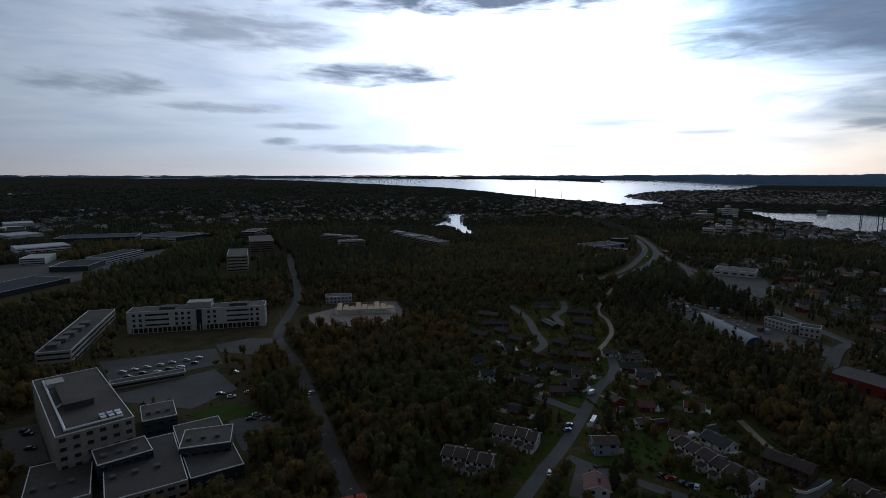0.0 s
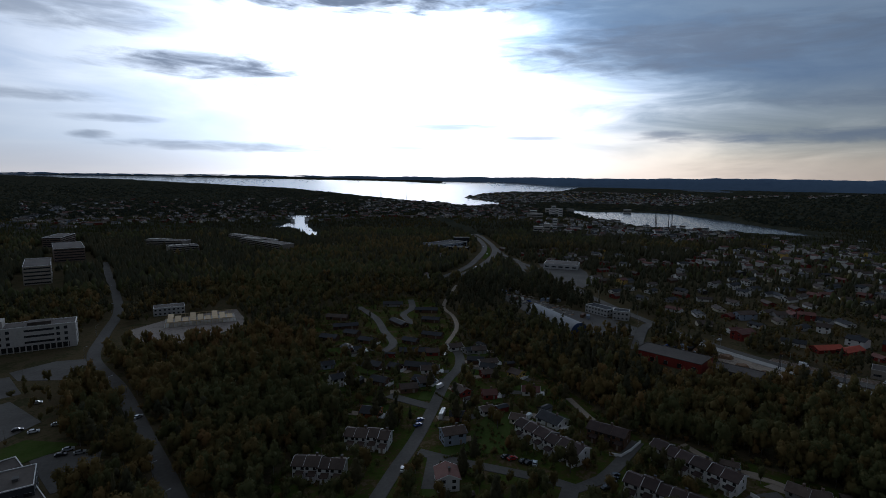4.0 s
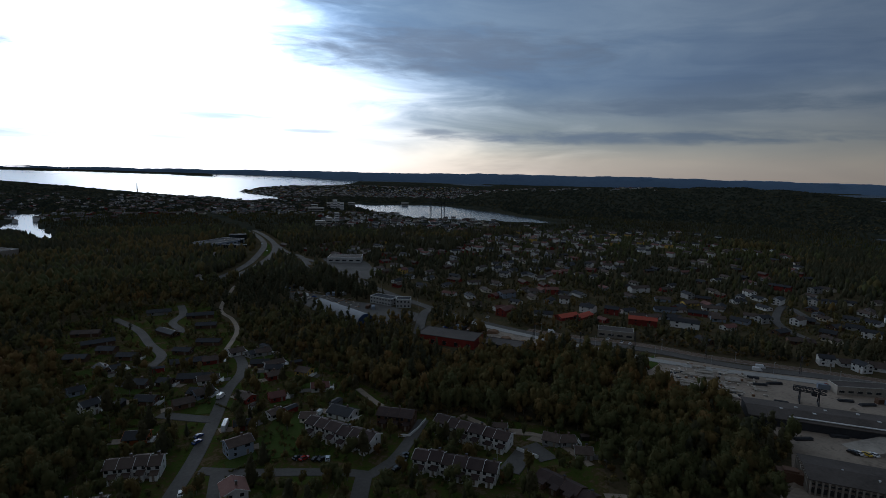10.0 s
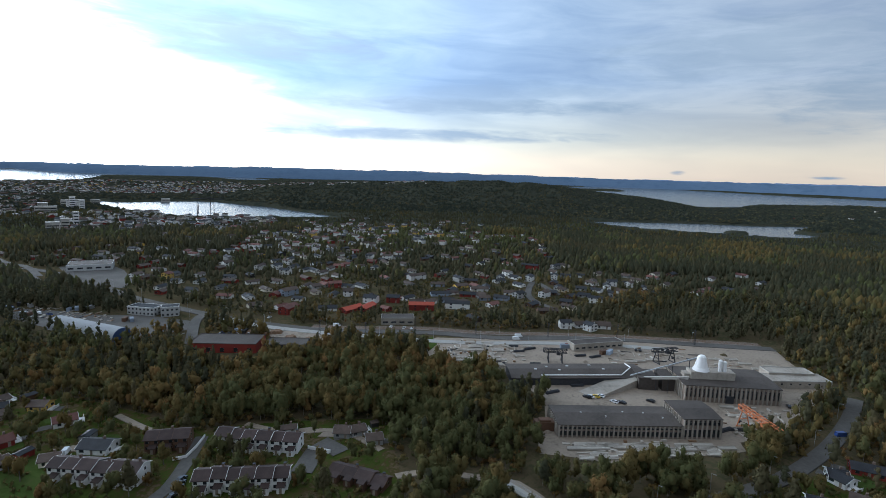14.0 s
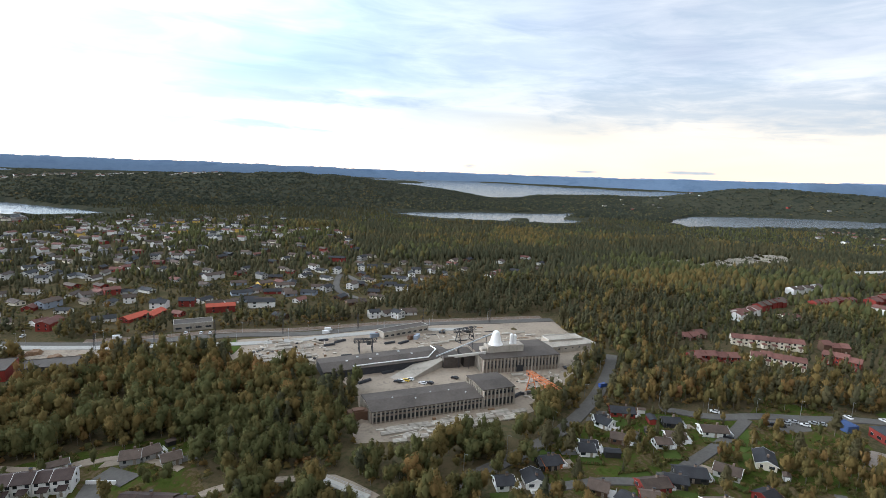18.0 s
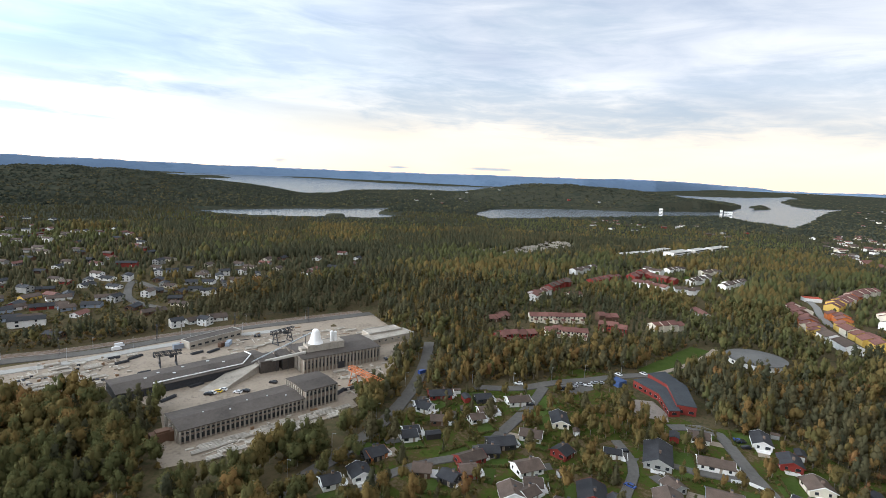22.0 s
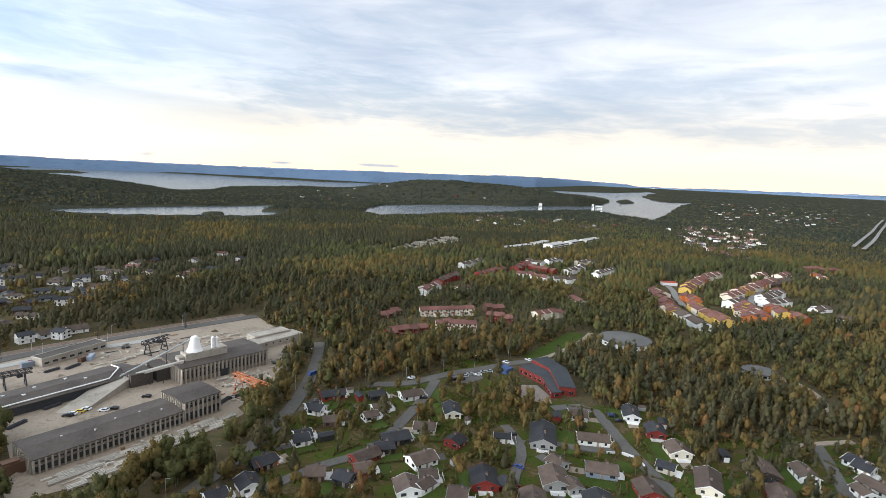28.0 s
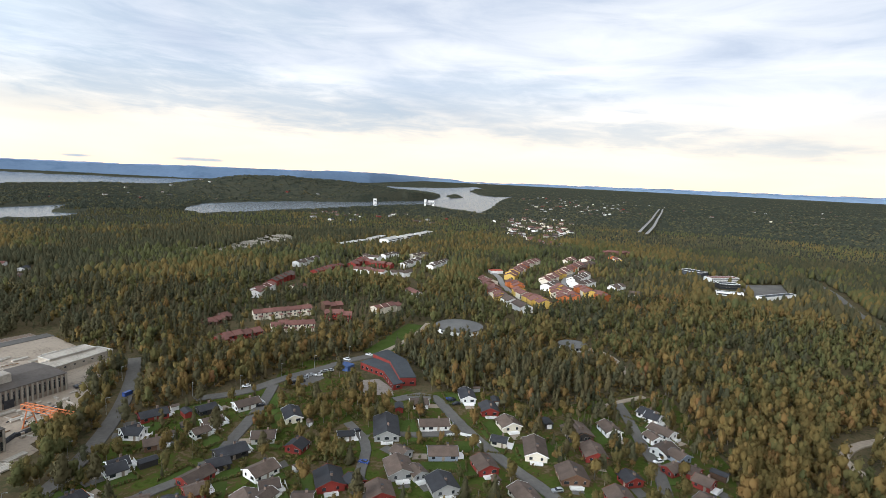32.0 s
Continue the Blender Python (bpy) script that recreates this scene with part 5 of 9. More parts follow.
def outbuildings():
    """Garages and garden sheds where the plots have room for them."""
    r = random.Random(23)
    for x, y, turn, length, width in PLOTS:
        for _ in range(8):
            u, v, ang = r.choice((-1, 1)) * (length / 2 + r.uniform(3.5, 6)), r.uniform(-width, width), turn + r.choice((0, 90))
            p = pose(x, y, 0, 0, 0, turn) @ Vector((u, v, 0))
            i, j = int((p.x - GX0) / CELL), int((p.y - GY0) / CELL)
            if ROOM[i - 1:i + 2, j - 1:j + 2].min() > 0 and r.random() < 0.8:
                big, wall = r.random() < 0.45, r.choice("wrngb")
                ln, wd, ht = (6.0, 3.6, 2.4) if big else (3.2, 2.4, 2.0)
                root = thing("garage" if big else "garden_shed", p.x, p.y, ang, "small %s wooden %s beside a house" % (WALLS[wall][0], "garage" if big else "garden shed"), "garage" if big else "shed", "outbuildings")
                part("wall", shared(("shed_wall", big, wall), lambda b: prism(b, [(-wd / 2, -0.5), (wd / 2, -0.5), (wd / 2, ht), (0, ht + wd * 0.16), (-wd / 2, ht)], -ln / 2, ln / 2), WALLS[wall][1]), None, root)
                part("roof", shared(("shed_roof", big), lambda b: prism(b, [(-wd / 2 - 0.3, ht - 0.1), (0, ht + wd * 0.16 + 0.02), (wd / 2 + 0.3, ht - 0.1), (wd / 2 + 0.3, ht + 0.06), (0, ht + wd * 0.16 + 0.18), (-wd / 2 - 0.3, ht + 0.06)], -ln / 2 - 0.3, ln / 2 + 0.3), ROOFS["b" if big else "g"][1]), None, root)
                part("door", shared(("shed_door", big), lambda b: box(b, ln / 2 - 0.02, -wd * 0.3, 0, ln / 2 + 0.05, wd * 0.3, ht * 0.85), M["white"]), None, root)
                open_box(p.x, p.y, ang, ln, wd, 1.0, 0, 4)
                break


outbuildings()


def scattered(poly, count, apart, codes, group, seed, base=0.0, size=(9, 14)):
    """Houses spread over a district at least so far apart, square to its streets."""
    r = random.Random(seed)
    xs, ys = [p[0] for p in poly], [p[1] for p in poly]
    put = []
    for _ in range(count * 30):
        x, y = r.uniform(min(xs), max(xs)), r.uniform(min(ys), max(ys))
        if len(put) >= count:
            break
        if not inside(np.array([x]), np.array([y]), poly)[0] or any(math.dist((x, y), q) < apart for q in put) or wooded(np.array([x]), np.array([y]))[0] == 0:
            continue
        put.append((x, y))
        house(x, y, base + r.choice((0, 90)) + r.uniform(-8, 8), r.uniform(*size), r.uniform(7.5, 9.5), r.choice(codes), group, 1.0)


def wooded(x, y):
    """How closely trees stand: 0 (open) to 1 (wood)."""
    i = np.clip(((x - GX0) / CELL).astype(int), 0, GRID.shape[0] - 1)
    j = np.clip(((y - GY0) / CELL).astype(int), 0, GRID.shape[1] - 1)
    return GRID[i, j]


# the hillside town: the houses that stand out, then the rest of the district
houses([
    (350.5, 334.3, -6, 15.7, 10.0, "kg2"), (305.5, 291.6, 11, 15.3, 10.0, "rr2"), (384.9, 334.0, -19, 9.1, 10.0, "gg1"),
    (377.4, 289.8, -54, 8.5, 10.0, "wg2"), (368.5, 258.6, -78, 11.3, 10.0, "wb2"), (327.6, 271.4, -49, 14.2, 9.0, "wb1"),
    (336.7, 255.3, -8, 18.9, 10.0, "ro1"), (348.3, 248.6, 6, 17.8, 9.0, "ro1"), (379.9, 243.3, -68, 10.9, 9.0, "rb2"),
    (370.6, 210.5, -60, 23.0, 9.0, "ro2"), (391.2, 188.1, -69, 22.9, 9.0, "wb2"), (385.3, 224.3, -49, 11.9, 9.0, "yg1"),
    (476.6, 277.4, -23, 21.4, 9.0, "wg2"), (397.0, 320.2, -43, 11.3, 9.0, "rr2"), (547.3, 414.6, 10, 13.4, 8.0, "kb1"),
    (352.4, 233.0, -95, 7.7, 7.0, "rr1"),
], "hillside houses")
houses([
    (424.9, 222.1, -52, 17.0, 9.0, "kb1"), (436.5, 199.7, -68, 14.6, 9.0, "rb1"), (432.5, 182.0, -55, 9.9, 9.0, "kg1"),
    (441.5, 168.7, -89, 13.0, 9.0, "kb1"), (466.7, 221.5, -31, 13.7, 9.0, "yg1"), (464.1, 200.4, -59, 16.7, 9.0, "wg1"),
    (435.2, 215.3, -41, 10.6, 8.0, "wg1"), (405.6, 205.7, -68, 13.7, 9.0, "kb1"), (406.1, 193.3, -68, 13.7, 9.0, "rg1"),
    (383.6, 96.1, -59, 8.8, 9.0, "wb2"), (387.4, 78.7, -120, 8.5, 9.0, "wb2"), (392.9, 87.5, -49, 9.7, 9.0, "wg1"),
    (400.2, 72.6, -70, 10.9, 11.0, "wg1"), (419.4, 120.4, -55, 16.1, 9.0, "ng1"), (460.3, 243.6, -55, 13.0, 9.0, "kg1"),
    (611.3, 199.2, -88, 32.6, 8.0, "rb2"), (337.9, 480.9, 10, 7.9, 9.0, "yr2"),
], "hillside houses")
scattered(HILLSIDE, 190, 18, ("wg1", "wb1", "gb2", "eg1", "wg2", "gg1", "rg1", "wb1", "nb1", "eg1", "wr1", "wb1", "wg1", "nb1", "bb1", "gr1"), "hillside houses", 3, -20)
scattered([(464.4, 267.4), (561.0, 178.5), (608.4, 126.4), (567.5, 56.6), (492.6, 51.2), (437.0, 138.9), (390.5, 215.8)], 26, 15, ("wb1", "wg1", "kb1", "wb2", "rb1", "gb1", "wg1", "nb1"), "hillside houses", 31, 10)
scattered([(472.9, 511.0), (597.7, 518.2), (601.2, 382.1), (479.9, 305.8), (444.5, 328.6), (378.5, 256.3), (328.2, 310.6), (317.3, 346.4)], 26, 17, ("wb1", "wg1", "wb2", "rr1", "gb1", "wg2", "yg1", "nb1"), "hillside houses", 32, 10)
scattered([(766.5, 741.7), (864.7, 671.4), (992.4, 571.5), (993.2, 401.5), (857.3, 326.2), (757.2, 360.5), (668.9, 438.0), (559.3, 435.6), (530.8, 515.7)], 55, 23, ("wg1", "wb2", "wr2", "eg1", "wg2", "yg2"), "hillside houses", 4)
scattered([(521.7, 785.7), (717.9, 875.6), (1004.2, 710.2), (1110.2, 481.6), (873.2, 376.1), (708.0, 488.5), (446.8, 489.3), (427.0, 539.3), (511.7, 675.8)], 80, 21, ("wg1", "wb2", "wr2", "eg1", "wg2", "rg1"), "hillside houses", 5)
scattered([(903.8, -990.0), (1090.2, -1405.9), (851.7, -1222.2), (551.2, -779.5), (521.4, -678.9), (677.9, -776.3)], 40, 22, ("wg1", "wb1", "wr1", "eg1", "wg2"), "houses towards the fjord", 6)
scattered([(297.9, 774.5), (477.8, 698.2), (470.8, 541.5), (318.0, 358.8), (287.6, 388.3), (286.0, 520.0), (276.8, 650.0)], 42, 19, ("wg1", "wb1", "gb1", "yg1", "wr1", "ng1", "wb2", "rg1"), "houses beside the through road", 35, 15)
scattered([(67.3, 820.2), (220.9, 918.8), (280.8, 750.8), (239.0, 565.5), (181.5, 517.3), (113.7, 574.7), (66.6, 667.1)], 4, 40, ("nb1", "wg1"), "houses in the wood", 8)

# ---- large buildings ----
M["red_board"] = WALLS["r"][1]
M["pale_render"] = material("pale_render", [(0.35, 0.335, 0.31), (0.43, 0.415, 0.39), (0.48, 0.465, 0.44)], 0.12, 0.85, 0.01, 8)
M["brown_render"] = material("brown_render", [(0.14, 0.108, 0.085), (0.2, 0.16, 0.13), (0.25, 0.205, 0.165)], 0.25, 0.9, 0.01, 6)
M["crane_orange"] = material("crane_orange", [(0.42, 0.12, 0.04), (0.52, 0.18, 0.07)], 0.3, 0.6, 0, 6)
M["blue_cloth"] = material("blue_cloth", [(0.03, 0.06, 0.15), (0.045, 0.085, 0.2)], 0.1, 0.6, 0, 6)
M["pale_sheet"] = material("pale_sheet_metal", [(0.42, 0.42, 0.42), (0.54, 0.54, 0.53)], 0.08, 0.9, 0, 9, spec=0.1)
M["timber"] = material("new_timber", [(0.42, 0.3, 0.16), (0.55, 0.42, 0.25)], 0.3, 0.8, 0, 7)
M["pale_concrete"] = material("pale_concrete", [(0.3, 0.265, 0.22), (0.45, 0.41, 0.355)], 0.12, 0.85, 0.01, 9, spread=0.2)
M["tent_cloth"] = material("tent_cloth", [(0.36, 0.37, 0.38), (0.44, 0.45, 0.46)], 0.1, 0.95, 0.05, 8, spec=0.0)
M["grey_felt"] = material("grey_felt", [(0.085, 0.082, 0.078), (0.13, 0.125, 0.118)], 0.1, 0.9, 0.01, 10)
M["slate"] = material("slate_sheet", [(0.04, 0.044, 0.05), (0.06, 0.065, 0.07)], 0.1, 0.9, 0.01, 10, spec=0.1)


def outline(bm, pts, z0, z1, mat=0):
    """A block on a polygon."""
    a = [bm.verts.new((x, y, z0)) for x, y in pts]
    b = [bm.verts.new((x, y, z1)) for x, y in pts]
    n = len(pts)
    bm.faces.new(a[::-1]).material_index = mat
    bm.faces.new(b).material_index = mat
    for i in range(n):
        bm.faces.new((a[i], a[(i + 1) % n], b[(i + 1) % n], b[i])).material_index = mat


def flat_roof(root, x0, y0, x1, y1, z, roof, trim, proud=0.35, label=""):
    """Deck and parapet of a flat roof."""
    bm = bmesh.new()
    box(bm, x0 + 0.3, y0 + 0.3, z - 0.2, x1 - 0.3, y1 - 0.3, z + 0.08)
    part("roof", bm, roof, root, label or "dark felt roof")
    for a in ((x0, y0, x1, y0 + 0.3), (x0, y1 - 0.3, x1, y1), (x0, y0 + 0.3, x0 + 0.3, y1 - 0.3), (x1 - 0.3, y0 + 0.3, x1, y1 - 0.3)):
        bm = bmesh.new()
        box(bm, a[0], a[1], z - 0.1, a[2], a[3], z + proud)
        part("parapet", bm, trim, root)


def block(name, x, y, turn, length, width, height, wall, label, category, storeys=0, roof=None, trim=None, pitch=3.2, win=(1.4, 1.3), group="", sides=(0, 1, 2, 3), clear=4, strip=16, z=0.0, band=False, lift=0.9):
    """A flat-roofed building; x and y: its corner, length along turn, width to the left."""
    root = thing(name, x, y, turn, label, category, group, z)
    bm = bmesh.new()
    box(bm, 0, 0, -0.8, length, width, height)
    part("wall", bm, wall, root)
    flat_roof(root, 0, 0, length, width, height, roof or M["roof_felt"], trim or M["white"])
    a = radians(turn)
    cx, cy = x + math.cos(a) * length / 2 - math.sin(a) * width / 2, y + math.sin(a) * length / 2 + math.cos(a) * width / 2
    open_box(cx, cy, turn, length, width, clear, 0.0, strip)
    if storeys:
        st = height / storeys
        for side in sides:
            span = length if side % 2 == 0 else width
            base = (pose(0, 0, 0), pose(length, 0, 0, 0, 0, 90), pose(length, width, 0, 0, 0, 180), pose(0, width, 0, 0, 0, 270))[side]
            n = max(1, int(span / pitch))
            for k in range(storeys):
                if band:
                    part("window", bay_window(span - 1.6, win[1], max(2, int(span / 3))), None, root, m=base @ pose(span / 2, 0, st * k + lift))
                else:
                    for i in range(n):
                        part("window", bay_window(win[0], win[1], 2), None, root, m=base @ pose(span * (i + 0.5) / n, 0, st * k + lift))
    return root


def roof_box(root, x0, y0, x1, y1, z, h, mat, name="roof_unit", label=""):
    bm = bmesh.new()
    box(bm, x0, y0, z, x1, y1, z + h)
    box(bm, x0 - 0.15, y0 - 0.15, z + h, x1 + 0.15, y1 + 0.15, z + h + 0.15)
    return part(name, bm, mat, root, label)


# factory: the long hall with concrete fins
def finned_hall(x, y, turn, length, width, height, pitch, label, rise=1.2, sill=1.2, slot=0.62, strip=16):
    root = thing("factory_hall", x, y, turn, label, "factory", "factory buildings")
    bm = bmesh.new()
    prism(bm, [(0, -0.5), (width, -0.5), (width, height), (width / 2, height + rise), (0, height)], 0, length)
    part("wall", bm, M["brown_render"], root)
    bm = bmesh.new()
    prism(bm, [(-0.5, height), (width / 2, height + rise + 0.05), (width + 0.5, height), (width + 0.5, height + 0.3), (width / 2, height + rise + 0.4), (-0.5, height + 0.3)], -0.4, length + 0.4)
    part("roof", bm, M["roof_felt"], root, "dark grey felt roof")
    n = int(length / pitch)
    step = length / n

    def fin(b):
        box(b, -0.28, -0.55, -0.3, 0.28, 0.02, height - 0.1)
        box(b, -0.34, -0.62, height - 0.35, 0.34, 0.02, height - 0.05)
    me = shared(("fin", height), fin, M["old_concrete"])
    tall = bay_window(step * slot, height * 0.38, 1)
    small = bay_window(step * slot, height * 0.14, 1)
    for base, count, skip in ((pose(0, 0, 0), n, 0), (pose(0, width, 0, 0, 0, 270), int(width / step), 0), (pose(length, 0, 0, 0, 0, 90), int(width / step), 0)):
        for i in range(count + 1):
            part("fin", me, None, root, m=base @ pose(i * step + (0.3 if i == 0 else -0.3 if i == count else 0), 0, 0))
            if i < count:
                part("window", tall, None, root, m=base @ pose((i + 0.5) * step, 0, sill))
                part("window", small, None, root, m=base @ pose((i + 0.5) * step, 0, height * 0.7))
    a = radians(turn)
    open_box(x + math.cos(a) * length / 2 - math.sin(a) * width / 2, y + math.sin(a) * length / 2 + math.cos(a) * width / 2, turn, length, width, 5, 0.0, strip)
    return root


hall = finned_hall(215.9, 54.2, -60.9, 53.5, 19, 5.6, 1.95, "long low factory hall with concrete fins and dark felt roof", 1.0, 0.9)
for px, py in ((12, 9.5), (22, 6), (31, 10.5), (40, 9.8), (47, 5.5)):
    bm = bmesh.new()
    tube(bm, (px, py, 5.8), (px, py, 7.0), 0.25)
    tube(bm, (px, py, 7.0), (px, py, 7.2), 0.4)
    part("roof_vent", bm, M["pale_sheet"], hall)
tower = finned_hall(215.9 + 53.7 * math.cos(radians(-60.9)), 54.2 + 53.7 * math.sin(radians(-60.9)), -60.9, 16.5, 18.5, 9.0, 2.0, "taller end block of the factory hall, concrete fins", 0.5, 0.9)
for i in range(8):
    part("window", bay_window(0.8, 0.8, 1), None, tower, m=pose(1.1 + i * 2.05, -0.01, 7.6))
bm = bmesh.new()
box(bm, 0, 19.9, -0.3, 12, 24, 4.2)
box(bm, 2, 20.2, 4.2, 7, 23.5, 5.0)
annex = part("annex", bm, WALLS["n"][1], hall, "brown lean-to at the hall's end")
annex.matrix_local = pose(-9, -15, 0)

main_hall = finned_hall(286.1, 9.5, -66.5, 46.5, 27, 8.4, 2.05, "large concrete factory hall with vertical fins", 0.8, 2.6, 0.34)
bm = bmesh.new()
box(bm, 20, -0.65, 0, 24, -0.5, 4.0)
part("gate", bm, M["dark_metal"], main_hall, "dark steel gate")
for i, (px, h) in enumerate(((3, 7.0), (-9, 6.4))):
    roof_box(main_hall, px - 10, 12, px, 26, 0, h, M["roof_felt"], "annex", "low concrete annex")

# the low casting hall with its dark roof and white pipe
low_hall = thing("casting_hall", 259.5, 91.2, -58.0, "long low hall with a dark felt roof and a white pipe", "factory", "factory buildings")
bm = bmesh.new()
prism(bm, [(0, -0.5), (18.5, -0.5), (18.5, 4.8), (9, 5.6), (0, 4.0)], 0, 74)
part("wall", bm, M["dark_metal"], low_hall)
bm = bmesh.new()
prism(bm, [(-0.6, 3.95), (9, 5.65), (19, 4.8), (19, 5.1), (9, 5.95), (-0.6, 4.25)], -0.5, 74.5)
part("roof", bm, M["roof_felt"], low_hall, "dark grey felt roof")
bm = bmesh.new()
tube(bm, (16, 1.5, 5.1), (60, 1.5, 5.1), 0.32)
tube(bm, (60, 1.5, 5.1), (68, 9, 6.6), 0.32)
tube(bm, (68, 9, 6.6), (68, 17, 6.0), 0.32)
part("pipe", bm, M["white"], low_hall, "white insulated pipe")
for px, py in ((14, 8), (21, 12), (27, 7), (33, 13), (46, 14), (52, 8)):
    roof_box(low_hall, px, py, px + 1.0, py + 1.0, 5.2, 0.6, M["pale_sheet"], "roof_light")
open_box(293, 64, -58, 78, 22, 5, 0, 14)

# mixing plant: concrete house, white cone hopper, two cement silos, conveyors
plant = thing("mixing_plant", 295.1, 7.5, -66.5, "concrete mixing plant with a white cone hopper and silos", "factory", "factory buildings")
bm = bmesh.new()
box(bm, 0, 0, -0.3, 22, 7, 13.0)
box(bm, -3, 1, -0.3, 0, 6, 11.5)
part("wall", bm, M["old_concrete"], plant)
bm = bmesh.new()
tube(bm, (6, 3.5, 13.0), (6, 3.5, 14.6), 4.2, 3.4, 24)
tube(bm, (6, 3.5, 14.6), (6, 3.5, 20.0), 3.3, 2.0, 24)
tube(bm, (6, 3.5, 20.0), (6, 3.5, 20.8), 2.0, 1.2, 24)
part("hopper", bm, M["white"], plant, "white cone hopper")
for k in (0, 1):
    bm = bmesh.new()
    tube(bm, (15.2 + 2.2 * k, 2.5, 12.9), (15.2 + 2.2 * k, 2.5, 18.6 - 0.6 * k), 1.0, 1.0, 16)
    tube(bm, (15.2 + 2.2 * k, 2.5, 18.6 - 0.6 * k), (15.2 + 2.2 * k, 2.5, 19.2 - 0.6 * k), 1.0, 0.3, 16)
    part("silo", bm, M["white"], plant, "white cement silo")


def conveyor(name, p, q, w, label, legs=3, mat="pale_sheet"):
    p, q = Vector(p), Vector(q)
    root = thing(name, p.x, p.y, math.degrees(math.atan2(q.y - p.y, q.x - p.x)), label, "conveyor", "factory machines")
    run = math.hypot(q.x - p.x, q.y - p.y)
    bm = bmesh.new()
    prism(bm, [(-w, p.z), (w, p.z), (w, p.z + 1.7 * w), (-w, p.z + 1.7 * w)], 0, run)
    for v in bm.verts:
        v.co.z += (q.z - p.z) * v.co.x / run
    part("gallery", bm, M[mat], root)
    for i in range(legs):
        u = (i + 0.6) / (legs + 0.2)
        bm = bmesh.new()
        top = p.z + (q.z - p.z) * u
        for s in (-w, w):
            tube(bm, (run * u, s * 1.6, -0.3), (run * u, s * 0.8, top), 0.14, sides=6)
        box(bm, run * u - 0.1, -w * 1.2, top * 0.5, run * u + 0.1, w * 1.2, top * 0.5 + 0.2)
        part("trestle", bm, M["dark_metal"], root)
    return root


CONVEYOR_A = [(293.8, 36.8)] + [(337.0, 6.4)]
conveyor("conveyor", (*CONVEYOR_A[0], 5.0), (301.0, 4.2, 19.3), 0.36, "long grey belt conveyor rising to the hopper", 4, "metal")
RAMP = [(292.5, 33.0)] + [(304.3, 10.3)]
conveyor("conveyor_bridge", (*RAMP[0], 4.6), (293.5, 8.5, 9.3), 0.8, "concrete conveyor bridge on trestles", 4, "concrete")
bm = bmesh.new()
ramp_line = [(247.8, 65.0)] + [(296.2, 36.4)]
ramp = thing("ramp", *ramp_line[1], math.degrees(math.atan2(ramp_line[0][1] - ramp_line[1][1], ramp_line[0][0] - ramp_line[1][0])), "sloping concrete ramp with gravel on top", "ramp", "factory machines")
prism(bm, [(-5.5, -0.3), (5.5, -0.3), (5.5, 4.5), (-5.5, 4.5)], 0, 34)
for v in bm.verts:
    if v.co.x > 1 and v.co.z > 1:
        v.co.z = 0.3
part("embankment", bm, M["old_concrete"], ramp)


def lattice(bm, p, q, depth, n, r=0.12):
    """A square lattice girder between two points."""
    p, q = Vector(p), Vector(q)
    side = Vector((-(q - p).y, (q - p).x, 0)).normalized() * depth / 2
    up = Vector((0, 0, depth))
    for a in (side, -side):
        for b in (Vector(), up):
            tube(bm, p + a + b, q + a + b, r, sides=5)
        for i in range(n):
            s, e = p.lerp(q, i / n), p.lerp(q, (i + 1) / n)
            tube(bm, s + a, e + a + up, r * 0.7, sides=4)
            tube(bm, s + a, s + a + up, r * 0.7, sides=4)
    for i in range(n + 1):
        s = p.lerp(q, i / n)
        tube(bm, s + side + up, s - side + up, r * 0.7, sides=4)


def gantry(x, y, turn, span, height, mat, label, depth=1.8, r=0.16, reach=3.0):
    root = thing("gantry_crane", x, y, turn, label, "crane", "yard cranes")
    bm = bmesh.new()
    lattice(bm, (-reach, 0, height), (span + reach, 0, height), depth, max(5, int(span / 2)), r)
    part("girder", bm, mat, root)
    for px in (0, span):
        bm = bmesh.new()
        for s in (-3, 3):
            tube(bm, (px, s, 0.3), (px, s * 0.3, height), r * 1.3, r * 1.1, 6)
        tube(bm, (px, -3.4, 0.4), (px, 3.4, 0.4), r * 1.2, sides=6)
        tube(bm, (px, -1.8, height * 0.5), (px, 1.8, height * 0.5), r, sides=6)
        part("leg", bm, mat, root)
    bm = bmesh.new()
    box(bm, span * 0.6, -1.3, height - 1.4, span * 0.6 + 2.2, 1.3, height - 0.1)
    part("cabin", bm, mat, root)
    return root


G = [(269.4, -16.2), (249.6, -29.3)]
gantry(*G[0], math.degrees(math.atan2(G[1][1] - G[0][1], G[1][0] - G[0][0])), 20, 7.5, M["crane_orange"], "orange lattice gantry crane over the yard", 2.0, 0.2)
G = [(306.1, 85.6), (303.7, 78.6), (338.4, 28.2), (333.9, 16.3)]
gantry(*G[0], -68, 8, 6.0, M["dark_metal"], "dark steel gantry crane in the beam yard", 2.0, 0.25)
gantry(*G[2], -48, 11, 7.0, M["dark_metal"], "dark steel gantry crane beside the plant", 2.0, 0.25)

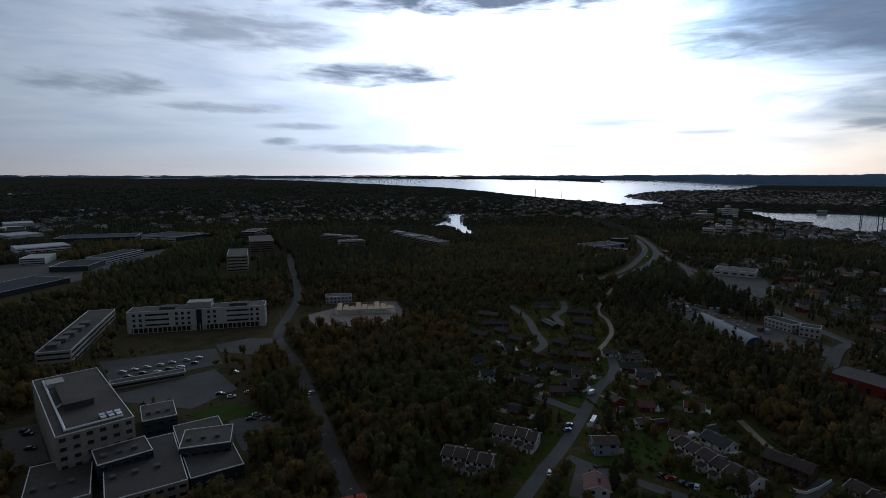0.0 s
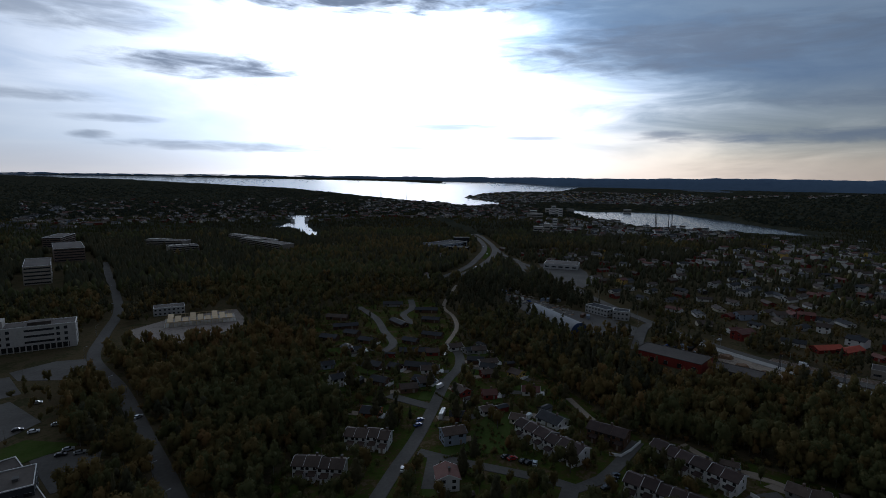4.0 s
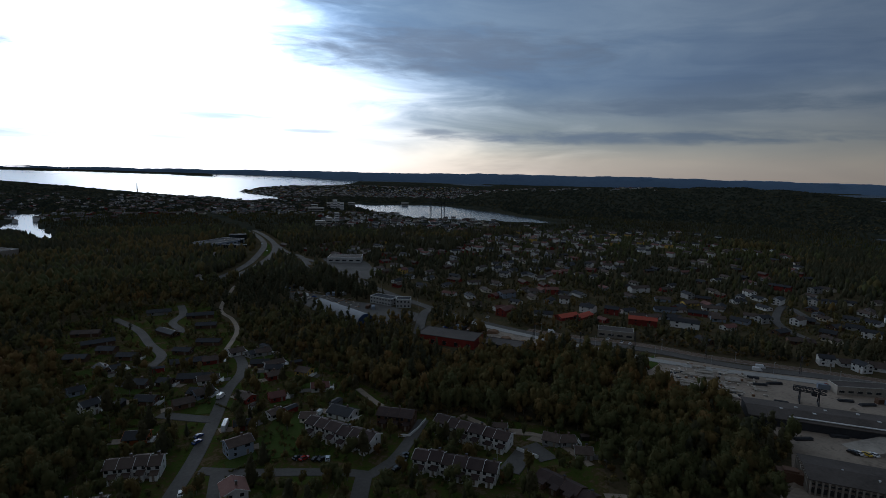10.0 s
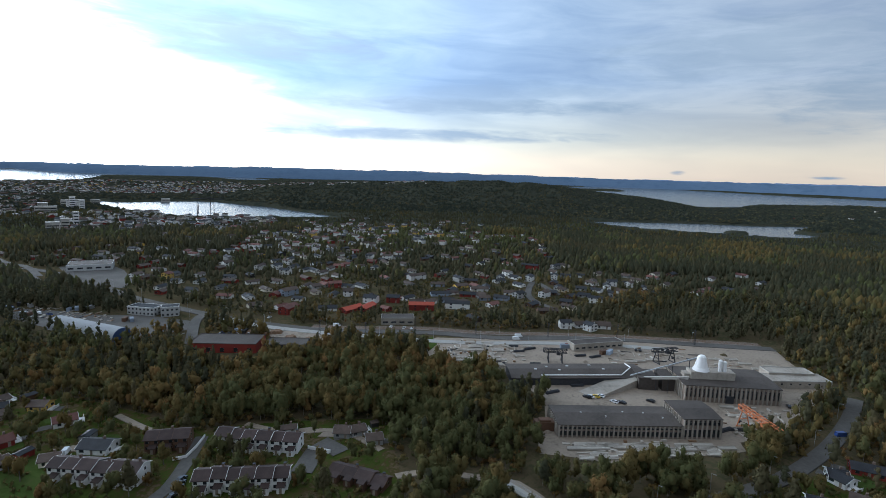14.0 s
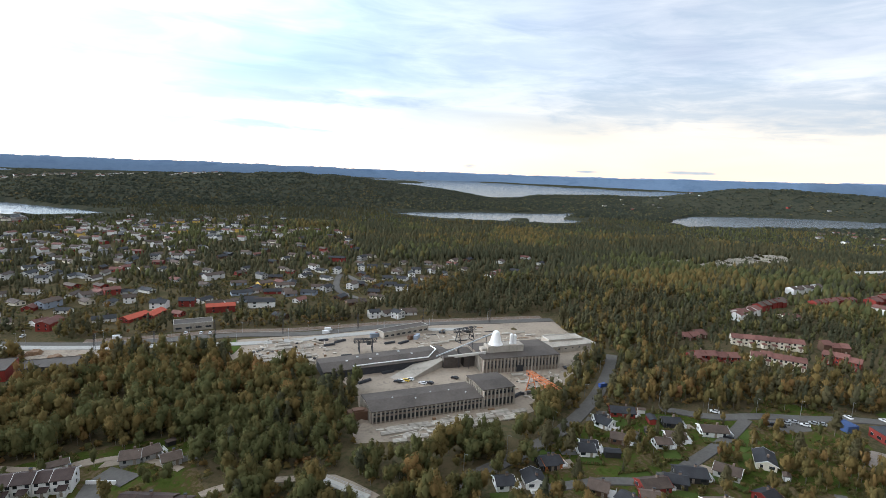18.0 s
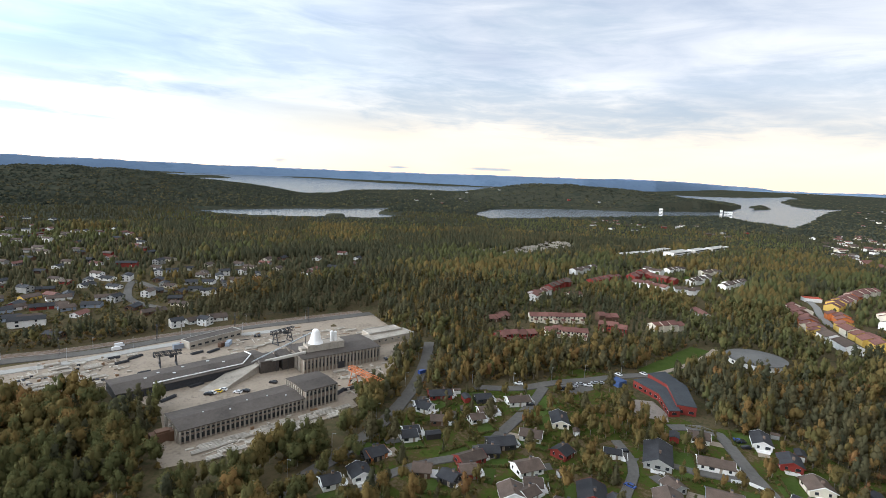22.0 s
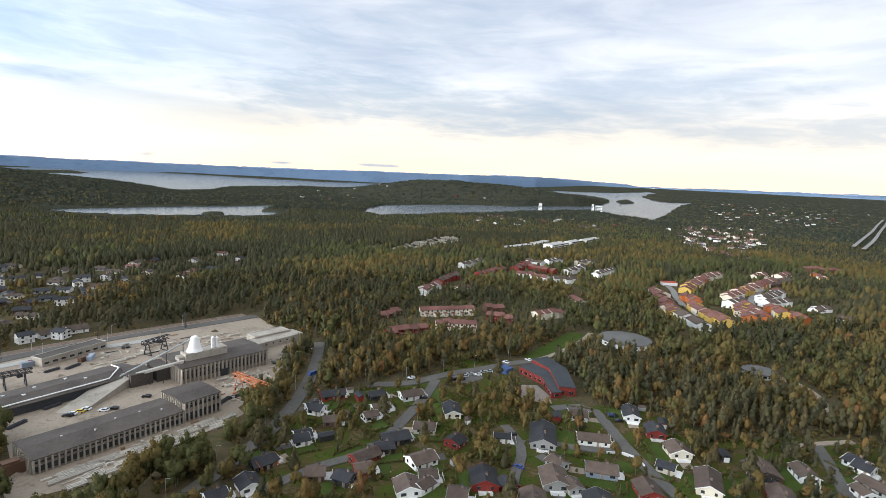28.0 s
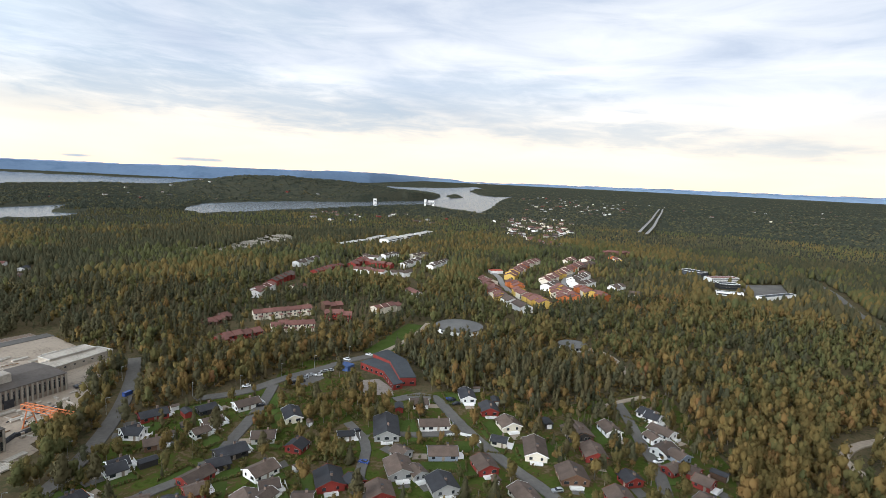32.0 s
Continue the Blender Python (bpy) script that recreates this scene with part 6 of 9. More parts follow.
# stacks of cast beams
def beam_stack(x, y, turn, length, n, rows, label="stack of pale cast concrete beams on bearers"):
    root = thing("beam_stack", x, y, turn, label, "concrete beams", "cast beams in the yard")
    me = shared(("beam", length), lambda b: box(b, -length / 2, -0.32, 0, length / 2, 0.32, 0.6), M["pale_concrete"])
    for k in range(rows):
        for i in range(n):
            part("beam", me, None, root, m=pose(((i * 5 + k * 3) % 4) * 0.15, (i - n / 2) * 1.0, 0.25 + k * 0.7))
    for s in (-0.3, 0.3) if math.hypot(x, y) < 235 else (0.0,):
        part("bearer", shared(("bearer", n), lambda b: box(b, -0.15, -n * 0.65, 0, 0.15, n * 0.65, 0.25), M["deck"]), None, root, m=pose(length * s, -0.5, 0))


rs = random.Random(5)
YARD_LINES = ([(207.7, 48.4), (242.3, -4.1)], [(201.7, 43.3), (237.4, -9.0)], [(220.8, 23.3), (244.7, -13.1)], [(211.9, 47.2), (231.1, 12.7)], [(206.6, 40.2), (230.0, 5.6)])
EDGE = [(195.8, 63.4), (201.8, 47.2), (207.0, 26.1), (215.1, 20.6), (223.8, 10.1), (235.7, -8.9), (244.1, -16.9)]
thin(EDGE + [(x * 0.93, y * 0.93) for x, y in EDGE[::-1]], 0.0)
for (xa, ya), (xb, yb) in YARD_LINES:
    n = int(math.dist((xa, ya), (xb, yb)) / 8.6)
    for i in range(n):
        u = (i + 0.5) / n
        beam_stack(xa + (xb - xa) * u, ya + (yb - ya) * u, -60.9 + rs.uniform(-3, 3), rs.choice((6.0, 7.5, 9.0)), rs.choice((3, 3, 4)), 1)
for (x, y), ln, n, r in zip([(297.6, 136.5), (300.1, 129.8), (284.1, 133.1), (299.3, 121.6), (309.7, 120.2), (311.6, 139.8), (290.2, 122.0), (289.6, 116.7), (281.6, 108.7), (272.4, 118.5), (268.5, 124.0), (292.8, 111.5), (278.4, 111.2), (306.9, 133.9), (277.0, 131.2), (314.8, 129.0)], (8, 8, 7, 8, 8, 7, 7, 8, 7, 8, 7, 8, 7, 8, 8, 7), (3, 4, 3, 3, 4, 3, 5, 5, 3, 4, 3, 3, 4, 3, 3, 4), (1, 2, 1, 1, 1, 2, 1, 1, 2, 1, 1, 1, 1, 1, 2, 1)):
    beam_stack(x, y, -58, ln, n, r)
rs = random.Random(9)
for (xa, ya), (xb, yb) in ([(293.6, 142.3), (309.1, 114.6)], [(284.6, 138.2), (298.0, 109.4)], [(274.0, 133.4), (281.4, 107.4)], [(307.5, 140.8), (328.5, 101.0)]):
    n = int(math.dist((xa, ya), (xb, yb)) / 10)
    for i in range(n):
        u = (i + rs.uniform(0.3, 0.7)) / n
        if rs.random() < 0.75:
            beam_stack(xa + (xb - xa) * u, ya + (yb - ya) * u, -58 + rs.uniform(-4, 4), rs.choice((5.5, 7.0, 8.0)), rs.choice((2, 3)), 1)
for (x, y), ln in zip([(288.8, -9.3), (280.0, -13.4), (285.1, -18.1), (273.0, -18.8), (365.1, -2.3), (370.7, -11.7), (366.0, -19.1), (360.0, -26.2), (368.6, -32.6), (342.1, 31.8), (336.2, 37.8), (332.5, 42.2)], (7, 8, 7, 8, 8, 8, 8, 8, 8, 7, 7, 7)):
    beam_stack(x, y, -66, ln, 3, 1)

# goods and heaps in the yards
def container(x, y, turn, wall, label):
    root = thing("container", x, y, turn, label, "container", "yard containers", 0.1)
    def shell(bm):                     # corrugated long sides
        side = [(-3.05 + 0.25 * i, 1.22 - 0.07 * (i % 2)) for i in range(25)]
        loop = side + [(px, -py) for px, py in side[::-1]]
        lo, hi = [bm.verts.new((*q, 0)) for q in loop], [bm.verts.new((*q, 2.6)) for q in loop]
        bm.faces.new(lo[::-1])
        bm.faces.new(hi)
        for i in range(len(loop)):
            j = (i + 1) % len(loop)
            bm.faces.new((lo[i], lo[j], hi[j], hi[i]))
    part("shell", shared(("container", wall), shell, WALLS[wall][1]), None, root)
    part("door", shared(("container_door",), lambda b: box(b, 3.05, -1.1, 0.1, 3.12, 1.1, 2.5), M["dark_metal"]), None, root)


def pipe_stack(x, y, turn, length, rows):
    root = thing("pipe_stack", x, y, turn, "stack of dark steel pipes and rails on the gravel", "pipes", "pipe stacks", 0.1)
    for k in range(rows):
        for i in range(4 - k):
            part("pipe", shared(("pipe", length), lambda b: tube(b, (-length / 2, 0, 0), (length / 2, 0, 0), 0.28, sides=7), M["dark_metal"]), None, root, m=pose(0.2 * ((i * 3 + k) % 3), (i + k / 2) * 0.62, 0.3 + 0.5 * k))


def heap(x, y, size, mat, label, steep=0.5):
    root = thing("heap", x, y, (x * 7) % 360, label, "heap", "heaps in the yard", 0.1)
    bm = bmesh.new()
    tube(bm, (0, 0, -0.2), (0, 0, size * steep), size, size * (0.12 if steep > 0.4 else 0.6), 12)
    for v in bm.verts:
        v.co += Vector((math.sin(v.co.y * 2.1), math.cos(v.co.x * 1.7), 0.3 * math.sin(v.co.x * 3))) * size * 0.12
    part("mound", bm, M[mat], root)


for i, (x, y) in enumerate([(336.8, 83.6), (340.7, 81.4), (344.9, 80.2), (278.6, 82.7), (338.5, 58.9), (340.3, 56.0), (268.8, 126.4)]):
    container(x, y, -60 + 25 * (i % 3), "krgbn"[i % 5], ("blue", "red", "grey", "black", "brown")[i % 5] + " steel container standing in the factory yard")
for i, (x, y) in enumerate([(196.9, 470.1), (196.6, 461.7), (208.2, 474.1), (210.4, 462.9), (198.6, 437.5), (219.7, 427.6), (223.9, 426.2), (227.2, 423.0), (231.4, 421.6), (225.6, 369.6), (227.6, 365.1), (248.3, 282.2), (249.2, 277.3)]):
    container(x, y, 20 + 20 * (i % 4), "kkbgn"[i % 5], ("blue-grey", "blue-grey", "black", "grey", "brown")[i % 5] + " steel container in the goods yard")
for i, (x, y) in enumerate([(320.4, 112.9), (312.6, 106.1), (321.1, 101.7), (296.0, 90.2), (325.4, 70.5), (328.5, 61.9), (309.6, 37.9), (276.0, 60.3), (259.6, -9.8), (262.5, -14.0), (307.1, -21.0), (260.4, 69.2)]):
    pipe_stack(x, y, -62 + 13 * (i % 3), 6.0 + i % 3, 2)
for i, (x, y) in enumerate([(214.5, 59.9), (218.0, 59.2), (212.1, 60.9), (300.6, 37.4), (304.8, 35.9), (306.1, 31.6), (305.0, -37.0), (348.7, -36.5), (378.0, -8.1), (319.9, 89.8), (317.3, 65.8), (263.6, 124.1), (354.5, 17.3)]):
    heap(x, y, 1.6 + 0.5 * (i % 3), ("rock", "gravel", "heath")[i % 3], "heap of %s in the factory yard" % ("broken concrete", "pale gravel", "earth")[i % 3])

for x, y in [(251.8, 273.9), (258.5, 270.6), (261.7, 260.8), (257.4, 244.3), (259.9, 231.5), (255.0, 265.0)]:
    heap(x, y, 4.5, "mulch", "heap of brown bark mulch beside the road", 0.4)


def clutter(zones, count, seed):
    """Precast offcuts, timbers, pallets and scrap lying about the yards."""
    r = random.Random(seed)
    v, f, mi = [], [], []
    for _ in range(count):
        zone, ang = r.choice(zones)
        xs, ys = [p[0] for p in zone], [p[1] for p in zone]
        x, y = r.uniform(min(xs), max(xs)), r.uniform(min(ys), max(ys))
        if not inside(np.array([x]), np.array([y]), zone)[0]:
            continue
        a = radians(ang + r.choice((0, 0, 0, 90)) + r.gauss(0, 7))
        ln, wd, ht = r.choice(((5.5, 0.5, 0.5), (3.2, 1.2, 0.4), (7.5, 0.4, 0.35), (1.3, 1.0, 1.0), (2.4, 0.9, 0.8), (4.2, 1.6, 0.25)))
        c, q, b = math.cos(a), math.sin(a), len(v)
        for z in (0.05, 0.15 + ht):
            v += [(x + px * ln / 2 * c - py * wd / 2 * q, y + px * ln / 2 * q + py * wd / 2 * c, z) for px, py in ((-1, -1), (1, -1), (1, 1), (-1, 1))]
        f += [(b + 4, b + 5, b + 6, b + 7), (b, b + 1, b + 5, b + 4), (b + 1, b + 2, b + 6, b + 5), (b + 2, b + 3, b + 7, b + 6), (b + 3, b, b + 4, b + 7)]
        mi += [r.choice((0, 0, 0, 1, 1, 2, 3, 4))] * 5
    me = mesh_from("yard_clutter", v, f, [M["pale_concrete"], M["old_concrete"], M["deck"], M["dark_metal"], M["mulch"]], False, None, mi)
    return tagged(new("yard_clutter", me), "precast offcuts, timbers and scrap strewn over the yard", "scrap", kind="stuff")


clutter([([(262, 126), (286, 146), (312, 152), (326, 116), (300, 98), (284, 104)], -58), ([(262, 126), (286, 146), (312, 152), (326, 116), (300, 98), (284, 104)], -58),
         ([(328, 62), (352, 62), (378, 18), (366, -24), (350, -18), (340, 10), (322, 44)], -62), ([(262, -2), (292, -14), (300, -36), (272, -30), (254, -22)], -64),
         ([(204, 46), (212, 52), (247, -4), (240, -12), (222, 8)], -60), ([(196, 468), (212, 462), (230, 400), (222, 372), (200, 400)], 20)], 620, 12)

# footbridge over the hollow
P0, P1 = [(167.8, 58.9), (160.5, 41.1)]
bridge = thing("footbridge", *P0, math.degrees(math.atan2(P1[1] - P0[1], P1[0] - P0[0])), "narrow concrete footbridge with pale railings", "bridge")
ln = math.dist(P0, P1)
bm = bmesh.new()
box(bm, 0, -1.6, 2.4, ln, 1.6, 2.8)
part("deck", bm, M["concrete"], bridge)
for sy in (-1.55, 1.55):
    bm = bmesh.new()
    for i in range(int(ln / 1.5) + 1):
        tube(bm, (i * 1.5, sy, 2.8), (i * 1.5, sy, 3.9), 0.04, sides=5)
    tube(bm, (0, sy, 3.9), (ln, sy, 3.9), 0.06, sides=5)
    tube(bm, (0, sy, 3.4), (ln, sy, 3.4), 0.04, sides=5)
    part("railing", bm, M["metal"], bridge)
for u in (0.2, 0.5, 0.8):
    bm = bmesh.new()
    box(bm, ln * u - 0.3, -1.0, -0.3, ln * u + 0.3, 1.0, 2.4)
    part("pier", bm, M["old_concrete"], bridge)
open_line([P0, P1], 7)

# bare rock on the far wooded hill
ROCKY = ([(721, -238), (747, -273), (813, -335), (859, -380), (843, -415), (787, -398), (741, -341), (710, -281), (687, -241)], [(710, -186), (751, -230), (764, -253), (729, -238), (693, -192)])


def quarry(polys, step=3.0):
    """Broken rock with ledges and rubble, its edge frayed into the wood."""
    v, f, index = [], [], {}
    for poly in polys:
        thin(poly, 0.22)
        xs, ys = [p[0] for p in poly], [p[1] for p in poly]
        for x in np.arange(min(xs), max(xs), step):
            for y in np.arange(min(ys), max(ys), step):
                if not inside(np.array([x]), np.array([y]), poly)[0] or value_noise(np.array([x / 9]), np.array([y / 9]), 44)[0] < 0.3:
                    continue
                corner = []
                for i, j in ((0, 0), (1, 0), (1, 1), (0, 1)):
                    key = (round(x / step) + i, round(y / step) + j)
                    if key not in index:
                        px, py = np.array([key[0] * step]), np.array([key[1] * step])
                        big, small = value_noise(px / 16, py / 16, 45)[0], value_noise(px / 5, py / 5, 46)[0]
                        index[key] = len(v)
                        v.append((px[0] + (small - 0.5) * 2.4, py[0] + (big - 0.5) * 2.4, 0.3 + 3.2 * round(big * 4) / 4 + 2.4 * small))
                    corner.append(index[key])
                f.append(tuple(corner))
    me = mesh_from("quarried_rock", v, f, [M["quarry_rock"]], False)
    return tagged(new("quarried_rock", me), "broken ledges of pale quarried rock and rubble", "rock", kind="stuff")


quarry(ROCKY)

# sheds along the railway and behind the plant
B = [(333.0, 76.6), (358.0, 51.0), (328.6, -29.3), (346.0, -60.4), (341.0, -30.3), (351.9, -52.9), (362.0, 67.9), (364.0, 63.2)]
block("depot", *B[0], math.degrees(math.atan2(B[1][1] - B[0][1], B[1][0] - B[0][0])), math.dist(B[0], B[1]), 9, 4.5, M["old_concrete"], "long grey brick depot with a flat roof", "depot", 1, pitch=4, sides=(0,), trim=M["concrete"], win=(2.6, 1.1), lift=1.4)
block("shed", *B[2], math.degrees(math.atan2(B[3][1] - B[2][1], B[3][0] - B[2][0])), math.dist(B[2], B[3]), 12, 4.0, M["old_concrete"], "long grey shed with a pale metal roof", "shed", 1, roof=M["old_concrete"], pitch=5, sides=(0,), trim=M["concrete"], win=(1.2, 0.8), lift=2.2)
block("shed", *B[4], math.degrees(math.atan2(B[5][1] - B[4][1], B[5][0] - B[4][0])), math.dist(B[4], B[5]), 10, 5.0, M["old_concrete"], "grey shed with a pale sheet roof", "shed", 0, roof=M["old_concrete"], trim=M["concrete"])
B = [(315.7, 212.4), (328.8, 192.4), (325.3, 190.0), (329.6, 182.1)]
block("workshop", *B[0], math.degrees(math.atan2(B[1][1] - B[0][1], B[1][0] - B[0][0])), math.dist(B[0], B[1]), 12, 5, M["old_concrete"], "grey workshop with long windows beside the road", "workshop", 1, pitch=5, sides=(0,), win=(3.6, 1.2), trim=M["concrete"], lift=1.6)

# red school with two folded grey roofs
def folded_wing(x, y, turn, pts, h0, h1, label):
    root = thing("school_wing", x, y, turn, label, "school", "red school")
    hs = [h0 + (h1 - h0) * t for *_, t in pts]
    xy = [(a, b) for a, b, _ in pts]
    bm = bmesh.new()
    outline(bm, xy, -0.5, 1.0)
    for v in bm.verts:
        if v.co.z > 0.5:
            v.co.z = min(zip(hs, xy), key=lambda e: math.dist(e[1], v.co.xy))[0]
    bmesh.ops.triangulate(bm, faces=[f for f in bm.faces if len(f.verts) > 4])
    part("wall", bm, M["red_board"], root)
    bm = bmesh.new()
    cx, cy = sum(p[0] for p in xy) / len(xy), sum(p[1] for p in xy) / len(xy)
    grown = [(cx + (a - cx) * 1.012, cy + (b - cy) * 1.012) for a, b in xy]
    outline(bm, grown, 0.0, 0.35)
    for v in bm.verts:
        v.co.z += min(zip(hs, grown), key=lambda e: math.dist(e[1], v.co.xy))[0] + 0.02
    bmesh.ops.triangulate(bm, faces=[f for f in bm.faces if len(f.verts) > 4])
    part("roof", bm, M["slate"], root, "dark grey folded metal roof")
    return root


W1 = [(252.7, -175.9), (253.9, -187.4), (234.3, -186.4), (211.8, -175.5), (216.5, -168.1), (238.1, -177.5)]
W2 = [(249.7, -165.4), (251.1, -174.7), (241.1, -179.8), (212.9, -167.4), (213.6, -161.9), (231.4, -168.4)]
for poly, h0, h1, lab in ((W1, 4.6, 6.0, "red boarded school wing under a tall folded grey roof"), (W2, 3.0, 4.0, "lower red boarded school wing with a grey roof")):
    x0, y0 = poly[0]
    w1 = folded_wing(x0, y0, 0, [(a - x0, b - y0, t) for (a, b), t in zip(poly, (1, 1, 0.7, 0, 0, 0.7))], h0, h1, lab)
    way = 1 if sum(a * d - c * b for (a, b), (c, d) in zip(poly, poly[1:] + poly[:1])) > 0 else -1
    for (a, b), (c, d) in zip(poly, poly[1:] + poly[:1]):
        open_line([(a, b), (c, d)], 7)
        span, ang = math.dist((a, b), (c, d)), math.degrees(math.atan2((d - b) * way, (c - a) * way))
        n = int(span / 3.4)
        for i in range(n):
            u = (i + 0.5) / n
            part("window", bay_window(1.5 if i % 3 else 2.2, 1.3, 2), None, w1, m=pose(a + (c - a) * u - x0, b + (d - b) * u - y0, 1.0, 0, 0, ang))
for x, y in [(224.2, -165.6), (214.0, -163.5), (217.0, -174.1)]:
    open_box(x, y, 0, 8, 8, 4, 0, 12)
B = [(217.0, -174.1), (217.1, -179.4)]
block("playhouse", *[(251.3, -162.3)][0], 20, 7, 6, 2.8, M["blue_cloth"], "small blue play shelter beside the school", "shelter", 0, roof=M["blue_cloth"], trim=M["blue_cloth"])


# round school pavilions with low cone roofs
def round_house(x, y, r, h, label):
    root = thing("pavilion", x, y, 0, label, "building", "round pavilions")
    bm = bmesh.new()
    tube(bm, (0, 0, -0.5), (0, 0, h), r, r, 40)
    part("wall", bm, WALLS["w"][1], root)
    bm = bmesh.new()
    tube(bm, (0, 0, h), (0, 0, h + 0.4), r + 0.7, r + 0.7, 40)
    tube(bm, (0, 0, h + 0.4), (0, 0, h + 2.0), r + 0.6, 0.8, 40)
    part("roof", bm, M["grey_felt"], root, "grey low cone roof")
    for i in range(20):
        a = i * 18
        part("window", bay_window(2.0, 1.3, 2), None, root, m=pose(0, 0, 0, 0, 0, a) @ pose(0, -r, 1.0))
    open_box(x, y, 0, 2 * r, 2 * r, 1, 0, 12)


R1 = [(277.3, -269.2), (203.2, -305.6)]
round_house(*R1[0], 17, 3.2, "round white pavilion under a broad grey roof")
round_house(*R1[1], 9, 2.6, "round pavilion with a grey roof in the wood")

# storage tent, red shed and yards beside the through road
def arched_tent(x, y, turn, length, width, height):
    root = thing("storage_tent", x, y, turn, "long white arched storage tent with blue ends", "tent")
    arc = [(-width / 2 * math.cos(math.pi * i / 14), height * math.sin(math.pi * i / 14) ** 0.8) for i in range(15)]
    bm = bmesh.new()
    prism(bm, arc, 0, length)
    part("cover", bm, M["tent_cloth"], root, "white cloth cover")
    for x0 in (-0.12, length + 0.02):
        bm = bmesh.new()
        prism(bm, [(p * 1.01, q * 1.01) for p, q in arc], x0, x0 + 0.1)
        part("end_wall", bm, M["blue_cloth"], root, "blue cloth end wall")
    a = radians(turn)
    open_box(x + math.cos(a) * length / 2, y + math.sin(a) * length / 2, turn, length, width, 2, 0, 3)


T = [(198.6, 329.1), (193.2, 390.9)]
arched_tent(*T[0], math.degrees(math.atan2(T[1][1] - T[0][1], T[1][0] - T[0][0])), math.dist(*T), 14, 8.0)
B = [(205.0, 275.9), (224.8, 240.9), (229.2, 239.0), (241.7, 217.5), (237.0, 385.0), (243.5, 364.6), (244.9, 357.9), (251.9, 352.7)]
block("storehouse", *B[0], math.degrees(math.atan2(B[1][1] - B[0][1], B[1][0] - B[0][0])), math.dist(B[0], B[1]), 20, 5.5, M["red_board"], "long red storehouse with a grey roof", "storehouse", 1, pitch=7, sides=(0,), win=(2.4, 2.6), lift=0.6, roof=M["roof_felt"], trim=M["roof_felt"])
block("storehouse", *B[2], math.degrees(math.atan2(B[3][1] - B[2][1], B[3][0] - B[2][0])), math.dist(B[2], B[3]), 14, 4.5, M["dark_metal"], "low dark storehouse behind trees", "storehouse", 0, trim=M["roof_felt"], strip=4)
block("office_house", *B[4], math.degrees(math.atan2(B[5][1] - B[4][1], B[5][0] - B[4][0])), 22, 11, 6, WALLS["g"][1], "grey two-storey office beside the yard", "office", 2, pitch=3, sides=(0, 1, 3), roof=M["slate"])
block("office_house", *B[6], -40, 12, 10, 7, WALLS["g"][1], "grey two-storey house beside the yard", "office", 2, pitch=3, sides=(0, 1, 3), roof=M["slate"])
for t0, poly in ((0, [(300.8, 587.5), (333.9, 564.2), (389.7, 594.5), (378.3, 651.4)]),):
    block("shop", *poly[0], math.degrees(math.atan2(poly[1][1] - poly[0][1], poly[1][0] - poly[0][0])), math.dist(poly[0], poly[1]), 30, 6, M["pale_sheet"], "large pale shop with a flat roof", "shop", 1, sides=(0,), pitch=8, win=(5, 1.6), lift=2)
P = [(299.0, 579.9), (368.4, 609.9), (215.5, 771.9), (278.2, 811.6)]
block("shop", *P[2], math.degrees(math.atan2(P[3][1] - P[2][1], P[3][0] - P[2][0])), math.dist(P[2], P[3]), 35, 6, WALLS["k"][1], "pale blue-grey shop hall beside the highway", "shop", 1, sides=(0,), pitch=8, win=(5, 1.6), lift=2, roof=M["slate"])
W = [(232.6, 774.0), (260.3, 755.8), (249.3, 812.9), (274.2, 805.3), (269.6, 854.7), (294.7, 849.0)]
for k, (wd, ht) in enumerate(((9, 4.0), (9, 6.0), (10, 8.0))):
    block("showroom", *W[2 * k], math.degrees(math.atan2(W[2 * k + 1][1] - W[2 * k][1], W[2 * k + 1][0] - W[2 * k][0])), math.dist(W[2 * k], W[2 * k + 1]), wd, ht, M["glass"], "glazed roadside showroom tier with white roof edges", "showroom", 1, sides=(0,), pitch=5, win=(3.6, 1.8), lift=1.0, roof=M["slate"], strip=40)

# hospital: tower block, low wings, offices
tb = block("hospital_tower", -136.4, 178.8, 42.3, 25.0, 71.0, 17.5, M["old_concrete"], "pale hospital block with a dark flat roof", "hospital", 5, pitch=3.6, sides=(0, 1), win=(2.0, 1.5), clear=8, strip=10, lift=1.2)
roof_box(tb, 6, 24, 16, 50, 17.6, 2.4, M["roof_felt"], label="dark plant room on the roof")
roof_box(tb, 4, 55, 10, 62, 17.6, 1.8, M["concrete"])
bm = bmesh.new()
for a, b in (((3.5, 4), (3.5, 66)), ((3.5, 28), (7, 32)), ((3.0, 3.5), (22, 3.5))):
    tube(bm, (*a, 18.0), (*b, 18.0), 0.45, sides=8)
part("duct", bm, M["white"], tb, "white roof duct")
for i in range(6):
    roof_box(tb, 15 + (i % 3) * 2.6, 4 + (i // 3) * 3.0, 16.6 + (i % 3) * 2.6, 6 + (i // 3) * 3, 17.6, 1.1, M["metal"])
